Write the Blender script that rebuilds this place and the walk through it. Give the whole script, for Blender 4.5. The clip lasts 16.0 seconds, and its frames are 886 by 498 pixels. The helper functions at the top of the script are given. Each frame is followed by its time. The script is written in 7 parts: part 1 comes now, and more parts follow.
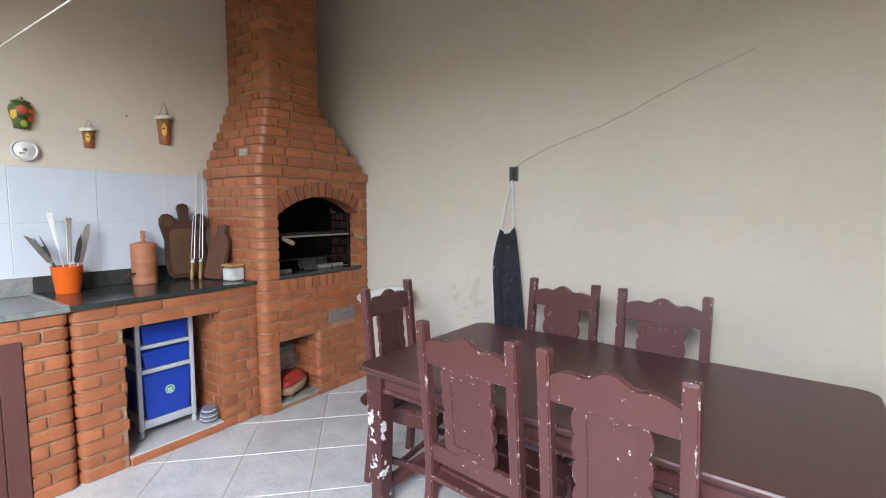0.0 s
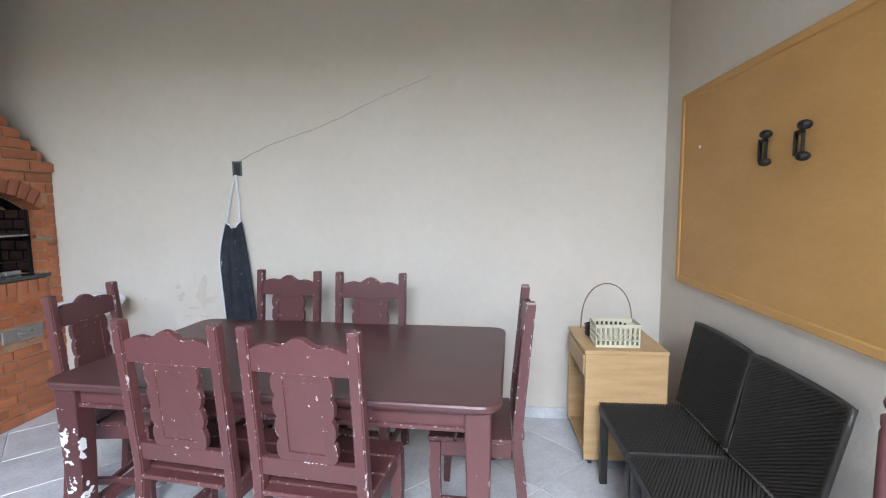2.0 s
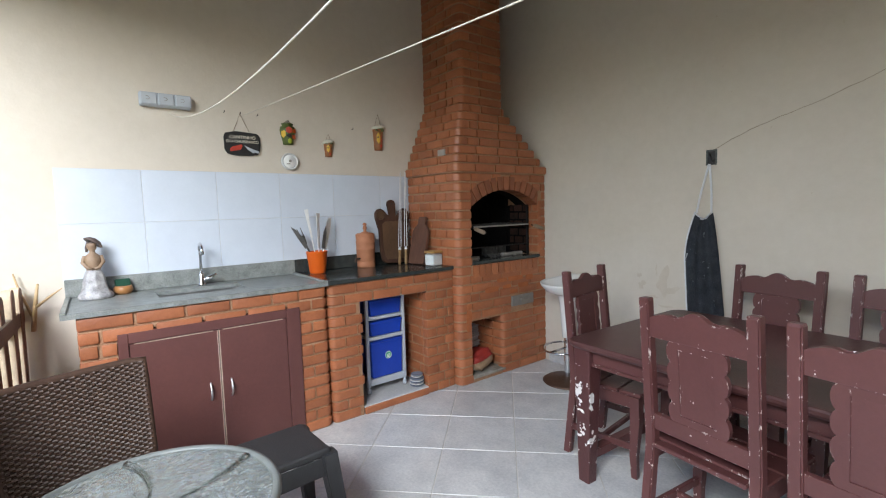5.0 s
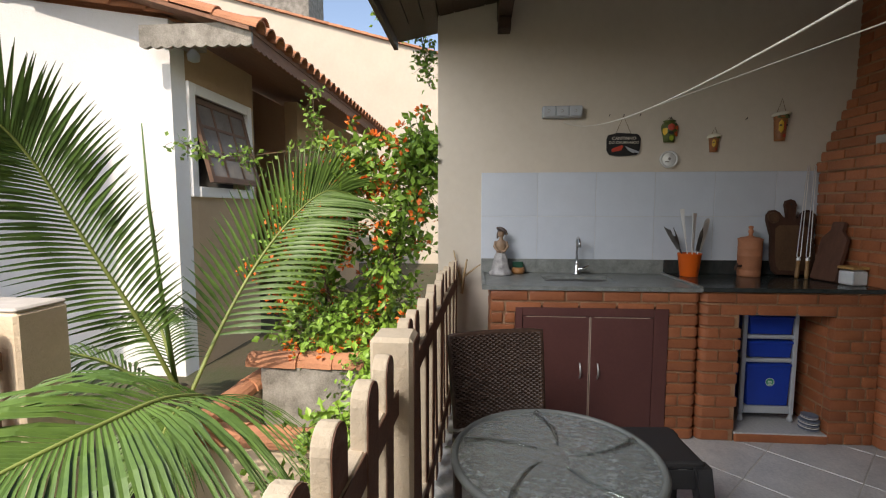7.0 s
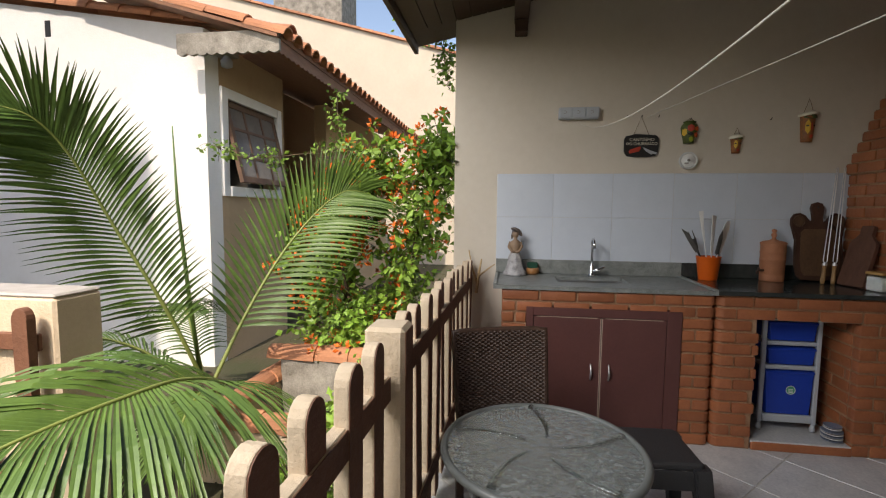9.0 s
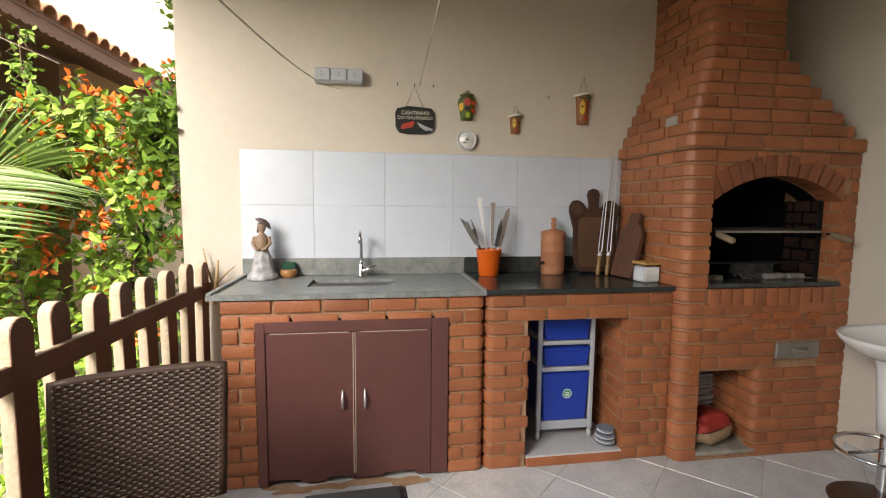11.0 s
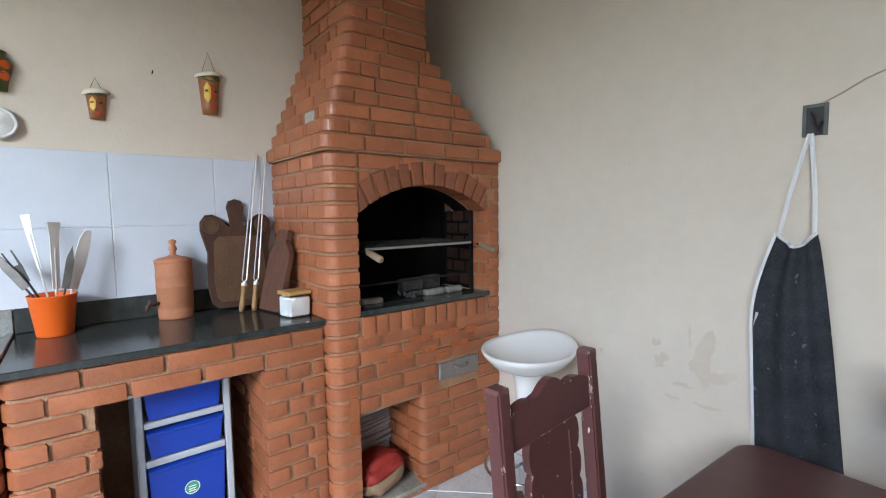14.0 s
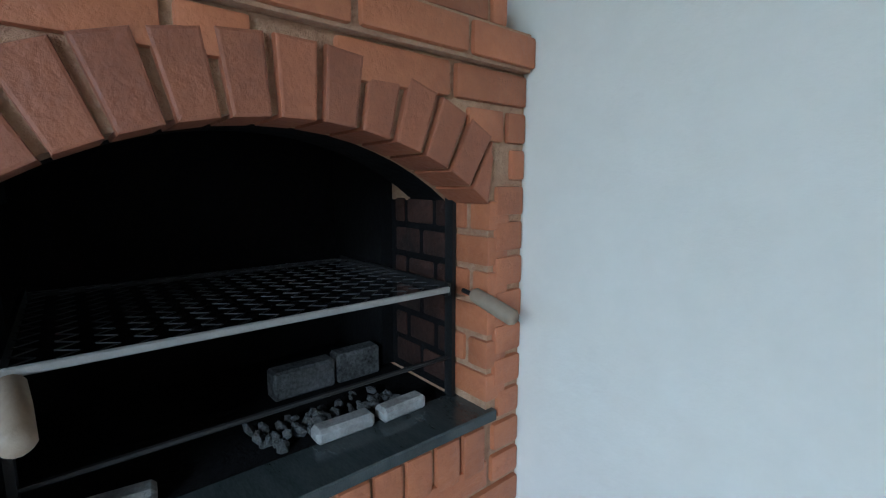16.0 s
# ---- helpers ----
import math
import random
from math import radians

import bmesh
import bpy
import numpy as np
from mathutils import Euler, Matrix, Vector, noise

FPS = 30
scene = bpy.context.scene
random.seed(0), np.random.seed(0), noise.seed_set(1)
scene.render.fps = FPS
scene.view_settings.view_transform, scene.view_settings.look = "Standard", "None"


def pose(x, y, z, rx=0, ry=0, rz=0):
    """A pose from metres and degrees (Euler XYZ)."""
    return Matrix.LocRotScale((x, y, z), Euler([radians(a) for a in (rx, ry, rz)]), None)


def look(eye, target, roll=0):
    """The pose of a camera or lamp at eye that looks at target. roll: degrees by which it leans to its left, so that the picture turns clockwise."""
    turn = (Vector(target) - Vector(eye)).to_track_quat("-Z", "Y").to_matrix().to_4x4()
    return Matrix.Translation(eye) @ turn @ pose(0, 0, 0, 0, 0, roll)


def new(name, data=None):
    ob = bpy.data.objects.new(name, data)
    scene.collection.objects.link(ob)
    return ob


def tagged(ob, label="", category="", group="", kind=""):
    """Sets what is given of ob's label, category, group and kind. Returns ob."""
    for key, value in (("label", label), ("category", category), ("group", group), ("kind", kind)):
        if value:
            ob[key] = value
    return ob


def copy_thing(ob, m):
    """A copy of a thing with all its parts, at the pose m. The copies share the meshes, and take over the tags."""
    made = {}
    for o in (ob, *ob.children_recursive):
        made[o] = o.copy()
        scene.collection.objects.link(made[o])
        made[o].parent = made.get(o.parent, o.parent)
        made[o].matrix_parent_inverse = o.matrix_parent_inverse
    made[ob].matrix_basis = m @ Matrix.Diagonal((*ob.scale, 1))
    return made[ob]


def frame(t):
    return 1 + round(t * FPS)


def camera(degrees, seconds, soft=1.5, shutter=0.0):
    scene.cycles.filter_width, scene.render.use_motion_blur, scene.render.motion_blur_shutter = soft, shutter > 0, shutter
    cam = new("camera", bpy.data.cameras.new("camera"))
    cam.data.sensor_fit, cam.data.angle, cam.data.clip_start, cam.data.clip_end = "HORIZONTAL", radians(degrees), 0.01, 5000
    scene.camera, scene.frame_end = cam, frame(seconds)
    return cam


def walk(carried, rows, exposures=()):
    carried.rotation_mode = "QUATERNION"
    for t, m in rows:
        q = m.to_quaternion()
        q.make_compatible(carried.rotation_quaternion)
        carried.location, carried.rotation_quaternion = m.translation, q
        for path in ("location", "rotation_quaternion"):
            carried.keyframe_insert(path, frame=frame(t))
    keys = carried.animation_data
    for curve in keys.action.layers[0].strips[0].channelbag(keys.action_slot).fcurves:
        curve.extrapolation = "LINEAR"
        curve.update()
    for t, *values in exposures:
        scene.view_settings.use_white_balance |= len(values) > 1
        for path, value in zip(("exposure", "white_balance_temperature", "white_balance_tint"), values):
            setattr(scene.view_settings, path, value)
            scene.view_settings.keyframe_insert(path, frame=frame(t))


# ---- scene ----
cam = camera(88.6, 16.0, soft=1.15)
PATH = [
    (0, (0.145, -0.099, 1.433), (-1.0, 1.533, 1.27), 0.0),
    (0.5, (0.285, -0.137, 1.433), (-0.604, 1.646, 1.264), 0.0),
    (1, (0.378, -0.162, 1.427), (-0.258, 1.726, 1.254), -0.0),
    (1.5, (0.43, -0.206, 1.438), (0.03, 1.745, 1.257), -0.2),
    (2, (0.44, -0.266, 1.427), (0.252, 1.716, 1.236), -0.5),
    (2.5, (0.368, -0.261, 1.406), (0.274, 1.727, 1.213), -0.6),
    (3, (0.242, -0.235, 1.41), (0.167, 1.754, 1.212), -0.8),
    (3.5, (0.122, -0.266, 1.402), (-0.173, 1.702, 1.21), -1.4),
    (4, (0.05, -0.335, 1.403), (-0.769, 1.481, 1.218), -1.9),
    (4.5, (0.036, -0.418, 1.398), (-1.195, 1.148, 1.22), -1.8),
    (5, (0.057, -0.494, 1.399), (-1.526, 0.716, 1.226), -1.6),
    (5.2, (0.057, -0.531, 1.4), (-1.636, 0.519, 1.229), -1.6),
    (7.3, (0.141, -0.691, 1.439), (-1.829, -0.983, 1.262), -0.4),
    (7.5, (0.166, -0.636, 1.441), (-1.794, -0.997, 1.267), -0.5),
    (8, (0.185, -0.592, 1.435), (-1.77, -0.976, 1.261), 0.0),
    (8.2, (0.183, -0.6, 1.434), (-1.777, -0.961, 1.262), 0.1),
    (10.3, (-0.115, -0.258, 1.389), (-2.106, -0.282, 1.204), 0.7),
    (10.5, (-0.207, -0.167, 1.388), (-2.197, -0.097, 1.202), 0.7),
    (11, (-0.5, 0.118, 1.372), (-2.47, 0.411, 1.186), 0.5),
    (11.5, (-0.745, 0.435, 1.401), (-2.69, 0.857, 1.21), 0.1),
    (12, (-0.894, 0.658, 1.402), (-2.767, 1.333, 1.214), 0.1),
    (12.5, (-0.869, 0.724, 1.382), (-2.576, 1.751, 1.205), 0.4),
    (13, (-0.738, 0.713, 1.381), (-2.332, 1.908, 1.204), 0.1),
    (13.5, (-0.689, 0.725, 1.38), (-2.245, 1.971, 1.215), -0.4),
    (14, (-0.847, 0.888, 1.414), (-2.402, 2.136, 1.254), -0.8),
    (14.5, (-1.071, 1.202, 1.428), (-2.631, 2.44, 1.254), -1.0),
    (15, (-1.335, 1.528, 1.458), (-2.896, 2.760, 1.252), -1.0),
    (15.5, (-1.660, 1.777, 1.450), (-3.227, 3.000, 1.233), -1.1),
    (16, (-1.992, 1.969, 1.457), (-3.516, 3.233, 1.177), 0.1),
]
EXPOSURE = [(0.0, 2.65, 6600, 13), (2.5, 2.82, 5900, 13), (3.5, 2.77, 5800, 13), (4.0, 2.7, 6200, 12), (5.0, 2.12, 6650, 11), (7.3, 0.65, 7350, 15), (8.2, 0.65, 7350, 15), (10.3, 0.9, 7900, 16), (10.7, 1.3, 7950, 16), (11.0, 1.92, 8000, 15), (11.5, 2.22, 7550, 13), (12.1, 2.32, 7500, 13), (13.0, 2.52, 6500, 12), (13.6, 2.62, 6400, 12), (14.5, 2.77, 6200, 11), (15.5, 3.0, 5700, 7), (16.0, 2.78, 5000, 0)]
walk(cam, [(t, look(eye, target, roll)) for t, eye, target, roll in PATH], EXPOSURE)

# ---- daylight ----
world = bpy.data.worlds.new("sky")
scene.world = world
world.use_nodes = True
wn = world.node_tree.nodes
sky = wn.new("ShaderNodeTexSky")
sky.sky_type = "NISHITA"
sky.sun_disc = False
SUN_ELEVATION, SUN_AZIMUTH = 48.0, -4.0   # azimuth from +x towards +y
sky.sun_elevation = radians(SUN_ELEVATION)
sky.sun_rotation = radians(90 - SUN_AZIMUTH)
world.node_tree.links.new(sky.outputs[0], wn["Background"].inputs[0])
wn["Background"].inputs[1].default_value = 0.15
sun_data = bpy.data.lights.new("sun", "SUN")
sun_data.energy, sun_data.angle, sun_data.color = 2.4, radians(0.6), (1.0, 0.95, 0.87)
sun = new("sun", sun_data)
ce, se = math.cos(radians(SUN_ELEVATION)), math.sin(radians(SUN_ELEVATION))
sun.matrix_world = look((8 * ce * math.cos(radians(SUN_AZIMUTH)), 8 * ce * math.sin(radians(SUN_AZIMUTH)), 8 * se), (0, 0, 0))

# added fill lamp beyond the eave, standing in for sky light through the open south side
opening_data = bpy.data.lights.new("open_side_skylight", "AREA")
opening_data.shape, opening_data.size, opening_data.size_y = "RECTANGLE", 1.9, 1.7
opening_data.energy, opening_data.color = 112.0, (0.90, 0.96, 1.0)
opening = new("open_side_skylight", opening_data)
opening.matrix_world = look((0.6, -2.45, 3.46), (-1.05, 1.5, 0.2))

# ---- materials ----


def mat(name, c1, c2=None, scale=6.0, rough=0.6, bump=0.0, bump_scale=60.0, metal=0.0, vary=0.0, fine=0.35, coat=0.0, stretch=(1, 1, 1), chips=None, rough2=None, spec=0.5, edge=0.0):
    """Two colours mixed by coarse and fine noise, value varied per object, with grain relief; chips: (colour, amount, size)."""
    m = bpy.data.materials.new(name)
    m.use_nodes = True
    nt = m.node_tree
    n, l = nt.nodes, nt.links
    b = n["Principled BSDF"]
    c2 = c2 or tuple(v * 0.8 for v in c1)
    tc = n.new("ShaderNodeTexCoord")
    oi = n.new("ShaderNodeObjectInfo")
    off = n.new("ShaderNodeVectorMath")
    off.operation = "MULTIPLY_ADD"
    comb = n.new("ShaderNodeCombineXYZ")
    for k in range(3):
        l.new(oi.outputs["Random"], comb.inputs[k])
    l.new(comb.outputs[0], off.inputs[0])
    off.inputs[1].default_value = (37.0, 53.0, 71.0)
    l.new(tc.outputs["Object"], off.inputs[2])
    st = n.new("ShaderNodeVectorMath")
    st.operation = "MULTIPLY"
    st.inputs[1].default_value = stretch
    l.new(off.outputs[0], st.inputs[0])

    def noise_tex(sc, detail=4.0, rgh=0.55):
        t = n.new("ShaderNodeTexNoise")
        t.inputs["Scale"].default_value, t.inputs["Detail"].default_value, t.inputs["Roughness"].default_value = sc, detail, rgh
        l.new(st.outputs[0], t.inputs["Vector"])
        return t

    a = noise_tex(scale)
    f = noise_tex(scale * 11, 5.0, 0.65)
    mixf = n.new("ShaderNodeMix")
    mixf.inputs[0].default_value = fine
    l.new(a.outputs[0], mixf.inputs[2])
    l.new(f.outputs[0], mixf.inputs[3])
    ramp = n.new("ShaderNodeMapRange")
    ramp.inputs[1].default_value, ramp.inputs[2].default_value = 0.32, 0.68
    l.new(mixf.outputs[0], ramp.inputs[0])
    mix = n.new("ShaderNodeMix")
    mix.data_type = "RGBA"
    l.new(ramp.outputs[0], mix.inputs[0])
    mix.inputs[6].default_value, mix.inputs[7].default_value = (*c1, 1), (*c2, 1)
    col = mix.outputs[2]
    if vary:
        hs = n.new("ShaderNodeHueSaturation")
        mr = n.new("ShaderNodeMapRange")
        mr.inputs[3].default_value, mr.inputs[4].default_value = 1 - vary, 1 + vary
        l.new(oi.outputs["Random"], mr.inputs[0])
        l.new(mr.outputs[0], hs.inputs["Value"])
        l.new(col, hs.inputs["Color"])
        col = hs.outputs[0]
    if chips:
        ct = noise_tex(chips[2], 3.0, 0.7)
        th = n.new("ShaderNodeMapRange")
        th.inputs[1].default_value, th.inputs[2].default_value = chips[1], chips[1] + 0.012
        amount = ct.outputs[0]
        if edge:
            # paint wears off along the edges
            bv = n.new("ShaderNodeBevel")
            bv.samples, bv.inputs["Radius"].default_value = 4, 0.007
            ge = n.new("ShaderNodeNewGeometry")
            dt = n.new("ShaderNodeVectorMath")
            dt.operation = "DOT_PRODUCT"
            l.new(bv.outputs[0], dt.inputs[0])
            l.new(ge.outputs["Normal"], dt.inputs[1])
            em = n.new("ShaderNodeMapRange")
            em.inputs[1].default_value, em.inputs[2].default_value, em.inputs[4].default_value = 0.995, 0.93, edge
            l.new(dt.outputs["Value"], em.inputs[0])
            ad = n.new("ShaderNodeMath")
            l.new(amount, ad.inputs[0])
            l.new(em.outputs[0], ad.inputs[1])
            amount = ad.outputs[0]
        l.new(amount, th.inputs[0])
        cm = n.new("ShaderNodeMix")
        cm.data_type = "RGBA"
        l.new(th.outputs[0], cm.inputs[0])
        l.new(col, cm.inputs[6])
        cm.inputs[7].default_value = (*chips[0], 1)
        col = cm.outputs[2]
    l.new(col, b.inputs["Base Color"])
    rr = n.new("ShaderNodeMapRange")
    rr.inputs[3].default_value, rr.inputs[4].default_value = rough, min(1.0, rough2 if rough2 is not None else rough + 0.12)
    l.new(f.outputs[0], rr.inputs[0])
    l.new(rr.outputs[0], b.inputs["Roughness"])
    b.inputs["Metallic"].default_value = metal
    b.inputs["Specular IOR Level"].default_value = spec
    b.inputs["Coat Weight"].default_value = coat
    b.inputs["Coat Roughness"].default_value = 0.15
    if bump:
        bt = noise_tex(bump_scale, 6.0, 0.6)
        bp = n.new("ShaderNodeBump")
        bp.inputs["Strength"].default_value, bp.inputs["Distance"].default_value = bump, 0.01
        l.new(bt.outputs[0], bp.inputs["Height"])
        l.new(bp.outputs[0], b.inputs["Normal"])
    return m


def glass(name, colour, rough=0.05, bump=0.0, bump_scale=60.0, mixture=0.0, tint=(0.5, 0.55, 0.55)):
    m = bpy.data.materials.new(name)
    m.use_nodes = True
    n, l = m.node_tree.nodes, m.node_tree.links
    b = n["Principled BSDF"]
    b.inputs["Base Color"].default_value = (*colour, 1)
    b.inputs["Transmission Weight"].default_value = 1.0 - mixture
    b.inputs["Roughness"].default_value = rough
    b.inputs["IOR"].default_value = 1.45
    if bump:
        t = n.new("ShaderNodeTexVoronoi")
        t.feature = "SMOOTH_F1"
        t.inputs["Scale"].default_value = bump_scale
        tc = n.new("ShaderNodeTexCoord")
        l.new(tc.outputs["Object"], t.inputs["Vector"])
        bp = n.new("ShaderNodeBump")
        bp.inputs["Strength"].default_value, bp.inputs["Distance"].default_value = bump, 0.01
        l.new(t.outputs["Distance"], bp.inputs["Height"])
        l.new(bp.outputs[0], b.inputs["Normal"])
    return m


WALL = mat("wall_paint", (0.645, 0.583, 0.50), (0.585, 0.523, 0.44), 1.6, 0.75, 0.18, 45, fine=0.4)
MORTAR = mat("stained_mortar", (0.46, 0.285, 0.17), (0.26, 0.12, 0.062), 7, 0.65, 0.7, 90, fine=0.5)
BRICK = mat("varnished_brick", (0.425, 0.147, 0.061), (0.295, 0.093, 0.039), 5, 0.42, 0.4, 55, vary=0.14, coat=0.15)
BRICK_SMOKED = mat("smoked_brick", (0.33, 0.108, 0.047), (0.20, 0.064, 0.031), 6, 0.5, 0.4, 55, vary=0.14, coat=0.1)
BRICK_RAW = mat("broken_brick", (0.47, 0.15, 0.050), (0.34, 0.10, 0.034), 12, 0.9, 0.9, 45, vary=0.1)
SOOT = mat("soot", (0.004, 0.0036, 0.0036), (0.009, 0.008, 0.008), 5, 0.95, 0.6, 60, spec=0.08)
SOOT_BRICK = mat("sooty_brick", (0.050, 0.022, 0.015), (0.012, 0.009, 0.008), 7, 0.85, 0.6, 60, vary=0.3, spec=0.15)
GRANITE = mat("grey_granite", (0.34, 0.355, 0.34), (0.10, 0.11, 0.105), 17, 0.26, 0.08, 150, fine=0.62)
GRANITE_DARK = mat("polished_dark_granite", (0.055, 0.062, 0.06), (0.022, 0.027, 0.027), 16, 0.10, 0.03, 150, fine=0.5, stretch=(0.5, 2.0, 1))
TILE = mat("floor_tile", (0.67, 0.665, 0.655), (0.40, 0.41, 0.425), 6, 0.28, 0.06, 30, vary=0.06, fine=0.5, stretch=(1, 1, 1))
GROUT = mat("grout", (0.62, 0.60, 0.56), (0.48, 0.46, 0.43), 8, 0.9, 0.3, 100)
WHITE_TILE = mat("white_wall_tile", (0.60, 0.65, 0.725), (0.555, 0.605, 0.68), 7, 0.16, 0.05, 25, vary=0.03)
PURPLE = mat("plum_painted_wood", (0.118, 0.043, 0.041), (0.092, 0.033, 0.032), 8, 0.34, 0.12, 60, vary=0.06, chips=((0.72, 0.66, 0.62), 0.71, 42), stretch=(1, 1, 0.7), edge=0.108)
PURPLE_CLEAN = mat("plum_painted_board", (0.135, 0.050, 0.043), (0.105, 0.038, 0.034), 4, 0.42, 0.15, 50, chips=((0.6, 0.5, 0.42), 0.80, 34))
PURPLE_TABLE = mat("plum_table_top", (0.098, 0.039, 0.037), (0.078, 0.030, 0.030), 3, 0.30, 0.10, 70, stretch=(1, 4, 1))
PALE_WOOD = mat("pale_wood", (0.56, 0.40, 0.22), (0.42, 0.28, 0.14), 3, 0.5, 0.1, 40, stretch=(1, 1, 9))
OAK = mat("oak_laminate", (0.62, 0.41, 0.20), (0.45, 0.275, 0.118), 3.2, 0.4, 0.05, 60, stretch=(1, 1, 8))
CORK = mat("ochre_board", (0.565, 0.315, 0.105), (0.48, 0.26, 0.08), 2.5, 0.55, 0.15, 120, stretch=(1, 1, 2.5))
DARK_WOOD = mat("dark_stained_wood", (0.075, 0.038, 0.024), (0.045, 0.022, 0.014), 4, 0.55, 0.3, 40, stretch=(6, 1, 6))
EAVE_WOOD = mat("sun_bleached_brown_wood", (0.31, 0.15, 0.085), (0.19, 0.088, 0.05), 4, 0.65, 0.3, 40, stretch=(1, 6, 6))
BOARD_WOOD = mat("cutting_board_wood", (0.088, 0.042, 0.027), (0.045, 0.022, 0.015), 6, 0.6, 0.2, 40, stretch=(2, 2, 1), spec=0.25)
SMALL_BOARD = mat("reddish_board_wood", (0.15, 0.070, 0.045), (0.09, 0.041, 0.028), 5, 0.6, 0.2, 40, stretch=(5, 5, 1), spec=0.25)
BOARD_FACE = mat("worn_board_face", (0.15, 0.082, 0.043), (0.070, 0.038, 0.024), 5, 0.5, 0.2, 40, stretch=(1.5, 1.5, 1), spec=0.3)
CREAM = mat("cream_plaster", (0.68, 0.55, 0.40), (0.56, 0.44, 0.31), 3, 0.85, 0.5, 60)
STEEL = mat("stainless_steel", (0.82, 0.82, 0.81), (0.70, 0.70, 0.70), 20, 0.42, 0.02, 80, metal=1.0)
CHROME = mat("chrome", (0.75, 0.75, 0.76), (0.68, 0.68, 0.7), 10, 0.08, 0, metal=1.0)
ALU = mat("dull_metal", (0.40, 0.38, 0.35), (0.30, 0.28, 0.26), 18, 0.45, 0.15, 60, metal=0.7)
IRON = mat("black_iron", (0.018, 0.018, 0.018), (0.03, 0.026, 0.024), 14, 0.5, 0.3, 90, metal=0.6)
BLACK_PLASTIC = mat("black_plastic", (0.022, 0.022, 0.024), (0.03, 0.03, 0.032), 30, 0.42, 0.35, 180)
GREY_PLASTIC = mat("grey_plastic", (0.46, 0.49, 0.53), (0.42, 0.45, 0.49), 8, 0.4, 0.02, 60)
BLUE = mat("blue_plastic", (0.010, 0.055, 0.42), (0.008, 0.04, 0.33), 5, 0.28, 0.02, 50)
WHITE_PLASTIC = mat("white_plastic", (0.80, 0.80, 0.78), (0.785, 0.785, 0.765), 3, 0.22, fine=0.1, rough2=0.22)
CREAM_PLASTIC = mat("cream_plastic", (0.70, 0.66, 0.48), (0.62, 0.58, 0.41), 8, 0.4, 0.05, 60)
ORANGE = mat("orange_enamel", (0.80, 0.14, 0.015), (0.72, 0.115, 0.012), 6, 0.3, 0.02, 60)
TERRACOTTA = mat("terracotta_clay", (0.46, 0.19, 0.095), (0.36, 0.14, 0.07), 12, 0.65, 0.3, 60)
CLAY_ROOF = mat("clay_roof_tile", (0.55, 0.25, 0.13), (0.38, 0.17, 0.095), 6, 0.85, 0.5, 50, vary=0.2)
WICKER = mat("brown_wicker", (0.072, 0.040, 0.027), (0.040, 0.022, 0.016), 30, 0.40, 0.1, 100, spec=0.35)
WICKER_BLACK = mat("black_wicker", (0.020, 0.018, 0.015), (0.032, 0.028, 0.023), 20, 0.40, 0.15, 100)
APRON = mat("navy_apron_cloth", (0.095, 0.105, 0.125), (0.030, 0.035, 0.045), 12, 0.8, 0.5, 300, fine=0.5, chips=((0.24, 0.26, 0.29), 0.66, 30))
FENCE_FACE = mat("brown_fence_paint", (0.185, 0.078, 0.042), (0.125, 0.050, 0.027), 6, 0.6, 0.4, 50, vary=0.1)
CLOTH_WHITE = mat("white_tape", (0.74, 0.75, 0.76), (0.66, 0.67, 0.69), 20, 0.85, 0.2, 200)
PAPER = mat("newspaper", (0.50, 0.49, 0.47), (0.36, 0.35, 0.34), 40, 0.85, 0.2, 100, vary=0.2)
RED_PAPER = mat("red_paper_bag", (0.40, 0.030, 0.020), (0.26, 0.022, 0.016), 10, 0.6, 0.8, 22)
LEAF = mat("leaf_green", (0.25, 0.41, 0.055), (0.12, 0.235, 0.030), 4, 0.42, 0.1, 40, vary=0.2)
PALM = mat("palm_green", (0.105, 0.185, 0.035), (0.038, 0.080, 0.016), 3, 0.42, 0.1, 40)
FLOWER = mat("orange_flower", (0.85, 0.22, 0.03), (0.75, 0.12, 0.02), 10, 0.5, 0)
BARK = mat("bark", (0.16, 0.11, 0.07), (0.09, 0.06, 0.04), 12, 0.85, 0.6, 40)
SOIL = mat("garden_soil", (0.10, 0.075, 0.05), (0.06, 0.075, 0.03), 2, 0.95, 0.7, 30)
WHITEWASH = mat("whitewashed_wall", (0.88, 0.875, 0.865), (0.80, 0.79, 0.77), 1.6, 0.85, 0.35, 50)
OCHRE = mat("ochre_wall", (0.50, 0.365, 0.23), (0.43, 0.31, 0.19), 1.5, 0.85, 0.35, 60)
FAR_CREAM = mat("far_cream_wall", (0.70, 0.62, 0.50), (0.62, 0.54, 0.43), 1.0, 0.85, 0.3, 30)
MOSSY = mat("weathered_mortar", (0.42, 0.39, 0.34), (0.13, 0.12, 0.10), 7, 0.95, 0.6, 40)
SASH_WOOD = mat("weathered_sash_wood", (0.17, 0.095, 0.06), (0.11, 0.06, 0.04), 6, 0.6, 0.2, 60)
# opaque grey: the panes' pale reflection is put into their colour
REFLECTING_PANE = mat("glass_with_painted_reflection", (0.26, 0.23, 0.21), (0.16, 0.145, 0.135), 3, 0.18)
MOSSY_PALE = mat("pale_cement", (0.46, 0.43, 0.40), (0.34, 0.31, 0.28), 14, 0.85, 0.3, 60)
BLACK = mat("black_paint", (0.012, 0.012, 0.013), (0.02, 0.02, 0.02), 20, 0.4, 0.1, 60)
CREAM_INK = mat("cream_lettering", (0.78, 0.74, 0.62), (0.70, 0.66, 0.55), 20, 0.6)
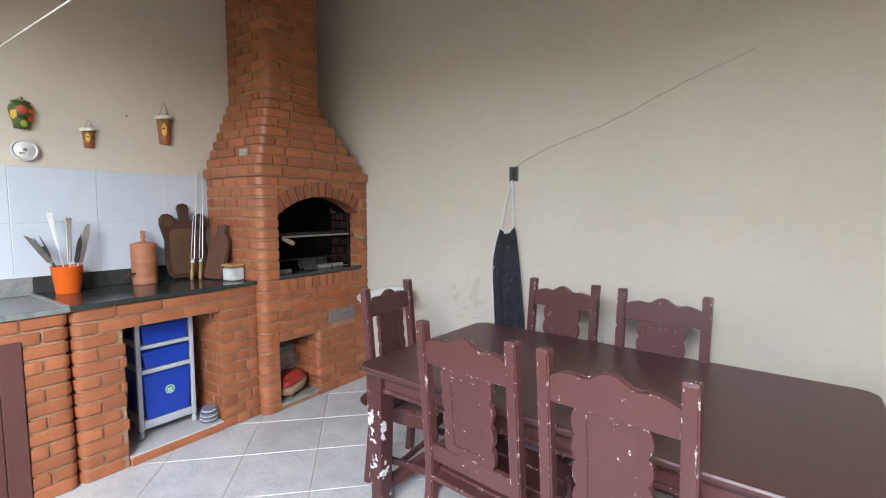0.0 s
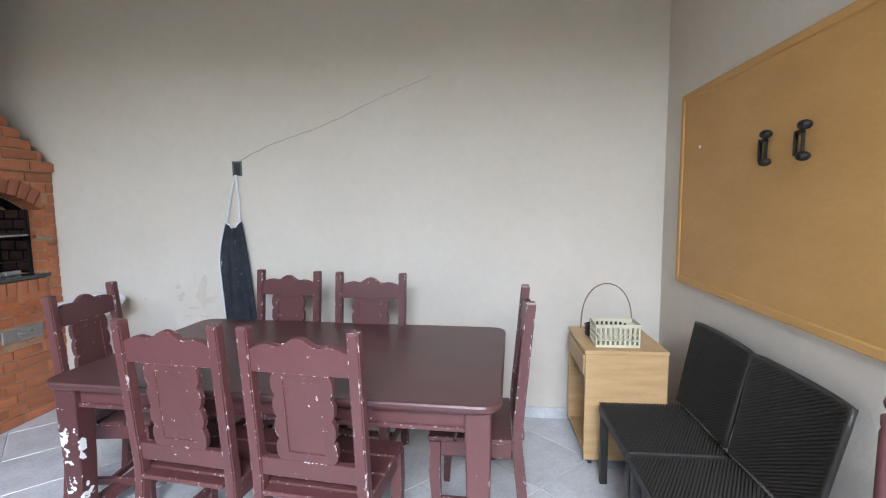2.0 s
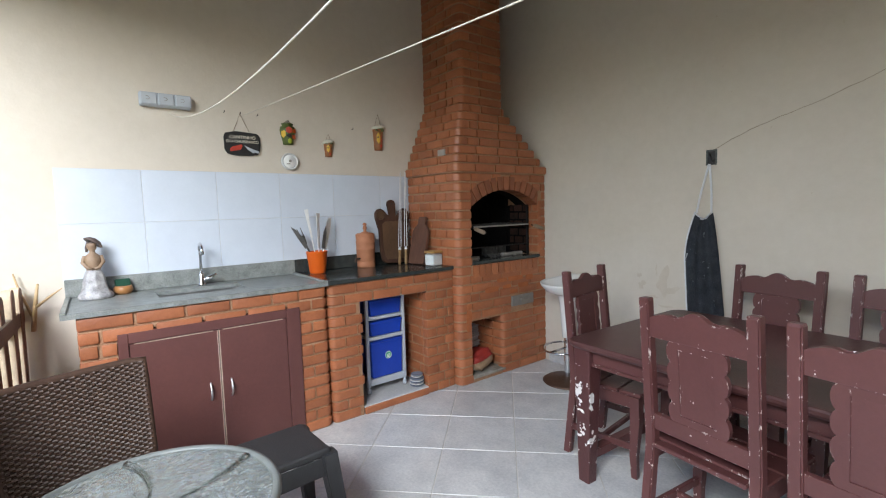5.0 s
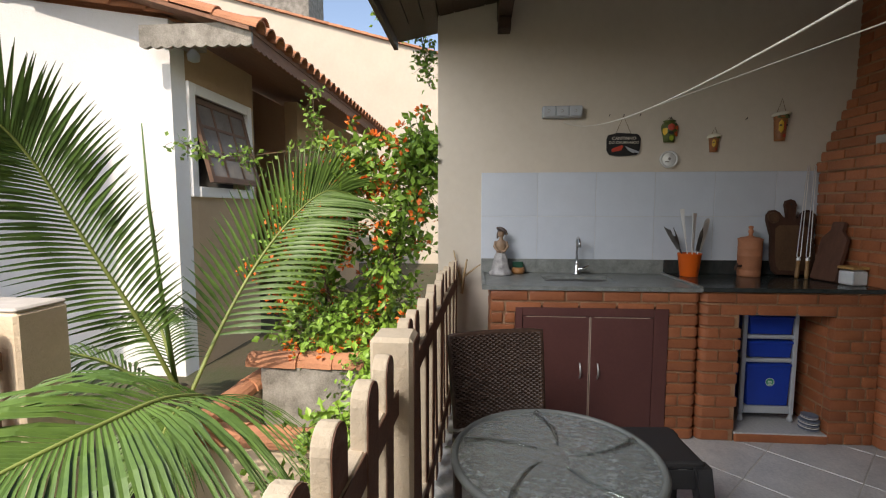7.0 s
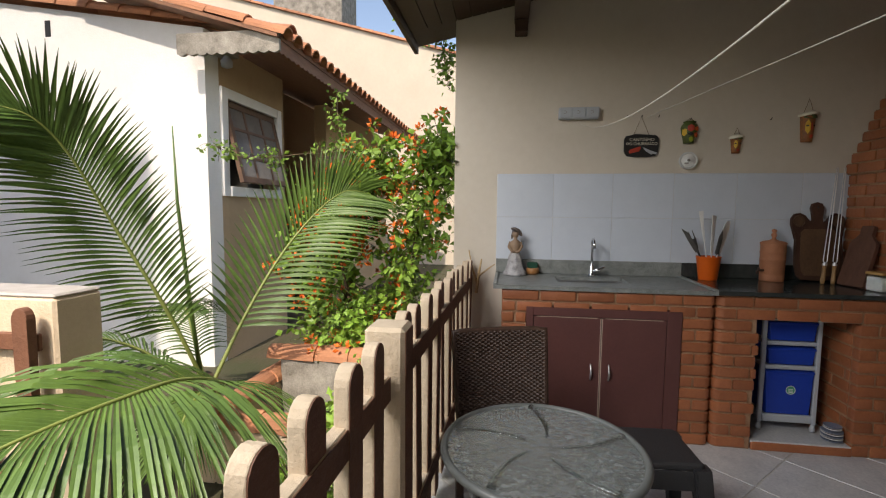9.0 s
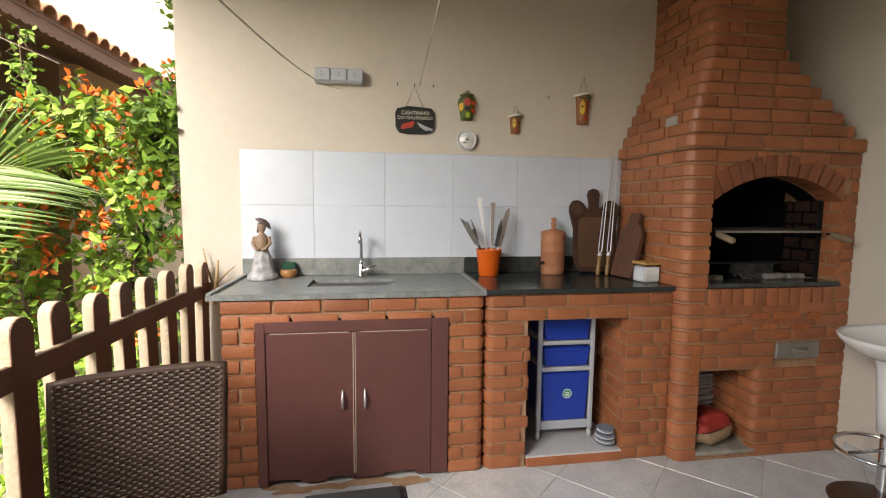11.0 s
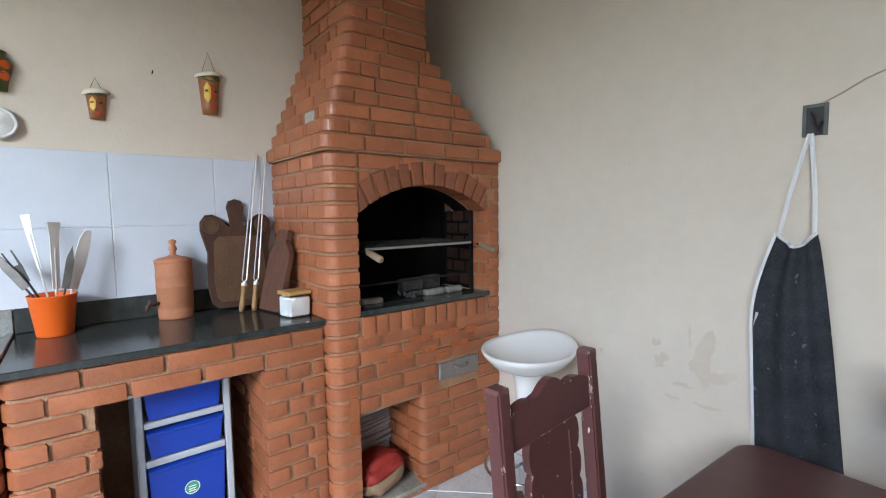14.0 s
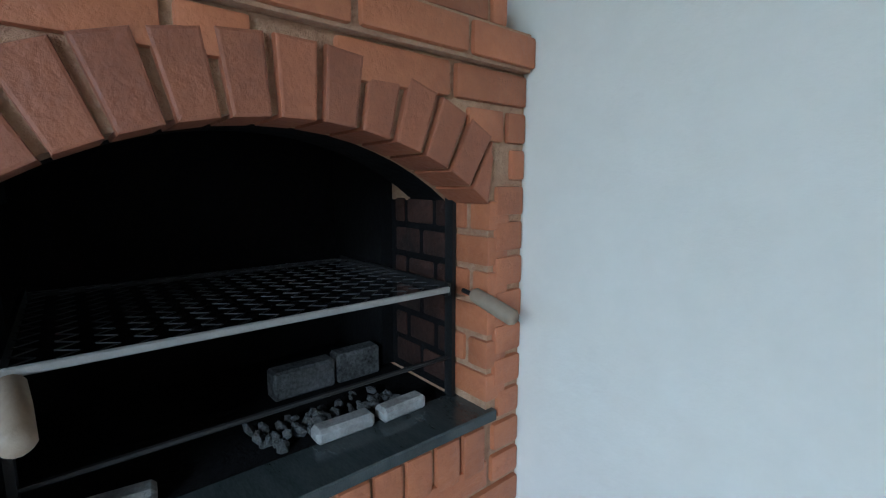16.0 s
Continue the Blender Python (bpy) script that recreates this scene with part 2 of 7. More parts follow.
ROPE = mat("white_cord", (0.66, 0.62, 0.55), (0.52, 0.49, 0.43), 60, 0.8, 0.3, 300)
WIRE = mat("faded_wire", (0.44, 0.37, 0.29), (0.34, 0.28, 0.21), 30, 0.7)
TWINE = mat("jute_twine", (0.24, 0.17, 0.10), (0.17, 0.12, 0.07), 40, 0.9, 0.3, 200)
GREEN = mat("green_sponge", (0.015, 0.075, 0.045), (0.012, 0.06, 0.038), 30, 0.9, 0.5, 200)
RED_PAINT = mat("red_paint", (0.55, 0.06, 0.03), (0.42, 0.05, 0.03), 20, 0.4)
YELLOW_PAINT = mat("yellow_paint", (0.75, 0.48, 0.04), (0.65, 0.38, 0.03), 20, 0.4)
STRIPE = mat("blue_grey_enamel", (0.20, 0.24, 0.32), (0.15, 0.18, 0.25), 20, 0.35)
LIME_PAINT = mat("lime_green_paint", (0.34, 0.42, 0.03), (0.26, 0.34, 0.03), 20, 0.4)
OLIVE_PAINT = mat("olive_green_paint", (0.10, 0.13, 0.03), (0.055, 0.08, 0.02), 20, 0.4)
HANDLE_WOOD = mat("weathered_handle_wood", (0.30, 0.22, 0.15), (0.20, 0.14, 0.09), 6, 0.6, 0.2, 60)
ASH = mat("grey_ash_brick", (0.36, 0.34, 0.32), (0.12, 0.11, 0.10), 9, 0.95, 0.6, 60)
ASH_PALE = mat("pale_ash_stain", (0.15, 0.145, 0.14), (0.010, 0.009, 0.008), 11, 0.95, 0.6, 60, fine=0.5, spec=0.1)
CHARCOAL = mat("charcoal", (0.012, 0.012, 0.012), (0.10, 0.095, 0.09), 30, 0.95, 0.8, 60, fine=0.7)
GLASS_TOP = glass("textured_glass", (0.74, 0.80, 0.79), 0.08, 0.55, 42, mixture=0.12)
GLASS_CLEAR = glass("clear_glass", (0.92, 0.93, 0.90), 0.04)
GLASS_JAR = glass("thin_jar_glass", (0.96, 0.97, 0.96), 0.03)
GLASS_JAR.node_tree.nodes["Principled BSDF"].inputs["IOR"].default_value = 1.08
BARE_EDGE = mat("bare_board_edge", (0.60, 0.47, 0.38), (0.48, 0.35, 0.27), 12, 0.7, 0.2, 60)
# steel colour darkened to carry the dark reflections inside the basin
SINK_STEEL = mat("darkened_sink_steel", (0.52, 0.52, 0.52), (0.36, 0.36, 0.36), 9, 0.30, 0.05, 60, metal=0.9)
TILE_GROUT = mat("grey_tile_grout", (0.62, 0.63, 0.64), (0.52, 0.53, 0.54), 20, 0.85)
KRAFT = mat("kraft_paper", (0.36, 0.235, 0.14), (0.25, 0.155, 0.09), 9, 0.75, 0.7, 22)
RUST_DIRT = mat("rusty_floor_dirt", (0.33, 0.17, 0.08), (0.45, 0.30, 0.19), 14, 0.9, 0.3, 60)
# near-black colour standing for the unlit room behind the neighbour's sash
ROOM_SHADE = mat("painted_room_shade", (0.05, 0.05, 0.055), (0.08, 0.08, 0.09), 3, 0.12)
DARK_STEEL = mat("dark_blade_steel", (0.20, 0.20, 0.20), (0.12, 0.12, 0.12), 20, 0.35, 0.05, 80, metal=1.0)
UTENSIL = mat("worn_utensil_steel", (0.80, 0.80, 0.79), (0.66, 0.66, 0.65), 20, 0.45, 0.05, 80, metal=0.55)
STAIN = mat("damp_plaster", (0.60, 0.53, 0.44), (0.535, 0.46, 0.37), 9, 0.85, 0.3, 60)

# ---- building helpers ----


def thing(name, label, category, group="", kind="", at=None):
    ob = new(name)
    if at is not None:
        ob.matrix_world = at
    ob.empty_display_size = 0.1
    return tagged(ob, label, category, group, kind)


def part(name, bm, material, parent=None, label="", smooth=False, kind=""):
    me = bpy.data.meshes.new(name)
    bm.normal_update()
    bm.to_mesh(me)
    bm.free()
    me.materials.append(material)
    if smooth:
        me.polygons.foreach_set("use_smooth", [True] * len(me.polygons))
    ob = new(name, me)
    if parent is not None:
        ob.parent = parent
    if label or kind:
        tagged(ob, label, "", "", kind)
    return ob


def solo(name, bm, material, label, category, smooth=False, kind="", group=""):
    return tagged(part(name, bm, material, None, "", smooth), label, category, group, kind)


def box(bm, x0, x1, y0, y1, z0, z1, bevel=0.0, m=None, seg=1):
    c = Matrix.Translation(((x0 + x1) / 2, (y0 + y1) / 2, (z0 + z1) / 2)) @ Matrix.Diagonal((abs(x1 - x0), abs(y1 - y0), abs(z1 - z0), 1))
    v = bmesh.ops.create_cube(bm, size=1.0, matrix=c)["verts"]
    if bevel:
        e = list({e for q in v for e in q.link_edges})
        r = bmesh.ops.bevel(bm, geom=e, offset=bevel, segments=seg, affect="EDGES", profile=0.6)
        v = list({q for f in r["faces"] for q in f.verts} | {q for q in v if q.is_valid})
    if m is not None:
        bmesh.ops.transform(bm, matrix=m, verts=[q for q in v if q.is_valid])
    return bm


def boxes(*rows, bevel=0.0, m=None):
    bm = bmesh.new()
    for r in rows:
        box(bm, *r, bevel=bevel, m=m)
    return bm


def prism(bm, outline, depth, m=None, bevel=0.0):
    """Extrude the outline, in x and y, up z by depth."""
    low = [bm.verts.new((x, y, 0)) for x, y in outline]
    high = [bm.verts.new((x, y, depth)) for x, y in outline]
    faces = [bm.faces.new(low[::-1]), bm.faces.new(high)]
    for i in range(len(low)):
        j = (i + 1) % len(low)
        faces.append(bm.faces.new((low[i], low[j], high[j], high[i])))
    v = low + high
    if bevel:
        rim = list({e for f in faces[:2] for e in f.edges})
        r = bmesh.ops.bevel(bm, geom=rim, offset=bevel, segments=2, affect="EDGES", profile=0.6)
        v = list({q for f in bm.faces if any(w in set(low + high) for w in f.verts) for q in f.verts} | {q for f in r["faces"] for q in f.verts} | {q for q in v if q.is_valid})
    if m is not None:
        bmesh.ops.transform(bm, matrix=m, verts=[q for q in v if q.is_valid])
    return bm


def tube(bm, pts, r, seg=8, cap=True):
    pts = [Vector(p) for p in pts]
    rings = []
    up = None
    for i, p in enumerate(pts):
        d = (pts[min(i + 1, len(pts) - 1)] - pts[max(i - 1, 0)]).normalized()
        if up is None:
            up = d.orthogonal().normalized()
        up = (up - d * up.dot(d)).normalized()
        w = d.cross(up)
        ri = r[i] if isinstance(r, (list, tuple)) else r
        rings.append([bm.verts.new(p + (up * math.cos(2 * math.pi * k / seg) + w * math.sin(2 * math.pi * k / seg)) * ri) for k in range(seg)])
    for a, b in zip(rings, rings[1:]):
        for k in range(seg):
            bm.faces.new((a[k], a[(k + 1) % seg], b[(k + 1) % seg], b[k]))
    if cap:
        bm.faces.new(rings[0][::-1])
        bm.faces.new(rings[-1])
    return bm


def lathe(bm, profile, seg=24, at=(0, 0, 0), half=False, m=None):
    """Turn (radius, height) pairs round the z axis."""
    rings = []
    n = seg + 1 if half else seg
    span = math.pi if half else 2 * math.pi
    for r, z in profile:
        if r < 1e-5:
            rings.append([bm.verts.new((at[0], at[1], at[2] + z))])
        else:
            rings.append([bm.verts.new((at[0] + r * math.cos(span * k / seg), at[1] + r * math.sin(span * k / seg), at[2] + z)) for k in range(n)])
    for a, b in zip(rings, rings[1:]):
        for k in range(seg):
            k2 = (k + 1) % n if not half else k + 1
            q = []
            for v in ([a[0]] if len(a) == 1 else [a[k], a[k2]]) + ([b[0]] if len(b) == 1 else [b[k2], b[k]]):
                q.append(v)
            if len(set(q)) > 2:
                bm.faces.new(q)
    if m is not None:
        bmesh.ops.transform(bm, matrix=m, verts=[v for r in rings for v in r])
    return bm


def arc(cx, cy, r, a0, a1, n):
    return [(cx + r * math.cos(radians(a0 + (a1 - a0) * i / n)), cy + r * math.sin(radians(a0 + (a1 - a0) * i / n))) for i in range(n + 1)]


def text_part(name, body, size, material, parent, m, label=""):
    cu = bpy.data.curves.new(name, "FONT")
    cu.body, cu.size, cu.align_x, cu.align_y, cu.extrude, cu.resolution_u = body, size, "CENTER", "CENTER", 0.001, 2
    ob = bpy.data.objects.new(name, cu)
    scene.collection.objects.link(ob)
    dg = bpy.context.evaluated_depsgraph_get()
    me = bpy.data.meshes.new_from_object(ob.evaluated_get(dg))
    bpy.data.objects.remove(ob)
    me.materials.clear()
    me.materials.append(material)
    o = new(name, me)
    o.parent = parent
    o.matrix_local = m
    if label:
        tagged(o, label)
    return o


RX = random.Random(7)


def mortar(parent, x0, xf, y0, y1, z0, z1, low=0.0, high=0.0, inset=0.011, material=None, name="mortar_bed"):
    """Mortar behind a brick face at xf; low and high: radius of the rounded front corner at y0 and at y1."""
    o = [(x0, y0 + (inset if low else 0))]
    o += arc(xf - low, y0 + low, low - inset, -90, 0, 6) if low else [(xf - inset, y0)]
    o += arc(xf - high, y1 - high, high - inset, 0, 90, 6) if high else [(xf - inset, y1)]
    o.append((x0, y1 - (inset if high else 0)))
    bm = bmesh.new()
    prism(bm, o, z1 - z0, Matrix.Translation((0, 0, z0)))
    return part(name, bm, material or MORTAR, parent)

# ---- the large structure ----
XW, YN, XE, YS = -3.30, 2.72, 1.555, -0.98     # faces of the west, north and east walls, and the open south side
ROOF_Z, ROOF_SLOPE = 2.82, 0.20                # underside of the roof at YS, and its rise to the north


def roof_z(y):
    return ROOF_Z + (y - YS) * ROOF_SLOPE


def wall_prism(name, outline, depth, m, material, label):
    bm = bmesh.new()
    prism(bm, outline, depth, m)
    return solo(name, bm, material, label, "wall", kind="structure")


# walls that follow the roof slope: outline in (y, z), extruded along x
side = [(YS, -0.1), (YN + 0.15, -0.1), (YN + 0.15, roof_z(YN + 0.15) + 0.02), (YS, roof_z(YS) + 0.02)]
along_x = Matrix(((0, 0, 1, 0), (1, 0, 0, 0), (0, 1, 0, 0), (0, 0, 0, 1)))
wall_prism("wall_west", side, 0.15, Matrix.Translation((XW - 0.15, 0, 0)) @ along_x, WALL, "beige painted plaster wall behind the sink counter")
# unseen height and south end are made up to keep sun off the terrace
EAST_S = -1.05
side_e = [(EAST_S, -0.1), (YN, -0.1), (YN, 7.0), (EAST_S, 7.0)]
wall_prism("wall_east", side_e, 0.15, Matrix.Translation((XE, 0, 0)) @ along_x, WALL, "beige painted plaster wall with a wooden board")
# unseen wall, added so that its shadow falls on the neighbour's white gable
wall_prism("wall_house_wing", [(-14.0, -0.12), (-4.35, -0.12), (-4.35, 7.9), (-14.0, 7.9)], 0.2, Matrix.Translation((XE, 0, 0)) @ along_x, WALL, "added unseen plain wall that shades the neighbour's gable")
solo("wall_north", boxes((XW, XE + 0.15, YN, YN + 0.15, -0.1, roof_z(YN) + 0.02)), WALL, "plain beige painted plaster wall with faint stains", "wall", kind="structure")

# roof: plank soffit, rafters and purlin; it overhangs the open side
bm = bmesh.new()
ROOF_END = XE - 0.002
y0, y1 = -1.32, YN + 0.4
prism(bm, [(y0, roof_z(y0)), (y1, roof_z(y1)), (y1, roof_z(y1) + 0.12), (y0, roof_z(y0) + 0.12)], ROOF_END - XW + 0.32, Matrix.Translation((XW - 0.32, 0, 0)) @ along_x)
for k in range(40):
    y = -1.3 + k * 0.11
    if y < YN - 0.1:
        c = [(y + 0.004, roof_z(y + 0.004) - 0.012), (y + 0.106, roof_z(y + 0.106) - 0.012), (y + 0.106, roof_z(y + 0.106) + 0.01), (y + 0.004, roof_z(y + 0.004) + 0.01)]
        prism(bm, c, XE - XW - 0.02, Matrix.Translation((XW + 0.01, 0, 0)) @ along_x)
solo("ceiling", bm, DARK_WOOD, "sloping dark stained plank ceiling under a tiled roof", "ceiling", kind="structure")
solo("trim", boxes((XW - 0.32, ROOF_END, -1.36, -1.325, roof_z(-1.32) - 0.06, roof_z(-1.32) + 0.13, ), bevel=0.004), DARK_WOOD, "dark wooden fascia board along the eave", "fascia", kind="structure")
purlin = thing("roof_beam", "dark brown wooden roof beam resting on the wall", "beam", kind="structure")
part("beam", boxes((XW, ROOF_END, -0.555, -0.455, 2.76, 2.93), bevel=0.006), DARK_WOOD, purlin)
part("bracket", boxes((XW, XW + 0.12, -0.55, -0.46, 2.675, 2.757), bevel=0.006), DARK_WOOD, purlin)
for x in (-2.6, -1.6, -0.6, 0.4, 1.3):
    bm = bmesh.new()
    ys = -1.3
    c = [(ys, roof_z(ys) - 0.085), (YN, roof_z(YN) - 0.085), (YN, roof_z(YN) - 0.014), (ys, roof_z(ys) - 0.014)]
    prism(bm, c, 0.06, Matrix.Translation((x, 0, 0)) @ along_x)
    part("rafter", bm, DARK_WOOD, purlin)

# baseboard of wall tiles
bm = boxes((-2.58, XE - 0.012, YN - 0.012, YN, 0.0, 0.075), (XE - 0.012, XE, EAST_S, YN, 0.0, 0.075), bevel=0.002)
solo("baseboard", bm, TILE, "grey ceramic tile skirting at the foot of the walls", "baseboard", kind="structure")

# plaster stains and a loose wire on the north wall
def blob(bm, cx, cz, w, h, seed, y):
    rnd = random.Random(seed)
    n = 22
    ph = [rnd.uniform(0, 6.28) for _ in range(4)]
    pts = []
    for i in range(n):
        a = 2 * math.pi * i / n
        r = 1 + 0.32 * math.sin(2 * a + ph[0]) + 0.22 * math.sin(3 * a + ph[1]) + 0.18 * math.sin(5 * a + ph[2]) + rnd.uniform(-0.12, 0.12)
        pts.append((cx + 0.5 * w * r * math.cos(a), cz + 0.5 * h * r * math.sin(a)))
    bm.faces.new([bm.verts.new((x, y, z)) for x, z in pts])


bm = bmesh.new()
for i, (x, z, w, h) in enumerate([(-1.55, 0.84, 0.09, 0.16), (-1.50, 0.78, 0.10, 0.06), (-1.71, 0.80, 0.05, 0.06), (-1.62, 0.72, 0.06, 0.025), (-1.73, 0.87, 0.03, 0.04), (-1.60, 0.92, 0.015, 0.07), (-1.98, 0.78, 0.02, 0.016), (-1.66, 0.66, 0.05, 0.02), (-1.53, 0.66, 0.08, 0.02)]):
    blob(bm, x, z, w, h, i, YN - 0.0012 - 0.0006 * i)
solo("wall_stain", bm, STAIN, "brown damp stains where plaster paint peels", "stain", kind="structure")
bm = bmesh.new()
pts = [Vector((-1.235 + 1.32 * s, YN - 0.003, 1.735 + 0.52 * s + 0.02 * math.sin(9 * s) * (1 - s) + RX.uniform(-0.004, 0.004))) for s in [i / 26 for i in range(27)]]
tube(bm, pts, [0.0024 - 0.0012 * i / 26 for i in range(27)], 6)
solo("loose_wire", bm, WIRE, "thin faded brown wire running up the wall from the socket", "wire")
bm = bmesh.new()
for i in range(26):
    x, z = RX.uniform(-2.3, 1.4), RX.uniform(0.9, 2.6)
    blob(bm, x, z, 0.008, 0.010, 50 + i, YN - 0.001)
solo("wall_marks", bm, STAIN, "small dents and specks in the wall paint", "marks", kind="structure")

# floor: a grout bed with diagonal tiles laid on it
solo("ground", boxes((-60, 60, -60, 60, -0.5, -0.12)), SOIL, "dark garden soil reaching far away", "ground", kind="structure")
floor = solo("floor", boxes((XW - 0.1, XE + 0.1, -1.02, YN + 0.1, -0.11, -0.004)), GROUT, "grey ceramic tiles laid diagonally with pale grout", "floor", kind="structure")
TP = 0.4255


def clip(poly, ax, lim, keep_below):
    out = []
    for i, p in enumerate(poly):
        q = poly[(i + 1) % len(poly)]
        pin, qin = (p[ax] <= lim) == keep_below, (q[ax] <= lim) == keep_below
        if pin:
            out.append(p)
        if pin != qin:
            s = (lim - p[ax]) / (q[ax] - p[ax])
            out.append((p[0] + s * (q[0] - p[0]), p[1] + s * (q[1] - p[1])))
    return out


d = TP / math.sqrt(2)
g = 0.0028 / math.sqrt(2) * 2
for i in range(-16, 17):
    for j in range(-16, 17):
        cx, cy = -2.296 + (i + j) * d, 1.332 + (i - j) * d
        # diamond whose left corner is (cx, cy)
        poly = [(cx + g, cy), (cx + d, cy - d + g), (cx + 2 * d - g, cy), (cx + d, cy + d - g)]
        for ax, lim, below in ((0, XW, False), (0, XE, True), (1, -1.0, False), (1, YN, True)):
            poly = clip(poly, ax, lim, below) if poly else poly
        if len(poly) < 3:
            continue
        area = abs(sum(p[0] * q[1] - q[0] * p[1] for p, q in zip(poly, poly[1:] + poly[:1]))) / 2
        if area < 0.004:
            continue
        bm = bmesh.new()
        mx, my = sum(p[0] for p in poly) / len(poly), sum(p[1] for p in poly) / len(poly)
        top = [bm.verts.new((mx + (x - mx) * 0.992, my + (y - my) * 0.992, 0.0)) for x, y in poly]
        low = [bm.verts.new((x, y, -0.003)) for x, y in poly]
        bm.faces.new(top)
        for k in range(len(poly)):
            k2 = (k + 1) % len(poly)
            bm.faces.new((low[k], low[k2], top[k2], top[k]))
        part("floor_tile", bm, TILE, floor)

# white wall tiles over the sink
tiles = thing("tile_splashback", "two rows of glossy white wall tiles over the counter", "wall tiles", kind="structure")
ty = [-0.658, -0.244, 0.175, 0.592, 1.006, 1.422, 1.712]
tz = [1.045, 1.373, 1.694]
part("grout_bed", boxes((XW, XW + 0.0045, ty[0] + 0.001, ty[-1], tz[0], tz[-1] - 0.001)), TILE_GROUT, tiles)
for a, b in zip(ty, ty[1:]):
    for c, e in zip(tz, tz[1:]):
        part("wall_tile", boxes((XW, XW + 0.0075, a + 0.0015, b - 0.0015, c + 0.0015, e - 0.0015), bevel=0.002), WHITE_TILE, tiles)

# ---- brickwork ----
PITCH = 0.0715
JOINT = 0.012
brick_meshes = {}


def soften(me):
    me.polygons.foreach_set("use_smooth", [True] * len(me.polygons))
    me.set_sharp_from_angle(angle=radians(38))


def brick_mesh(length, depth, height, material):
    key = ("b", round(length / 0.004), round(depth / 0.004), round(height / 0.002), material.name)
    if key not in brick_meshes:
        bm = bmesh.new()
        box(bm, -length / 2, length / 2, -depth / 2, depth / 2, -height / 2, height / 2, bevel=0.0075, seg=2)
        me = bpy.data.meshes.new("brick")
        bm.to_mesh(me)
        bm.free()
        soften(me)
        me.materials.append(material)
        brick_meshes[key] = me
    return brick_meshes[key]


def corner_mesh(a, b, r, height, material):
    """A brick with one rounded corner at the origin: a along +y, b along -x, rounded towards (+x, -y)."""
    key = ("c", round(a, 3), round(b, 3), round(r, 3), round(height / 0.002), material.name)
    if key not in brick_meshes:
        line = [(-b, 0.0)] + arc(-r, r, r, -90, 0, 6) + [(0.0, a), (-b, a)]
        bm = bmesh.new()
        cx, cy = -b / 2, a / 2
        loops = []
        for z, s in ((-height / 2, 0.006), (-height / 2 + 0.006, 0.0), (height / 2 - 0.006, 0.0), (height / 2, 0.006)):
            loops.append([bm.verts.new((cx + (x - cx) * (1 - 2 * s / b), cy + (y - cy) * (1 - 2 * s / a), z)) for x, y in line])
        for p, q in zip(loops, loops[1:]):
            for k in range(len(line)):
                k2 = (k + 1) % len(line)
                bm.faces.new((p[k], p[k2], q[k2], q[k]))
        bm.faces.new(loops[0][::-1])
        bm.faces.new(loops[-1])
        me = bpy.data.meshes.new("brick")
        bm.normal_update()
        bm.to_mesh(me)
        bm.free()
        soften(me)
        me.materials.append(material)
        brick_meshes[key] = me
    return brick_meshes[key]


def set_brick(parent, me, m):
    ob = new("brick", me)
    ob.parent = parent
    ob.matrix_local = m
    return ob


def lay(parent, normal, plane, s0, s1, z0, n, holes=(), L=0.215, shift=0.0, material=None, pitch=PITCH, depth=0.06, first=0):
    """Courses of bricks on a face: normal '+x' runs along y, '-y' and '+y' along x. holes: (s0, s1, z0, z1) kept free."""
    material = material or BRICK
    h = pitch - JOINT
    for i in range(n):
        zc = z0 + i * pitch + pitch / 2
        free = [(s0, s1)]
        for a, b, c, e in holes:
            if c < zc < e:
                free = [q for f in free for q in ((f[0], min(f[1], a)), (max(f[0], b), f[1])) if q[1] - q[0] > 0.025]
        for fa, fb in free:
            off = (((i + first) % 2) * 0.5 + shift + RX.uniform(-0.08, 0.08)) % 1.0
            p = fa - off * (L + JOINT)
            spans = []
            while p < fb:
                q = [max(p, fa), min(p + L, fb)]
                if q[1] - q[0] > 0.028:
                    spans.append(q)
                p += L + JOINT
            if spans and fb - spans[-1][1] > 0.003:
                spans[-1][1] = fb
            if spans and spans[0][0] - fa > 0.003:
                spans[0][0] = fa
            for a, b in spans:
                proud = RX.uniform(-0.0015, 0.0015)
                me = brick_mesh(b - a - 0.002, depth, h + RX.choice((-0.002, 0, 0)), material)
                mid = (a + b) / 2
                if normal == "+x":
                    m = pose(plane - depth / 2 + proud, mid, zc, RX.uniform(-0.3, 0.3), RX.uniform(-0.3, 0.3), 90)
                elif normal == "-y":
                    m = pose(mid, plane + depth / 2 - proud, zc, 0, RX.uniform(-0.3, 0.3), 0)
                else:
                    m = pose(mid, plane - depth / 2 + proud, zc, 0, RX.uniform(-0.3, 0.3), 0)
                set_brick(parent, me, m)


def corner(parent, x, y, zc, a, b, r=0.05, material=None, flip=False, h=PITCH - JOINT):
    """flip: the corner rounds towards (+x, +y)."""
    m = pose(x + RX.uniform(-0.0015, 0.0015), y, zc)
    if flip:
        me = corner_mesh(b, a, r, h, material or BRICK)
        m = m @ pose(0, 0, 0, 0, 0, 90)
    else:
        me = corner_mesh(a, b, r, h, material or BRICK)
    return set_brick(parent, me, m)


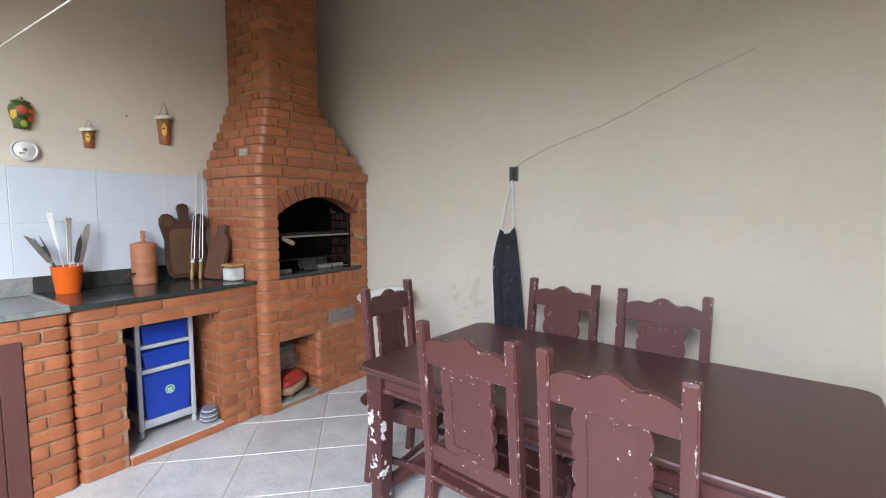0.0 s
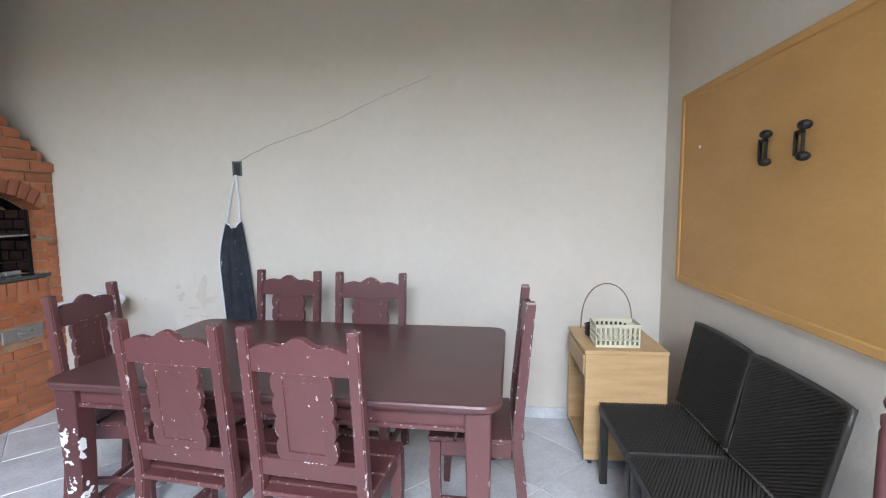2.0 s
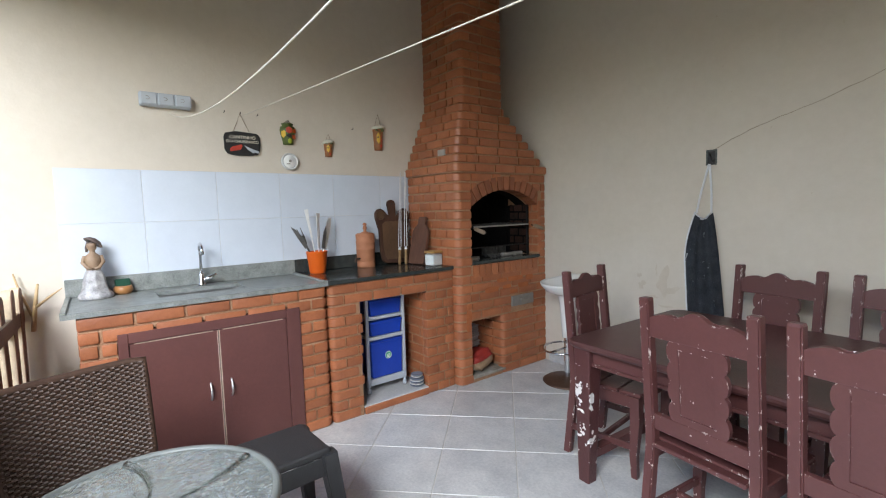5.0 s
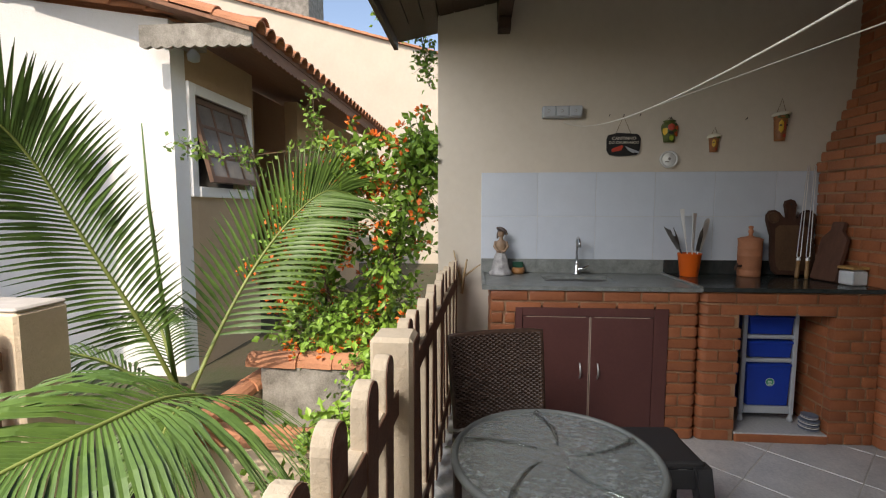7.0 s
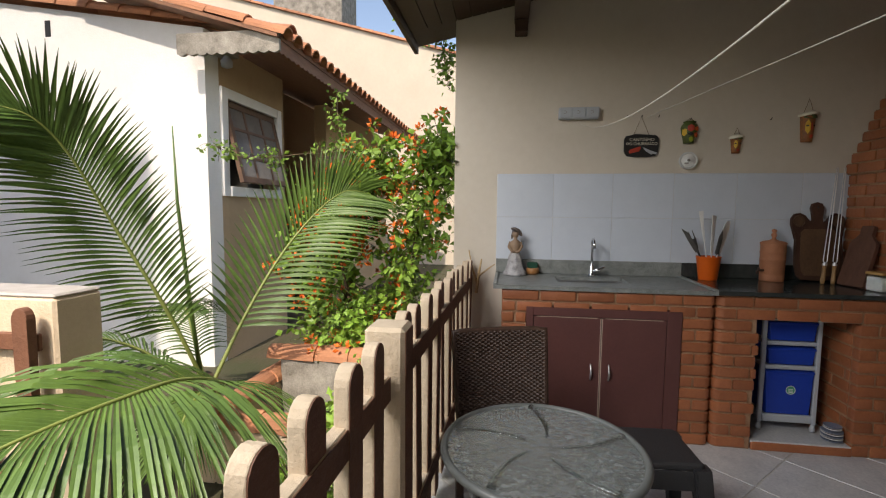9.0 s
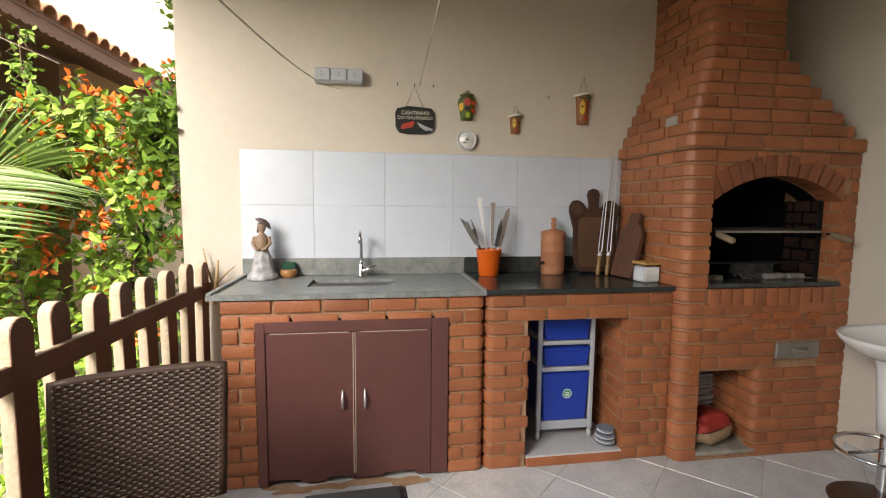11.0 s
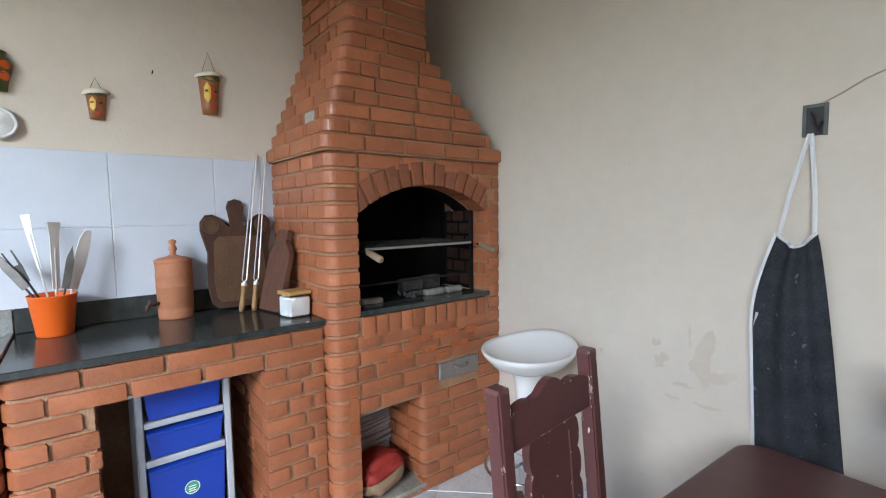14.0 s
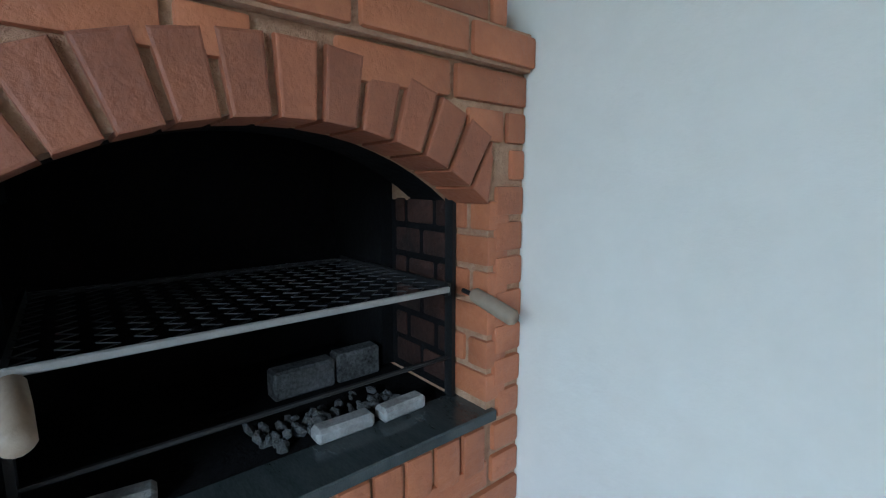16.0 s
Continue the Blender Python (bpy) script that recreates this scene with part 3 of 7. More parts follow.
# sink counter: two brick piers, a header of two courses, a two-door cabinet
XF = -2.695                       # brick face of the counters
sink_counter = thing("sink_counter", "varnished orange brick sink counter with plum cabinet doors", "counter")
N = 13
mortar(sink_counter, XW, XF, -0.592, -0.447, 0, 0.928)
mortar(sink_counter, XW, XF, 0.482, 0.665, 0, 0.928, high=0.045)
mortar(sink_counter, XF - 0.11, XF, -0.447, 0.482, 0.832, 0.927)
part("cabinet_floor", boxes((XW, XF - 0.06, -0.447, 0.482, 0.0, 0.05)), TILE, sink_counter)
for i in range(N):
    zc = i * PITCH + PITCH / 2
    # rounded pier end beside the grill counter
    corner(sink_counter, XF, 0.665, zc, 0.105 if i % 2 else 0.185, 0.20, 0.045, flip=True)
    if i < 11:
        lay(sink_counter, "+x", XF, 0.478, 0.665 - (0.105 if i % 2 else 0.185) - 0.010, i * PITCH, 1, L=0.17)
        lay(sink_counter, "+x", XF, -0.60, -0.448, i * PITCH, 1, L=0.15 if i % 2 else 0.075, shift=0.0)
for i in (11, 12):
    lay(sink_counter, "+x", XF, -0.60, 0.665 - (0.105 if i % 2 else 0.185) - 0.010, i * PITCH, 1, first=i)
lay(sink_counter, "-y", -0.60, XW + 0.01, XF - 0.07, 0, N)

cab = part("cabinet_frame", boxes((XF - 0.03, XF + 0.008, -0.446, -0.402, 0.004, 0.822), (XF - 0.03, XF + 0.008, 0.392, 0.476, 0.016, 0.822), (XF - 0.03, XF + 0.008, -0.402, 0.392, 0.768, 0.822), bevel=0.003), PURPLE_CLEAN, sink_counter)
part("cabinet_back", boxes((XF - 0.5, XF - 0.48, -0.44, 0.47, 0.05, 0.83)), DARK_WOOD, sink_counter)
for y0, y1, hy in ((-0.399, 0.006, -0.046), (0.016, 0.389, 0.062)):
    # the foot of each door is rotted away in a ragged line
    rag, y = [], y1
    while y > y0 + 0.012:
        zr = RX.choice((0.012, 0.020, 0.034, 0.038))
        w = RX.uniform(0.02, 0.075)
        rag += [(y, zr), (max(y - w, y0 + 0.004), zr + RX.uniform(-0.004, 0.004))]
        y -= w + 0.003
    bm = bmesh.new()
    prism(bm, [(y0, 0.764), (y0, 0.02)] + rag[::-1] + [(y1, 0.764)], 0.024, Matrix.Translation((XF - 0.022, 0, 0)) @ along_x, bevel=0.0015)
    door = part("door", bm, PURPLE_CLEAN, sink_counter)
    inner = y1 if hy < 0 else y0
    part("door_edge", boxes((XF - 0.020, XF + 0.0035, inner - 0.002, inner + 0.002, 0.045, 0.762)), BARE_EDGE, door, "bare pale wood edge")
    part("worn_top_edge", boxes((XF - 0.018, XF + 0.0030, y0 + 0.02, y1 - 0.02, 0.7615, 0.7650)), BARE_EDGE, door, "worn pale wood edge")
    bm = bmesh.new()
    pts = [(XF + 0.002 + 0.024 * math.sin(math.pi * k / 10), hy, 0.375 + 0.10 * k / 10) for k in range(11)]
    tube(bm, pts, [0.0065 - 0.002 * abs(k - 5) / 5 for k in range(11)], 8)
    part("handle", bm, STEEL, door, "curved brushed metal handle", smooth=True)

bm = bmesh.new()
for i, (y, w) in enumerate(((-0.30, 0.26), (-0.06, 0.24), (0.22, 0.30))):
    blob(bm, y, XF + 0.028, w, 0.075, 70 + i, 0.0012 * i)
bmesh.ops.transform(bm, matrix=Matrix(((0, 0, 1, 0), (1, 0, 0, 0), (0, 1, 0, 0.0015), (0, 0, 0, 1))), verts=bm.verts)
solo("floor_stain", bm, RUST_DIRT, "rusty brown dirt on the floor under the cabinet", "stain", kind="structure")

# grill counter: brick piers with an open niche
grill_counter = thing("grill_counter", "varnished orange brick counter with an open storage niche", "counter")
mortar(grill_counter, XW, XF, 0.671, 0.893, 0, 0.928, low=0.045)
mortar(grill_counter, XW, XF, 1.447, 1.70, 0, 0.928)
mortar(grill_counter, XW, XF, 0.893, 1.447, 0.806, 0.927)
part("niche_back", boxes((XW, XW + 0.03, 0.893, 1.447, 0.0, 0.80)), MORTAR, grill_counter)
for i in range(N):
    zc = i * PITCH + PITCH / 2
    corner(grill_counter, XF, 0.671, zc, 0.10 if i % 2 else 0.19, 0.20, 0.045)
    e = 0.671 + (0.10 if i % 2 else 0.19) + 0.010
    if i < 11:
        lay(grill_counter, "+x", XF, e, 0.902 + RX.uniform(-0.008, 0.006), i * PITCH, 1, L=0.125)
        lay(grill_counter, "+x", XF, 1.438, 1.695, i * PITCH, 1, L=0.165 if i % 2 else 0.095, shift=0)
    else:
        lay(grill_counter, "+x", XF, e, 1.695, i * PITCH, 1)
lay(grill_counter, "+y", 0.900, XW + 0.04, XF - 0.07, 0, 11)
lay(grill_counter, "-y", 1.440, XW + 0.04, XF - 0.07, 0, 11)
part("niche_floor", boxes((XW + 0.03, XF - 0.004, 0.898, 1.443, 0.002, 0.058), bevel=0.004), TILE, grill_counter, "grey tile niche floor")
part("niche_lip", boxes((XF - 0.03, XF + 0.004, 0.898, 1.443, 0.0, 0.05), bevel=0.006), BRICK, grill_counter)
part("niche_lintel", boxes((XW + 0.03, XF - 0.003, 0.90, 1.44, 0.792, 0.803), bevel=0.002), MOSSY, grill_counter)

# countertops
top1 = thing("countertop", "speckled grey granite sink countertop with raised rim", "countertop")
sx0, sx1, sy0, sy1 = -3.14, -2.90, -0.235, 0.225
part("slab", boxes((XW, sx0, -0.655, 0.667, 0.93, 0.953), (sx1, XF + 0.012, -0.655, 0.667, 0.93, 0.953), (sx0, sx1, -0.655, sy0, 0.93, 0.953), (sx0, sx1, sy1, 0.667, 0.93, 0.953), ), GRANITE, top1)
part("rim", boxes((XW + 0.02, XF + 0.008, -0.655, -0.632, 0.953, 0.966), (XF - 0.012, XF + 0.012, -0.630, 0.640, 0.953, 0.9575), (XW + 0.02, XF + 0.012, 0.642, 0.667, 0.953, 0.966), bevel=0.003), GRANITE, top1)
part("backsplash", boxes((XW + 0.001, XW + 0.02, -0.655, 0.667, 0.9535, 1.058), bevel=0.003), GRANITE, top1)
top2 = thing("countertop", "polished dark granite countertop beside the barbecue", "countertop")
part("slab", boxes((XW, XF + 0.012, 0.670, 1.702, 0.932, 0.958), bevel=0.003), GRANITE_DARK, top2)
part("backsplash", boxes((XW + 0.001, XW + 0.02, 0.670, 1.70, 0.9585, 1.058), bevel=0.003), GRANITE_DARK, top2)

sink = thing("kitchen_sink", "stainless steel sink basin sunk in the granite", "sink")
bm = bmesh.new()
ring = []
for z, o in ((0.9295, -0.004), (0.927, 0.012), (0.80, 0.020), (0.79, 0.035)):
    line = []
    r = 0.045
    for cx, cy, a0 in ((sx1 - o - r, sy1 - o - r, 0), (sx0 + o + r, sy1 - o - r, 90), (sx0 + o + r, sy0 + o + r, 180), (sx1 - o - r, sy0 + o + r, 270)):
        line += arc(cx, cy, r, a0, a0 + 90, 5)
    ring.append([bm.verts.new((x, y, z)) for x, y in line])
for p, q in zip(ring, ring[1:]):
    for k in range(len(p)):
        bm.faces.new((p[k], p[(k + 1) % len(p)], q[(k + 1) % len(p)], q[k]))
bm.faces.new(ring[-1])
part("basin", bm, SINK_STEEL, sink, smooth=True)
bm = bmesh.new()
lathe(bm, [(0.0, 0.792), (0.022, 0.793), (0.026, 0.796), (0.03, 0.792)], 16, at=((sx0 + sx1) / 2, 0.0, 0))
part("drain", bm, CHROME, sink)

# ---- barbecue ----
XB, YL = -2.625, 1.700            # brick face of the front and of the left side
bbq = thing("brick_barbecue", "tall varnished brick barbecue with arched mouth and chimney", "barbecue")
OY0, OY1, OZ0, OZ1 = 1.850, 2.615, 0.978, 1.420      # the mouth
HY0, HY1, HZ0, HZ1 = 1.832, 2.165, 0.055, 0.503      # the wood store below
RY, RZ, RI, RO = 2.2325, 0.928, 0.620, 0.730          # the arch
LEDGE = 1.680
KB = LEDGE / 23
c = XB - 0.007
half = math.degrees(math.asin((OY1 - OY0) / 2 / RI))
mortar(bbq, XW, XB, YL, HY0, 0, LEDGE, low=0.062)
mortar(bbq, XW, XB, HY1 + 0.009, HY1 + 0.05, 0, HZ1, low=0.04)
mortar(bbq, XW, XB, HY1, HY1 + 0.05, HZ1, 0.95)
for r in ((HY0, HY1, 0, HZ0 - 0.004), (HY0, HY1, HZ1, 0.95), (HY1 + 0.05, YN, 0, 0.95), (OY1 + 0.007, YN, 0.95, LEDGE), (HY0, OY0 - 0.0075, 0.95, LEDGE)):
    mortar(bbq, XW, XB, *r)
mortar(bbq, XW, XW + 0.127, HY0, HY1, HZ0, HZ1)
mouth = [(OY0 - 0.007, OZ1)] + arc(RY, RZ, RI + 0.006, 90 + half, 90 - half, 16) + [(OY1 + 0.007, OZ1), (OY1 + 0.007, LEDGE), (OY0 - 0.007, LEDGE)]
bm = bmesh.new()
prism(bm, mouth, 0.13, Matrix.Translation((c - 0.004 - 0.13, 0, 0)) @ along_x)
part("arch_bed", bm, MORTAR, bbq)
bm = bmesh.new()
prism(bm, mouth, 0.126, Matrix.Translation((c - 0.2605, 0, 0)) @ along_x)
part("arch_back", bm, SOOT, bbq, "sooty inner arch")
# sooty fire chamber
for r in ((XW + 0.02, XW + 0.06, OY0 - 0.006, OY1 + 0.006, 0.95, LEDGE), (XW + 0.06, c - 0.262, OY0 - 0.006, OY1 + 0.006, LEDGE - 0.03, LEDGE), (XW + 0.06, c - 0.02, OY0 - 0.0065, OY0 + 0.004, 0.98, OZ1), (XW + 0.06, c - 0.262, OY0 - 0.0065, OY0 + 0.03, OZ1, LEDGE), (XW + 0.06, XB - 0.36, OY1 - 0.03, OY1 + 0.0065, 0.98, LEDGE), (XB - 0.36, XB - 0.13, OY1 + 0.004, OY1 + 0.0085, 0.98, OZ1)):
    part("chamber_wall", boxes(r), SOOT, bbq, "black sooty fire chamber lining")
part("hearth", boxes((XW + 0.06, XB - 0.01, OY0 - 0.005, OY1 + 0.005, 0.952, 0.972)), SOOT, bbq)
part("sill", boxes((XB - 0.12, XB + 0.004, OY0 - 0.004, OY1 + 0.028, 0.956, 0.981), bevel=0.003), GRANITE_DARK, bbq, "dark stone sill")

for i in range(23):
    zc = (i + 0.5) * KB
    a, b = (0.115, 0.205) if i % 2 else (0.13, 0.13)
    if OZ0 < zc < LEDGE:
        a = 0.142
    if zc < HZ1 and zc > HZ0:
        a = 0.126
    crumbled = i in (6, 7, 8)
    corner(bbq, XB - (0.006 if crumbled else 0), YL, zc, a, b, 0.062, h=KB - JOINT, material=BRICK)
    s = YL + a + 0.011
    ja = 0.10 if i % 2 else 0.165
    if HZ0 < zc < HZ1:
        corner(bbq, XB, HY1, zc, ja, 0.12, 0.045, h=KB - JOINT)
    hole = [(OY1 + 0.01, OY1 + 0.034, 0.94, 0.99), (HY0, HY1 + (ja + 0.011 if HZ0 < zc < HZ1 else 0.0), 0.0, HZ1), (OY0 - 0.02, OY1 + 0.02, 0.845, 1.48)]
    if i == 7 or i == 8:
        hole.append((2.272, 2.556, 0, 3))
    # front face
    if zc > 1.48:
        w = math.sqrt(max(0.0, (RO + 0.006) ** 2 - (zc - RZ + KB * 0.25) ** 2)) if zc - RZ < RO else 0.0
        hole.append((RY - w, RY + w, 0, 3)) if w > 0.03 else None
        if zc < RZ + RO * math.cos(radians(half)) + 0.02:
            hole.append((OY0 - 0.005, OY1 + 0.012, 0, 3))
    lay(bbq, "+x", XB, s, YN - 0.002, i * KB, 1, hole, pitch=KB, first=i)
    # left side face, above and beside the countertop
    lay(bbq, "-y", YL, XW + 0.002, XB - b - 0.011, i * KB, 1, pitch=KB, first=i + 1, L=0.15)
# jamb reveals
lay(bbq, "-y", OY1, XB - 0.34, XB - 0.135, 13.6 * KB, 6, pitch=KB, L=0.10, material=SOOT_BRICK)
lay(bbq, "-y", OY1, XB - 0.125, XB - 0.002, 13.6 * KB, 6, pitch=KB, L=0.12)
lay(bbq, "-y", HY1, XB - 0.40, XB - 0.13, 1 * KB, 6, pitch=KB, L=0.15)
# voussoirs
nv = 13
for k in range(nv):
    a0, a1 = 90 + half - (2 * half) * k / nv - 0.55, 90 + half - (2 * half) * (k + 1) / nv + 0.55
    ext = RO
    q = [(RY + r * math.cos(radians(a)), RZ + r * math.sin(radians(a))) for r, a in ((RI, a0), (ext, a0), (ext, a1), (RI, a1))]
    if k in (0, nv - 1):
        q = [(min(max(y, OY0 - 0.004), OY1 + 0.004), z) for y, z in q]
    bm = bmesh.new()
    prism(bm, q[::-1], 0.12, Matrix.Translation((XB - 0.118 + RX.uniform(-0.002, 0.002), 0, 0)) @ along_x, bevel=0.005)
    part("brick", bm, BRICK_SMOKED, bbq)
# soldier course under the sill
ns = 11
for k in range(ns):
    w = (OY1 - OY0) / ns
    set_brick(bbq, brick_mesh(w - 0.009, 0.06, 0.098, BRICK), pose(XB - 0.03 + RX.uniform(-0.002, 0.003), OY0 + (k + 0.5) * w, 0.902, 0, RX.uniform(-0.6, 0.6), 90))
# chipped patches of the front
for y, z, w, h in ((2.33, 0.80, 0.20, 0.045), (2.05, 0.735, 0.16, 0.05), (2.42, 0.735, 0.14, 0.045), (1.798, 0.545, 0.055, 0.12), (1.800, 0.46, 0.05, 0.07), (2.17, 0.80, 0.13, 0.04), (2.22, 0.74, 0.11, 0.035), (2.50, 0.79, 0.10, 0.05), (1.805, 0.63, 0.05, 0.045), (2.30, 0.69, 0.10, 0.03)):
    bm = bmesh.new()
    pts = []
    for i in range(14):
        a = 2 * math.pi * i / 14
        r = RX.uniform(0.82, 1.0)
        pts.append((y + 0.5 * w * r * math.copysign(abs(math.cos(a)) ** 0.45, math.cos(a)), z + 0.5 * h * r * math.copysign(abs(math.sin(a)) ** 0.45, math.sin(a))))
    prism(bm, pts, 0.006, Matrix.Translation((XB - 0.0040, 0, 0)) @ along_x, bevel=0.001)
    part("chipped_patch", bm, BRICK_RAW, bbq, "bare orange broken brick")

# ledge, hood and chimney: each course a ring of bricks round a core
def course(z, h, xf, yl, yr, first, parent, L=0.215):
    mortar(parent, XW, xf, yl, yr - 0.006, z, z + h, low=0.05)
    a, b = ((0.19, 0.10), (0.10, 0.19))[first % 2]
    corner(parent, xf, yl, z + h / 2, a, b, 0.05, h=h - 0.010)
    lay(parent, "+x", xf, yl + a + 0.010, yr, z, 1, pitch=h, first=first, L=L)
    lay(parent, "-y", yl, XW + 0.002, xf - b - 0.010, z, 1, pitch=h, first=first + 1, L=L)


course(LEDGE, 0.072, XB + 0.022, YL - 0.022, YN - 0.002, 0, bbq)
NH = 7
for k in range(NH):
    s = (k + 0.6) / NH
    course(LEDGE + 0.072 + k * 0.0705, 0.0705, XB + 0.012 - 0.165 * s, YL - 0.012 + 0.20 * s, YN - 0.03 - 0.345 * s, k + 1, bbq)
zt = LEDGE + 0.072 + NH * 0.0705
chimney = thing("brick_chimney", "square varnished brick chimney rising from the barbecue hood", "chimney")
for k in range(15):
    course(zt + k * 0.0705, 0.0705, -2.785, 1.898, 2.352, k, chimney)
part("flue", boxes((XW, -2.79, 1.903, 2.347, zt + 15 * 0.0705, 5.0)), BRICK, chimney)
part("plate", boxes((-2.885, -2.79, YL + 0.024, YL + 0.045, 1.812, 1.872), bevel=0.003), MOSSY_PALE, bbq, "small grey metal plate")
part("ash_drawer", boxes((XB - 0.2, XB + 0.005, 2.278, 2.55, 0.558, 0.646), bevel=0.004), ALU, bbq, "dull grey metal ash drawer")
drawer = bbq.children[-1]
bm = bmesh.new()
tube(bm, [(XB + 0.006, 2.375, 0.615), (XB + 0.02, 2.38, 0.612), (XB + 0.028, 2.40, 0.606), (XB + 0.028, 2.44, 0.606), (XB + 0.02, 2.46, 0.612), (XB + 0.006, 2.465, 0.615)], 0.006, 6)
part("handle", bm, ALU, drawer, smooth=True)
bm = bmesh.new()
prism(bm, [(2.372 + 0.0, 0.612)] + arc(2.42, 0.612, 0.05, 180, 360, 8), 0.012, Matrix.Translation((XB + 0.004, 0, 0)) @ along_x)
part("cup_pull", bm, ALU, drawer)
part("hole_slab", boxes((XB - 0.5, XB + 0.002, HY0 - 0.002, HY1 + 0.03, 0.03, 0.052), bevel=0.004), MOSSY, bbq, "pale cement slab of the wood store")

# grate with wooden handles
grate = thing("grill_grate", "steel grill grate with wooden handles in the barbecue mouth", "grill grate")
bm = bmesh.new()
gx0, gx1, gy0, gy1, gz = -3.12, XB - 0.035, OY0 + 0.045, OY1 - 0.075, 1.252
box(bm, gx1 - 0.003, gx1 + 0.003, gy0, gy1, gz - 0.006, gz + 0.006, bevel=0.002)
part("front_bar", bm, ALU, grate, "dull bare steel front bar")
bm = bmesh.new()
box(bm, gx0 - 0.004, gx0 + 0.004, gy0, gy1, gz - 0.005, gz + 0.005)
box(bm, gx0, gx1, gy0 - 0.004, gy0 + 0.004, gz - 0.012, gz + 0.012)
box(bm, gx0, gx1, gy1 - 0.004, gy1 + 0.004, gz - 0.012, gz + 0.012)
part("frame", bm, IRON, grate)
bm = bmesh.new()
nz = 16
for k in range(nz):
    y = gy0 + (gy1 - gy0) * (k + 0.5) / nz
    pts = [(gx0 + (gx1 - gx0) * i / 24, y + (0.012 if (i + 0) % 2 else -0.012), gz + 0.006) for i in range(25)]
    tube(bm, pts, 0.0012, 3, cap=False)
part("mesh", bm, IRON, grate, "expanded steel mesh", kind="stuff")
for y, dx in ((gy0 + 0.010, 0.0), (gy1 + 0.045, 0.02)):
    bm = bmesh.new()
    tube(bm, [(gx1 - 0.01, y, gz - 0.01), (gx1 + 0.02, y, gz - 0.014)], 0.005, 6)
    part("rod", bm, IRON, grate)
    bm = bmesh.new()
    tube(bm, [(gx1 + 0.0 + dx, y, gz - 0.012), (gx1 + 0.006 + dx, y, gz - 0.013), (gx1 + 0.05 + dx, y + 0.004, gz - 0.026), (gx1 + 0.098 + dx, y + 0.008, gz - 0.040), (gx1 + 0.105 + dx, y + 0.008, gz - 0.042)], [0.010, 0.015, 0.0165, 0.0165, 0.012], 12)
    part("handle", bm, HANDLE_WOOD, grate, "grey weathered wooden handle", smooth=True)
rack = thing("grate_rack", "black iron uprights holding the grill grate", "rack")
part("upright", boxes((XB - 0.125, XB - 0.10, OY1 - 0.012, OY1 - 0.002, 0.982, 1.44)), IRON, rack)
part("upright", boxes((XB - 0.125, XB - 0.10, OY0 + 0.032, OY0 + 0.042, 0.982, 1.42)), IRON, rack)
bm = bmesh.new()
tube(bm, [(XB - 0.11, OY0 + 0.04, 1.075), (XB - 0.11, OY1 - 0.01, 1.075)], 0.005, 6)
part("crossbar", bm, IRON, rack)
for i, (x, y, l, w, rz) in enumerate([(-2.775, 1.985, 0.11, 0.04, 82), (-2.745, 2.345, 0.12, 0.04, 88), (-2.74, 2.475, 0.11, 0.04, 92)]):
    h = 0.030
    bm = bmesh.new()
    box(bm, -l / 2, l / 2, -w / 2, w / 2, 0, h, bevel=0.007, m=pose(x, y, 0.9725 if x < XB - 0.125 else 0.9815, 0, 0, rz))
    solo("fire_brick", bm, ASH, "ash-grey loose fire brick lying in the barbecue", "brick", group="fire bricks")
for y0, y1 in ((2.29, 2.44), (2.445, 2.565)):
    bm = bmesh.new()
    box(bm, -3.015, -2.965, y0, y1, 0.9725, 1.045 + RX.uniform(-0.01, 0.012), bevel=0.006)
    solo("fire_brick", bm, ASH_PALE, "pale ash-stained fire brick standing behind the charcoal", "brick", group="fire bricks")
bm = bmesh.new()
for k in range(60):
    x, y = RX.uniform(-2.87, -2.77), RX.uniform(2.20, 2.50)
    r = RX.uniform(0.008, 0.02)
    m = pose(x, y, 0.975 + RX.uniform(0, 0.02), RX.uniform(0, 90), RX.uniform(0, 90), RX.uniform(0, 90)) @ Matrix.Diagonal((r, r * RX.uniform(0.5, 1), r * RX.uniform(0.4, 0.9), 1))
    bmesh.ops.create_icosphere(bm, subdivisions=1, radius=1.0, matrix=m)
solo("charcoal", bm, CHARCOAL, "heap of burnt charcoal and white ash", "charcoal", kind="stuff")

# wood store: newspapers, red charcoal bag, dark ball of rolled cloth
for x, y, n, rz in ((-3.03, 2.05, 19, 8),):
    for k in range(n):
        bm = bmesh.new()
        w, dpt = 0.21 + RX.uniform(-0.01, 0.01), 0.24 + RX.uniform(-0.02, 0.01)
        box(bm, -dpt / 2, dpt / 2, -w / 2, w / 2, 0, 0.0155, bevel=0.004, m=pose(x + RX.uniform(-0.012, 0.012), y + RX.uniform(-0.008, 0.008), 0.0535 + k * 0.0165, 0, 0, rz + RX.uniform(-4, 4)))
        solo("newspaper", bm, PAPER if k < n - 1 else GREY_PLASTIC, "folded old newspaper in a stack" if k < n - 1 else "blue-grey printed magazine on the newspaper stack", "newspaper", group="newspaper stack")
def sack(lo, hi, seed):
    """A crumpled pillow of paper between two heights of its own shape."""
    bm = bmesh.new()
    bmesh.ops.create_uvsphere(bm, u_segments=48, v_segments=32, radius=1.0)
    for v in bm.verts:
        n = noise.noise(v.co * 1.8 + Vector((seed, 0, 0))) * 0.22 + noise.noise(v.co * 4.5) * 0.13 + noise.noise(v.co * 9.0) * 0.05
        p = v.co * (1 + n)
        v.co = Vector((math.copysign(abs(p.x) ** 0.45, p.x), math.copysign(abs(p.y) ** 0.45, p.y), min(max(p.z, lo), hi)))
    return bm


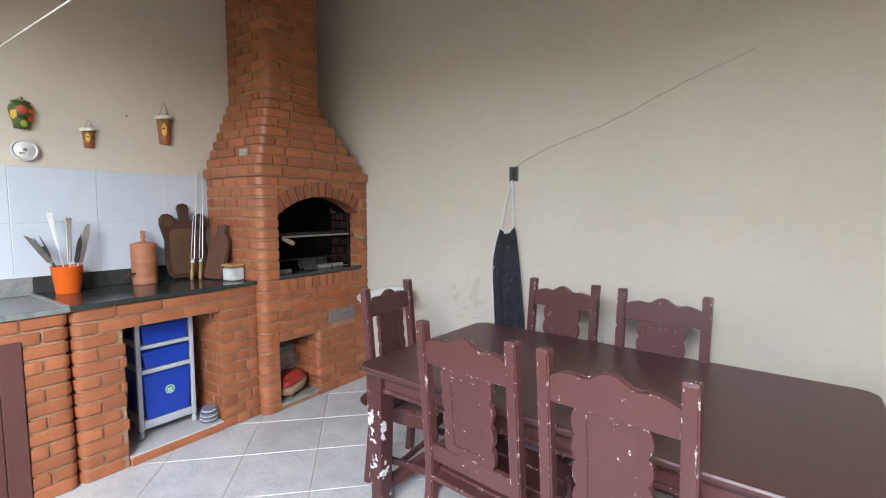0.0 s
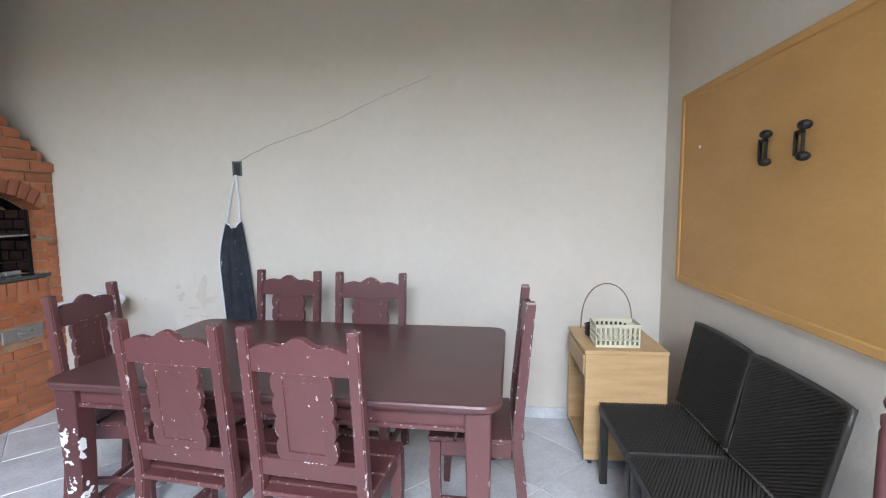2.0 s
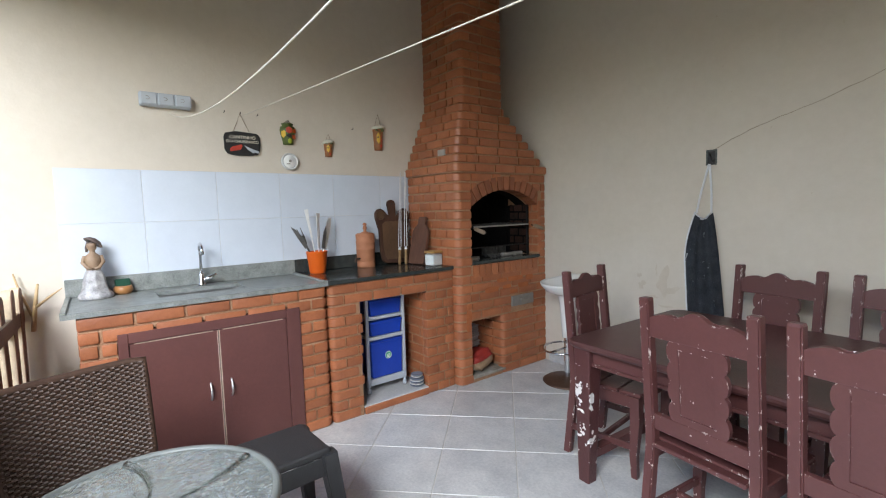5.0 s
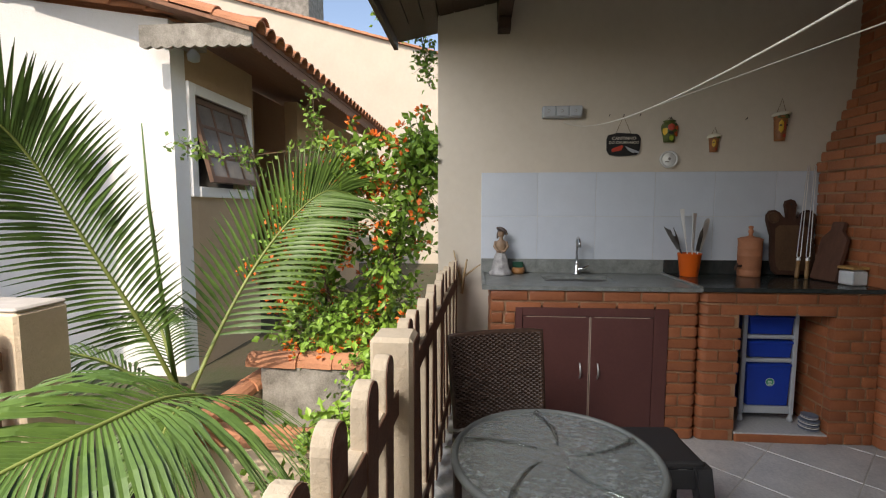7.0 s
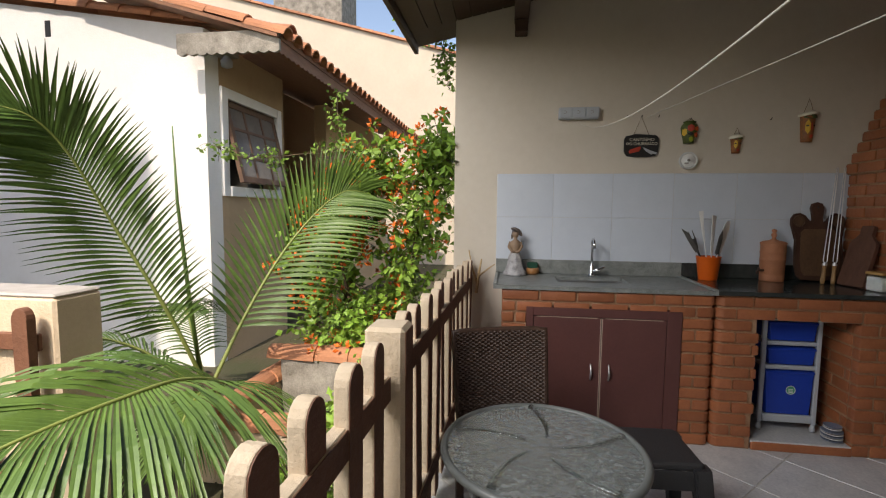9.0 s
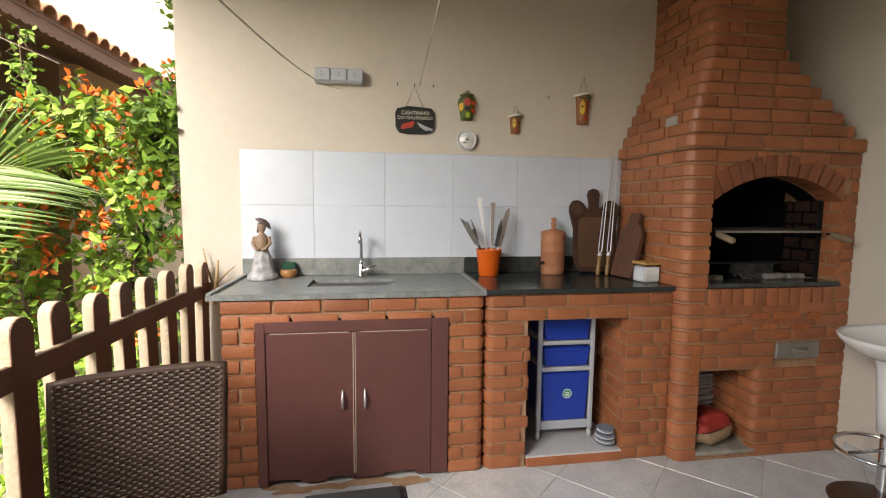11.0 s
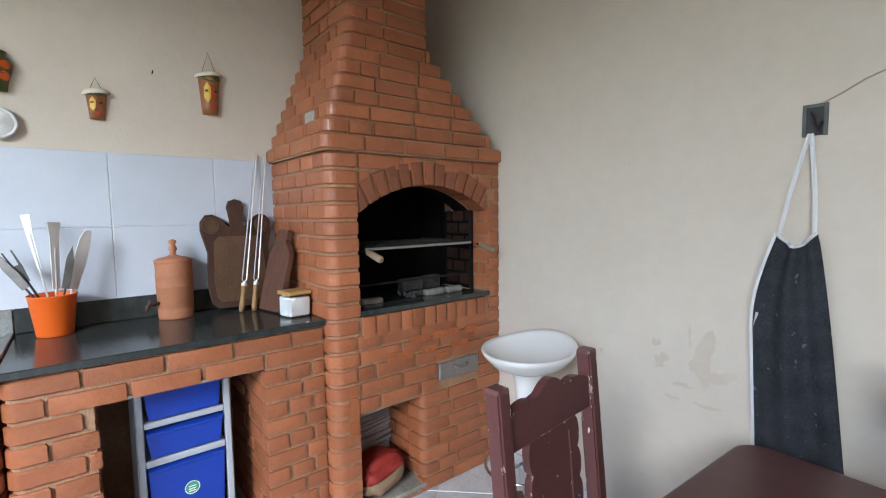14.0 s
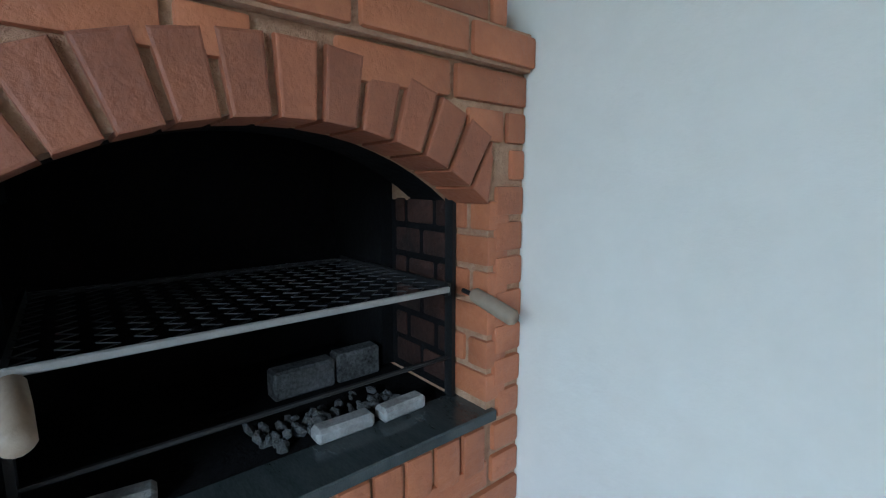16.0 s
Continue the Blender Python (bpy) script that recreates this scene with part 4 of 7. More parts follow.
bag = thing("charcoal_bag", "crumpled red and brown paper charcoal bag in the wood store", "bag")
bag_m = pose(-2.775, 1.965, 0.135, 8, -10, 10) @ Matrix.Diagonal((0.14, 0.125, 0.075, 1))
for lo, hi, m, lab in ((0.1, 2.0, RED_PAPER, "red printed paper top"), (-2.0, 0.1, KRAFT, "brown kraft paper side")):
    bm = sack(lo, hi, 3.0)
    bmesh.ops.transform(bm, matrix=bag_m, verts=bm.verts)
    part("paper", bm, m, bag, lab, smooth=True)

# ---- dining table and chairs ----
table = thing("dining_table", "plum-brown painted wooden dining table with chipped paint", "table", at=pose(-0.405, 1.812, 0, 0, 0, -3.2))
TL, TW = 0.93, 0.525
line = []
for cx, cy, a0 in ((TL - 0.07, TW - 0.07, 0), (-TL + 0.07, TW - 0.07, 90), (-TL + 0.07, -TW + 0.07, 180), (TL - 0.07, -TW + 0.07, 270)):
    line += arc(cx, cy, 0.07, a0, a0 + 90, 6)
bm = bmesh.new()
rings = []
for z, s in ((0.700, 0.012), (0.708, 0.004), (0.716, 0.0), (0.726, 0.0), (0.733, 0.004), (0.735, 0.010)):
    rings.append([bm.verts.new((x * (1 - s / TL), y * (1 - s / TW), z)) for x, y in line])
for p, q in zip(rings, rings[1:]):
    for k in range(len(line)):
        k2 = (k + 1) % len(line)
        bm.faces.new((p[k], p[k2], q[k2], q[k]))
bm.faces.new(rings[0][::-1])
bm.faces.new(rings[-1])
part("tabletop", bm, PURPLE_TABLE, table)
for y in (-1, 1):
    part("apron", boxes((-TL + 0.10, TL - 0.10, y * (TW - 0.075) - 0.012, y * (TW - 0.075) + 0.012, 0.61, 0.70), bevel=0.003), PURPLE, table)
    part("apron", boxes((y * (TL - 0.08) - 0.012, y * (TL - 0.08) + 0.012, -TW + 0.10, TW - 0.10, 0.61, 0.70), bevel=0.003), PURPLE, table)
    part("moulding", boxes((-TL + 0.10, TL - 0.10, y * (TW - 0.058) - 0.006, y * (TW - 0.058) + 0.006, 0.612, 0.630), bevel=0.003), PURPLE, table)
WORN = mat("plum_paint_badly_chipped", (0.088, 0.030, 0.029), (0.072, 0.024, 0.024), 8, 0.36, 0.2, 60, chips=((0.76, 0.73, 0.71), 0.585, 11))
for x in (-1, 1):
    for y in (-1, 1):
        bm = bmesh.new()
        for z0, z1, w0, w1 in ((0.0, 0.70, 0.032, 0.047),):
            v = []
            cx, cy = x * (TL - 0.085), y * (TW - 0.08)
            for z, w in ((z0, w0), (0.30, 0.040), (0.60, w1), (z1, w1)):
                r = 0.008
                o = []
                for qx, qy, a0 in ((w - r, w - r, 0), (-w + r, w - r, 90), (-w + r, -w + r, 180), (w - r, -w + r, 270)):
                    o += arc(cx + qx, cy + qy, r, a0, a0 + 90, 2)
                v.append([bm.verts.new((px, py, z)) for px, py in o])
            for p, q in zip(v, v[1:]):
                for k in range(len(p)):
                    bm.faces.new((p[k], p[(k + 1) % len(p)], q[(k + 1) % len(p)], q[k]))
            bm.faces.new(v[0][::-1])
            bm.faces.new(v[-1])
        part("leg", bm, WORN if (x, y) == (-1, -1) else PURPLE, table, "leg with large white paint chips" if (x, y) == (-1, -1) else "")
part("lower_rail", boxes((-TL + 0.05, -TL + 0.10, -TW + 0.12, TW - 0.12, 0.10, 0.15), bevel=0.004), PURPLE, table)


def chair(at, label):
    """A carved chair: posts along the back at y = 0, the seat towards +y."""
    ch = thing("dining_chair", label, "chair", "chairs round the table", at=at)
    W = 0.195
    for s in (-1, 1):
        bm = bmesh.new()
        prof = [(0.02, 0.0), (0.062, 0.40), (0.062, 0.48), (0.012, 1.026), (0.0125, 1.036)]
        rows = []
        for i, (y, z) in enumerate(prof):
            w, dd = (0.0205, 0.021) if i < 4 else (0.0165, 0.0165)
            rows.append([bm.verts.new((s * W + a * w, y + b * dd, z)) for a, b in ((-1, -1), (1, -1), (1, 1), (-1, 1))])
        for p, q in zip(rows, rows[1:]):
            for k in range(4):
                bm.faces.new((p[k], p[(k + 1) % 4], q[(k + 1) % 4], q[k]))
        bm.faces.new(rows[0][::-1])
        bm.faces.new(rows[-1])
        bmesh.ops.bevel(bm, geom=[e for e in bm.edges if abs(e.verts[0].co.z - e.verts[1].co.z) > 0.05], offset=0.005, segments=2, affect="EDGES")
        part("back_post", bm, PURPLE, ch)
    # pieces of the back are drawn flat in (x, z) and leaned with the posts
    lean = math.degrees(math.atan2(0.05, 0.535))
    back = Matrix.Translation((0, 0.062, 0.48)) @ pose(0, 0, 0, 90 + lean, 0, 0)

    def flat(name, outline, depth, y, bevel=0.004):
        bm = bmesh.new()
        prism(bm, outline, depth, back @ Matrix.Translation((0, 0, -y - depth / 2)), bevel=bevel)
        return part(name, bm, PURPLE, ch)

    top = []
    for i in range(33):
        x = -0.176 + 0.352 * i / 32
        u = abs(x) / 0.176
        if u < 0.46:
            z = 0.512 + 0.018 * math.cos(math.pi * u / 0.46)
        elif u < 0.56:
            z = 0.494 + 0.011 * (u - 0.46) / 0.10
        else:
            z = 0.505 - 0.022 * ((u - 0.56) / 0.44) ** 2
        top.append((x, z))
    flat("crest_rail", [(-0.176, 0.405), (0.176, 0.405)] + top[::-1], 0.024, 0.0)
    left = []
    for i in range(41):
        s = i / 40
        lobe = abs(math.sin(math.pi * 4 * s)) ** 0.55
        left.append((-0.098 - 0.014 * lobe, 0.088 + (0.405 - 0.088) * s))
    # a framed splat: stiles and rails round a sunk panel
    px, pz0, pz1 = 0.066, 0.118, 0.378
    splat = bmesh.new()
    for o in (left[::-1] + [(-px, 0.088), (-px, 0.405)], [(-x, z) for x, z in left] + [(px, 0.405), (px, 0.088)], [(-px, 0.088), (px, 0.088), (px, pz0), (-px, pz0)], [(-px, pz1), (px, pz1), (px, 0.405), (-px, 0.405)]):
        prism(splat, o, 0.020, back @ Matrix.Translation((0, 0, -0.010)))
    part("splat", splat, PURPLE, ch)
    flat("panel", [(-px, pz0), (px, pz0), (px, pz1), (-px, pz1)], 0.011, 0.0, bevel=0.0)
    flat("lower_rail", [(-0.176, 0.020), (0.176, 0.020), (0.176, 0.088), (-0.176, 0.088)], 0.024, 0.0)
    for k in range(3):
        y0 = 0.085 + k * 0.120
        part("seat_board", boxes((-0.215, 0.215, y0, y0 + 0.113, 0.432, 0.452), bevel=0.004), PURPLE, ch)
    part("seat_board", boxes((-0.172, 0.172, 0.03, 0.079, 0.432, 0.450), bevel=0.004), PURPLE, ch)
    part("front_apron", boxes((-0.17, 0.17, 0.395, 0.415, 0.365, 0.431), bevel=0.003), PURPLE, ch)
    for s in (-1, 1):
        part("side_apron", boxes((s * W - 0.010, s * W + 0.010, 0.085, 0.385, 0.365, 0.431), bevel=0.003), PURPLE, ch)
        bm = bmesh.new()
        rows = []
        for z, w, dy in ((0.0, 0.015, 0.0), (0.12, 0.018, -0.006), (0.30, 0.024, 0.004), (0.431, 0.024, 0.0)):
            rows.append([bm.verts.new((s * W + a * w, 0.408 + dy + b * w, z)) for a, b in ((-1, -1), (1, -1), (1, 1), (-1, 1))])
        for p, q in zip(rows, rows[1:]):
            for k in range(4):
                bm.faces.new((p[k], p[(k + 1) % 4], q[(k + 1) % 4], q[k]))
        bm.faces.new(rows[0][::-1])
        bm.faces.new(rows[-1])
        part("front_leg", bm, PURPLE, ch)
        part("stretcher", boxes((s * W - 0.010, s * W + 0.010, 0.055, 0.395, 0.14, 0.175), bevel=0.003), PURPLE, ch)
    part("cross_stretcher", boxes((-W + 0.012, W - 0.012, 0.215, 0.237, 0.145, 0.172), bevel=0.003), PURPLE, ch)
    return ch


LABEL = "plum painted wooden dining chair with carved splat and chips"


def seat_at(px, py, qx, qy):
    """The pose that puts the tops of the two posts at p (left) and q (right), seen from behind the chair."""
    return pose((px + qx) / 2, (py + qy) / 2, 0, 0, 0, math.degrees(math.atan2(qy - py, qx - px))) @ pose(0, -0.012, 0)


first_chair = chair(seat_at(-0.86, 1.195, -0.461, 1.145), LABEL)
for p in ((-0.355, 1.135, 0.028, 1.09), (-0.574, 2.385, -0.970, 2.445), (-0.049, 2.322, -0.426, 2.355), (-1.558, 1.957, -1.520, 1.575), (0.622, 1.592, 0.633, 1.935)):
    copy_thing(first_chair, seat_at(*p))

# ---- east side: board, wicker chairs, bedside cabinet ----
BY0, BY1, BZ0, BZ1 = 0.78, 2.448, 0.985, 2.02
board = thing("wooden_board", "large ochre plywood board screwed to the wall in a wooden frame", "board")
part("panel", boxes((XE - 0.018, XE - 0.001, BY0 + 0.03, BY1 - 0.03, BZ0 + 0.03, BZ1 - 0.03)), CORK, board)
for r in ((BY0, BY0 + 0.035, BZ0, BZ1), (BY1 - 0.035, BY1, BZ0, BZ1), (BY0 + 0.035, BY1 - 0.035, BZ0, BZ0 + 0.035), (BY0 + 0.035, BY1 - 0.035, BZ1 - 0.035, BZ1)):
    part("frame", boxes((XE - 0.026, XE - 0.0005, *r), bevel=0.004), CORK, board)
bm = bmesh.new()
lathe(bm, [(0.0, 0.004), (0.008, 0.003), (0.010, 0.0)], 12, m=pose(XE - 0.018, 2.225, 1.716, 0, -90, 0))
part("screw_cap", bm, WHITE_PLASTIC, board, "white screw cap")
for y in (1.640, 1.428):
    hk = thing("wall_hook", "black cast-iron double hook fixed on the board", "hook", "hooks on the board")
    zc = 1.636
    part("back_plate", boxes((XE - 0.030, XE - 0.0185, y + 0.046, y + 0.058, zc - 0.046, zc + 0.042), (XE - 0.030, XE - 0.0185, y + 0.008, y + 0.018, zc - 0.046, zc + 0.042), (XE - 0.030, XE - 0.0185, y + 0.018, y + 0.046, zc + 0.030, zc + 0.042), (XE - 0.030, XE - 0.0185, y + 0.018, y + 0.046, zc - 0.046, zc - 0.034), bevel=0.003), IRON, hk)
    for sg, dz in ((1, 0.036), (-1, -0.042)):
        bm = bmesh.new()
        tube(bm, [(XE - 0.028, y + 0.014, zc + dz), (XE - 0.045, y - 0.012, zc + dz + 0.008 * sg), (XE - 0.055, y - 0.034, zc + dz + 0.012 * sg)], [0.009, 0.008, 0.008], 8)
        part("arm", bm, IRON, hk, smooth=True)
        bm = bmesh.new()
        bmesh.ops.create_uvsphere(bm, u_segments=14, v_segments=8, radius=0.021, matrix=pose(XE - 0.058, y - 0.044, zc + dz + 0.013 * sg) @ Matrix.Diagonal((1.0, 1.15, 0.8, 1)))
        part("knob", bm, IRON, hk, smooth=True)


def weave(bm, grid, rows, cols, amp=0.0035, gap=0.18):
    """Flat strands over and under upright stakes, on the surface grid(u, v) -> (point, normal)."""
    for r in range(rows):
        v0, v1 = (r + gap / 2) / rows, (r + 1 - gap / 2) / rows
        prev = None
        for c in range(cols * 2 + 1):
            u = c / (cols * 2)
            sgn = (1 if ((c // 1) % 2) else 0) * (1 if (r + c // 2) % 2 else -1)
            p0, n0 = grid(u, v0)
            p1, n1 = grid(u, v1)
            q = (bm.verts.new(p0 + n0 * amp * sgn), bm.verts.new((p0 + p1) / 2 + n0 * (amp * sgn + 0.0022)), bm.verts.new(p1 + n1 * amp * sgn))
            if prev:
                bm.faces.new((prev[0], q[0], q[1], prev[1]))
                bm.faces.new((prev[1], q[1], q[2], prev[2]))
            prev = q


def wicker_back(ch, w0, w1, z0, z1, y0, lean, material, rows, cols, thick=0.03, curve=0.02):
    def grid(u, v, side=1):
        w = w0 + (w1 - w0) * v
        x = (u - 0.5) * 2 * w
        y = y0 - lean * v - curve * (1 - (2 * u - 1) ** 2) + (thick / 2 if side > 0 else -thick / 2)
        return Vector((x, y, z0 + (z1 - z0) * v)), Vector((0, side, 0))

    bm = bmesh.new()
    weave(bm, lambda u, v: grid(u, v, 1), rows, cols)
    weave(bm, lambda u, v: grid(u, v, -1), rows, cols)
    part("woven_back", bm, material, ch, "woven strips", kind="stuff")
    bm = bmesh.new()
    for v0, v1 in ((0.0, 1.0),):
        cells = [[grid(u / 10, v, 0)[0] + Vector((0, thick / 2, 0)) for u in range(11)] for v in (0.0, 0.5, 1.0)]
        for dy in (-thick / 2 + 0.003, thick / 2 - 0.003):
            vs = [[bm.verts.new(p + Vector((0, dy, 0))) for p in row] for row in cells]
            for a, b in zip(vs, vs[1:]):
                for k in range(10):
                    bm.faces.new((a[k], a[k + 1], b[k + 1], b[k]))
    part("backing", bm, material, ch)
    bm = bmesh.new()
    edge = [grid(0, v / 6, 1)[0] for v in range(7)] + [grid(u / 10, 1.0, 1)[0] for u in range(1, 10)] + [grid(1, 1 - v / 6, 1)[0] for v in range(7)]
    tube(bm, [p - Vector((0, thick / 2, 0)) for p in edge], thick * 0.55, 8)
    part("back_rim", bm, material, ch, smooth=True)


def wicker_chair(at, label, material, rows, cols, top=0.847, seat_z=0.42, w=0.225, depth=0.46, thick=0.03, curve=0.02):
    ch = thing("wicker_chair", label, "chair", "wicker chairs", at=at)
    wicker_back(ch, w - 0.015, w, 0.45, top, 0.08, 0.08, material, rows, cols, thick, curve)
    bm = bmesh.new()

    def seat(u, v):
        return Vector(((u - 0.5) * 2 * w, 0.06 + depth * v, seat_z)), Vector((0, 0, 1))

    weave(bm, seat, rows, cols)
    part("woven_seat", bm, material, ch, "woven strips", kind="stuff")
    part("seat_frame", boxes((-w, w, 0.05, 0.06 + depth, seat_z - 0.055, seat_z - 0.004), bevel=0.008), material, ch)
    for x in (-w + 0.02, w - 0.02):
        part("front_leg", boxes((x - 0.018, x + 0.018, depth + 0.018, depth + 0.054, 0, seat_z - 0.056), bevel=0.004), material, ch)
        part("back_leg", boxes((x - 0.018, x + 0.018, 0.055, 0.091, 0, seat_z - 0.056), bevel=0.004), material, ch)
    return ch


def face(x, y, deg):
    return pose(x, y, 0, 0, 0, deg)


wc = wicker_chair(face(1.475, 1.795, 90), "black-brown woven wicker chair standing against the wall", WICKER_BLACK, 58, 40, top=0.842, depth=0.40, w=0.235, thick=0.020, curve=0.012)
copy_thing(wc, face(1.475, 1.305, 90))
wicker_chair(face(-1.985, -0.597, -73.5), "brown woven wicker chair beside the glass table", WICKER, 44, 30, top=0.847, w=0.222)

nst = thing("bedside_cabinet", "oak laminate bedside cabinet on castors with open shelf", "cabinet")
nx0, nx1, ny0, ny1 = 0.970, 1.397, 2.150, 2.640
part("top", boxes((nx0 - 0.004, nx1 + 0.004, ny0 - 0.004, ny1, 0.632, 0.652), bevel=0.003), OAK, nst)
part("side", boxes((nx0, nx1, ny0, ny0 + 0.018, 0.04, 0.631), bevel=0.002), OAK, nst)
part("side", boxes((nx0, nx1, ny1 - 0.02, ny1 - 0.002, 0.04, 0.631), bevel=0.002), OAK, nst)
part("back", boxes((nx1 - 0.014, nx1 - 0.002, ny0 + 0.019, ny1 - 0.021, 0.04, 0.631)), OAK, nst)
part("shelf", boxes((nx0 + 0.01, nx1 - 0.015, ny0 + 0.019, ny1 - 0.021, 0.045, 0.063)), OAK, nst)
dr = part("drawer_front", boxes((nx0 - 0.006, nx0 + 0.012, ny0 + 0.022, ny1 - 0.024, 0.505, 0.625), bevel=0.003), OAK, nst)
part("drawer_box", boxes((nx0 + 0.013, nx1 - 0.03, ny0 + 0.03, ny1 - 0.03, 0.51, 0.60)), OAK, dr)
for x in (nx0 + 0.04, nx1 - 0.04):
    for y in (ny0 + 0.04, ny1 - 0.05):
        bm = bmesh.new()
        lathe(bm, [(0.0, -0.01), (0.018, -0.009), (0.02, 0), (0.018, 0.009), (0.0, 0.01)], 14, m=pose(x, y, 0.0205, 0, 90, 0))
        part("castor", bm, BLACK_PLASTIC, nst)
bm = bmesh.new()
bmesh.ops.create_uvsphere(bm, u_segments=16, v_segments=10, radius=0.05, matrix=pose(1.07, 2.30, 0.112) @ Matrix.Diagonal((1, 1, 0.9, 1)))
solo("white_cloth_bundle", bm, CLOTH_WHITE, "small white cloth bundle on the cabinet shelf", "cloth", smooth=True)

basket = thing("plastic_basket", "cream plastic basket with oval holes and thin handle", "basket")
bx0, bx1, by0, by1, bz0, bz1 = 1.035, 1.265, 2.205, 2.345, 0.6535, 0.780


def slotted(a0, a1, fixed, axis, n):
    """One basket side: bars and posts round rows of holes."""
    rows = []
    step = (a1 - a0) / n
    spans = [(a0, a1, bz0, bz0 + 0.014), (a0, a1, bz0 + 0.036, bz0 + 0.044), (a0, a1, bz0 + 0.066, bz0 + 0.074), (a0, a1, bz1 - 0.018, bz1)]
    for k in range(n + 1):
        c = a0 + k * step
        spans.append((max(a0, c - 0.006), min(a1, c + 0.006), bz0 + 0.010, bz1 - 0.015))
    for s0, s1, z0, z1 in spans:
        rows.append((s0, s1, fixed - 0.0015, fixed + 0.0015, z0, z1) if axis == "x" else (fixed - 0.0015, fixed + 0.0015, s0, s1, z0, z1))
    return boxes(*rows)


part("side", slotted(bx0, bx1, by0, "x", 9), CREAM_PLASTIC, basket)
part("side", slotted(bx0, bx1, by1, "x", 9), CREAM_PLASTIC, basket)
part("side", slotted(by0, by1, bx0, "y", 5), CREAM_PLASTIC, basket)
part("side", slotted(by0, by1, bx1, "y", 5), CREAM_PLASTIC, basket)
part("base", boxes((bx0, bx1, by0, by1, bz0 - 0.001, bz0 + 0.003)), CREAM_PLASTIC, basket)
part("rim", boxes((bx0 - 0.006, bx1 + 0.006, by0 - 0.006, by0 + 0.003, bz1 - 0.006, bz1), (bx0 - 0.006, bx1 + 0.006, by1 - 0.003, by1 + 0.006, bz1 - 0.006, bz1), (bx0 - 0.006, bx0 + 0.003, by0, by1, bz1 - 0.006, bz1), (bx1 - 0.003, bx1 + 0.006, by0, by1, bz1 - 0.006, bz1)), CREAM_PLASTIC, basket)
wb = thing("wicker_basket", "small brown wicker basket with tall thin arched handle", "basket")
bm = bmesh.new()
for k in range(6):
    lathe(bm, [(0.058 + 0.002 * (k % 2), 0.655 + k * 0.012), (0.064 + 0.002 * (k % 2), 0.661 + k * 0.012), (0.058 + 0.002 * (k % 2), 0.667 + k * 0.012)], 24, m=pose(1.145, 2.43, 0) @ Matrix.Diagonal((1.9, 1.15, 1, 1)))
part("woven_body", bm, WICKER, wb)
bm = bmesh.new()
tube(bm, [(1.145 - 0.145 * math.cos(math.pi * k / 20), 2.43, 0.70 + 0.265 * math.sin(math.pi * k / 20) ** 0.75) for k in range(21)], 0.0035, 6)
part("handle", bm, TWINE, wb)

# turned wooden post of a seat at the edge of the walk
arm = thing("wooden_armchair", "plum painted wooden armchair with turned posts and spindles", "chair")
for px, py, h in ((1.385, 0.845, 0.985), (1.43, 0.36, 0.985)):
    bm = bmesh.new()
    lathe(bm, [(0.0, 0.0), (0.015, 0.0), (0.018, 0.15), (0.021, 0.38), (0.018, 0.50), (0.021, 0.70), (0.021, 0.885), (0.017, 0.895), (0.020, 0.905), (0.020, 0.925), (0.010, 0.932), (0.009, 0.940), (0.015, 0.946), (0.018, 0.958), (0.015, 0.970), (0.008, 0.977), (0.0, 0.978)], 20, at=(px, py, 0))
    part("turned_post", bm, PURPLE, arm, smooth=True)
part("top_rail", boxes((1.385, 1.425, 0.38, 0.825, 0.80, 0.86), bevel=0.006), PURPLE, arm)
part("seat", boxes((1.03, 1.43, 0.36, 0.84, 0.40, 0.43), bevel=0.008), PURPLE, arm)
for k in range(4):
    bm = bmesh.new()
    lathe(bm, [(0.008, 0.0), (0.014, 0.06), (0.009, 0.09), (0.016, 0.16), (0.010, 0.2), (0.016, 0.27), (0.009, 0.32), (0.012, 0.37)], 12, at=(1.405, 0.46 + k * 0.09, 0.43))
    part("spindle", bm, PURPLE, arm, smooth=True)
for px, py in ((1.05, 0.40), (1.05, 0.80)):
    bm = bmesh.new()
    lathe(bm, [(0.0, 0.0), (0.015, 0.0), (0.022, 0.2), (0.02, 0.40)], 12, at=(px, py, 0))
    part("leg", bm, PURPLE, arm, smooth=True)

# apron hung from a socket box on the north wall
DGREEN = mat("dark_green_grey_plastic", (0.10, 0.115, 0.105), (0.06, 0.07, 0.064), 20, 0.5)
sock = thing("wall_socket", "open black electric box in the plaster with loose wires", "socket")
part("box", boxes((-1.275, -1.215, YN - 0.004, YN + 0.03, 1.640, 1.735), bevel=0.002), BLACK_PLASTIC, sock)
part("frame", boxes((-1.277, -1.267, YN - 0.008, YN + 0.02, 1.638, 1.737), (-1.223, -1.213, YN - 0.008, YN + 0.02, 1.638, 1.737), (-1.267, -1.223, YN - 0.008, YN + 0.02, 1.727, 1.737)), DGREEN, sock)
bm = bmesh.new()
tube(bm, [(-1.255, YN - 0.004, 1.71), (-1.245, YN - 0.022, 1.695), (-1.24, YN - 0.02, 1.67), (-1.23, YN - 0.024, 1.655), (-1.225, YN - 0.012, 1.68)], 0.004, 6)
part("wire", bm, BLACK, sock)
apron = thing("apron", "navy kitchen apron with white tape hanging on the wall", "apron")
bm = bmesh.new()
nu, nv2 = 16, 26
grid2 = []
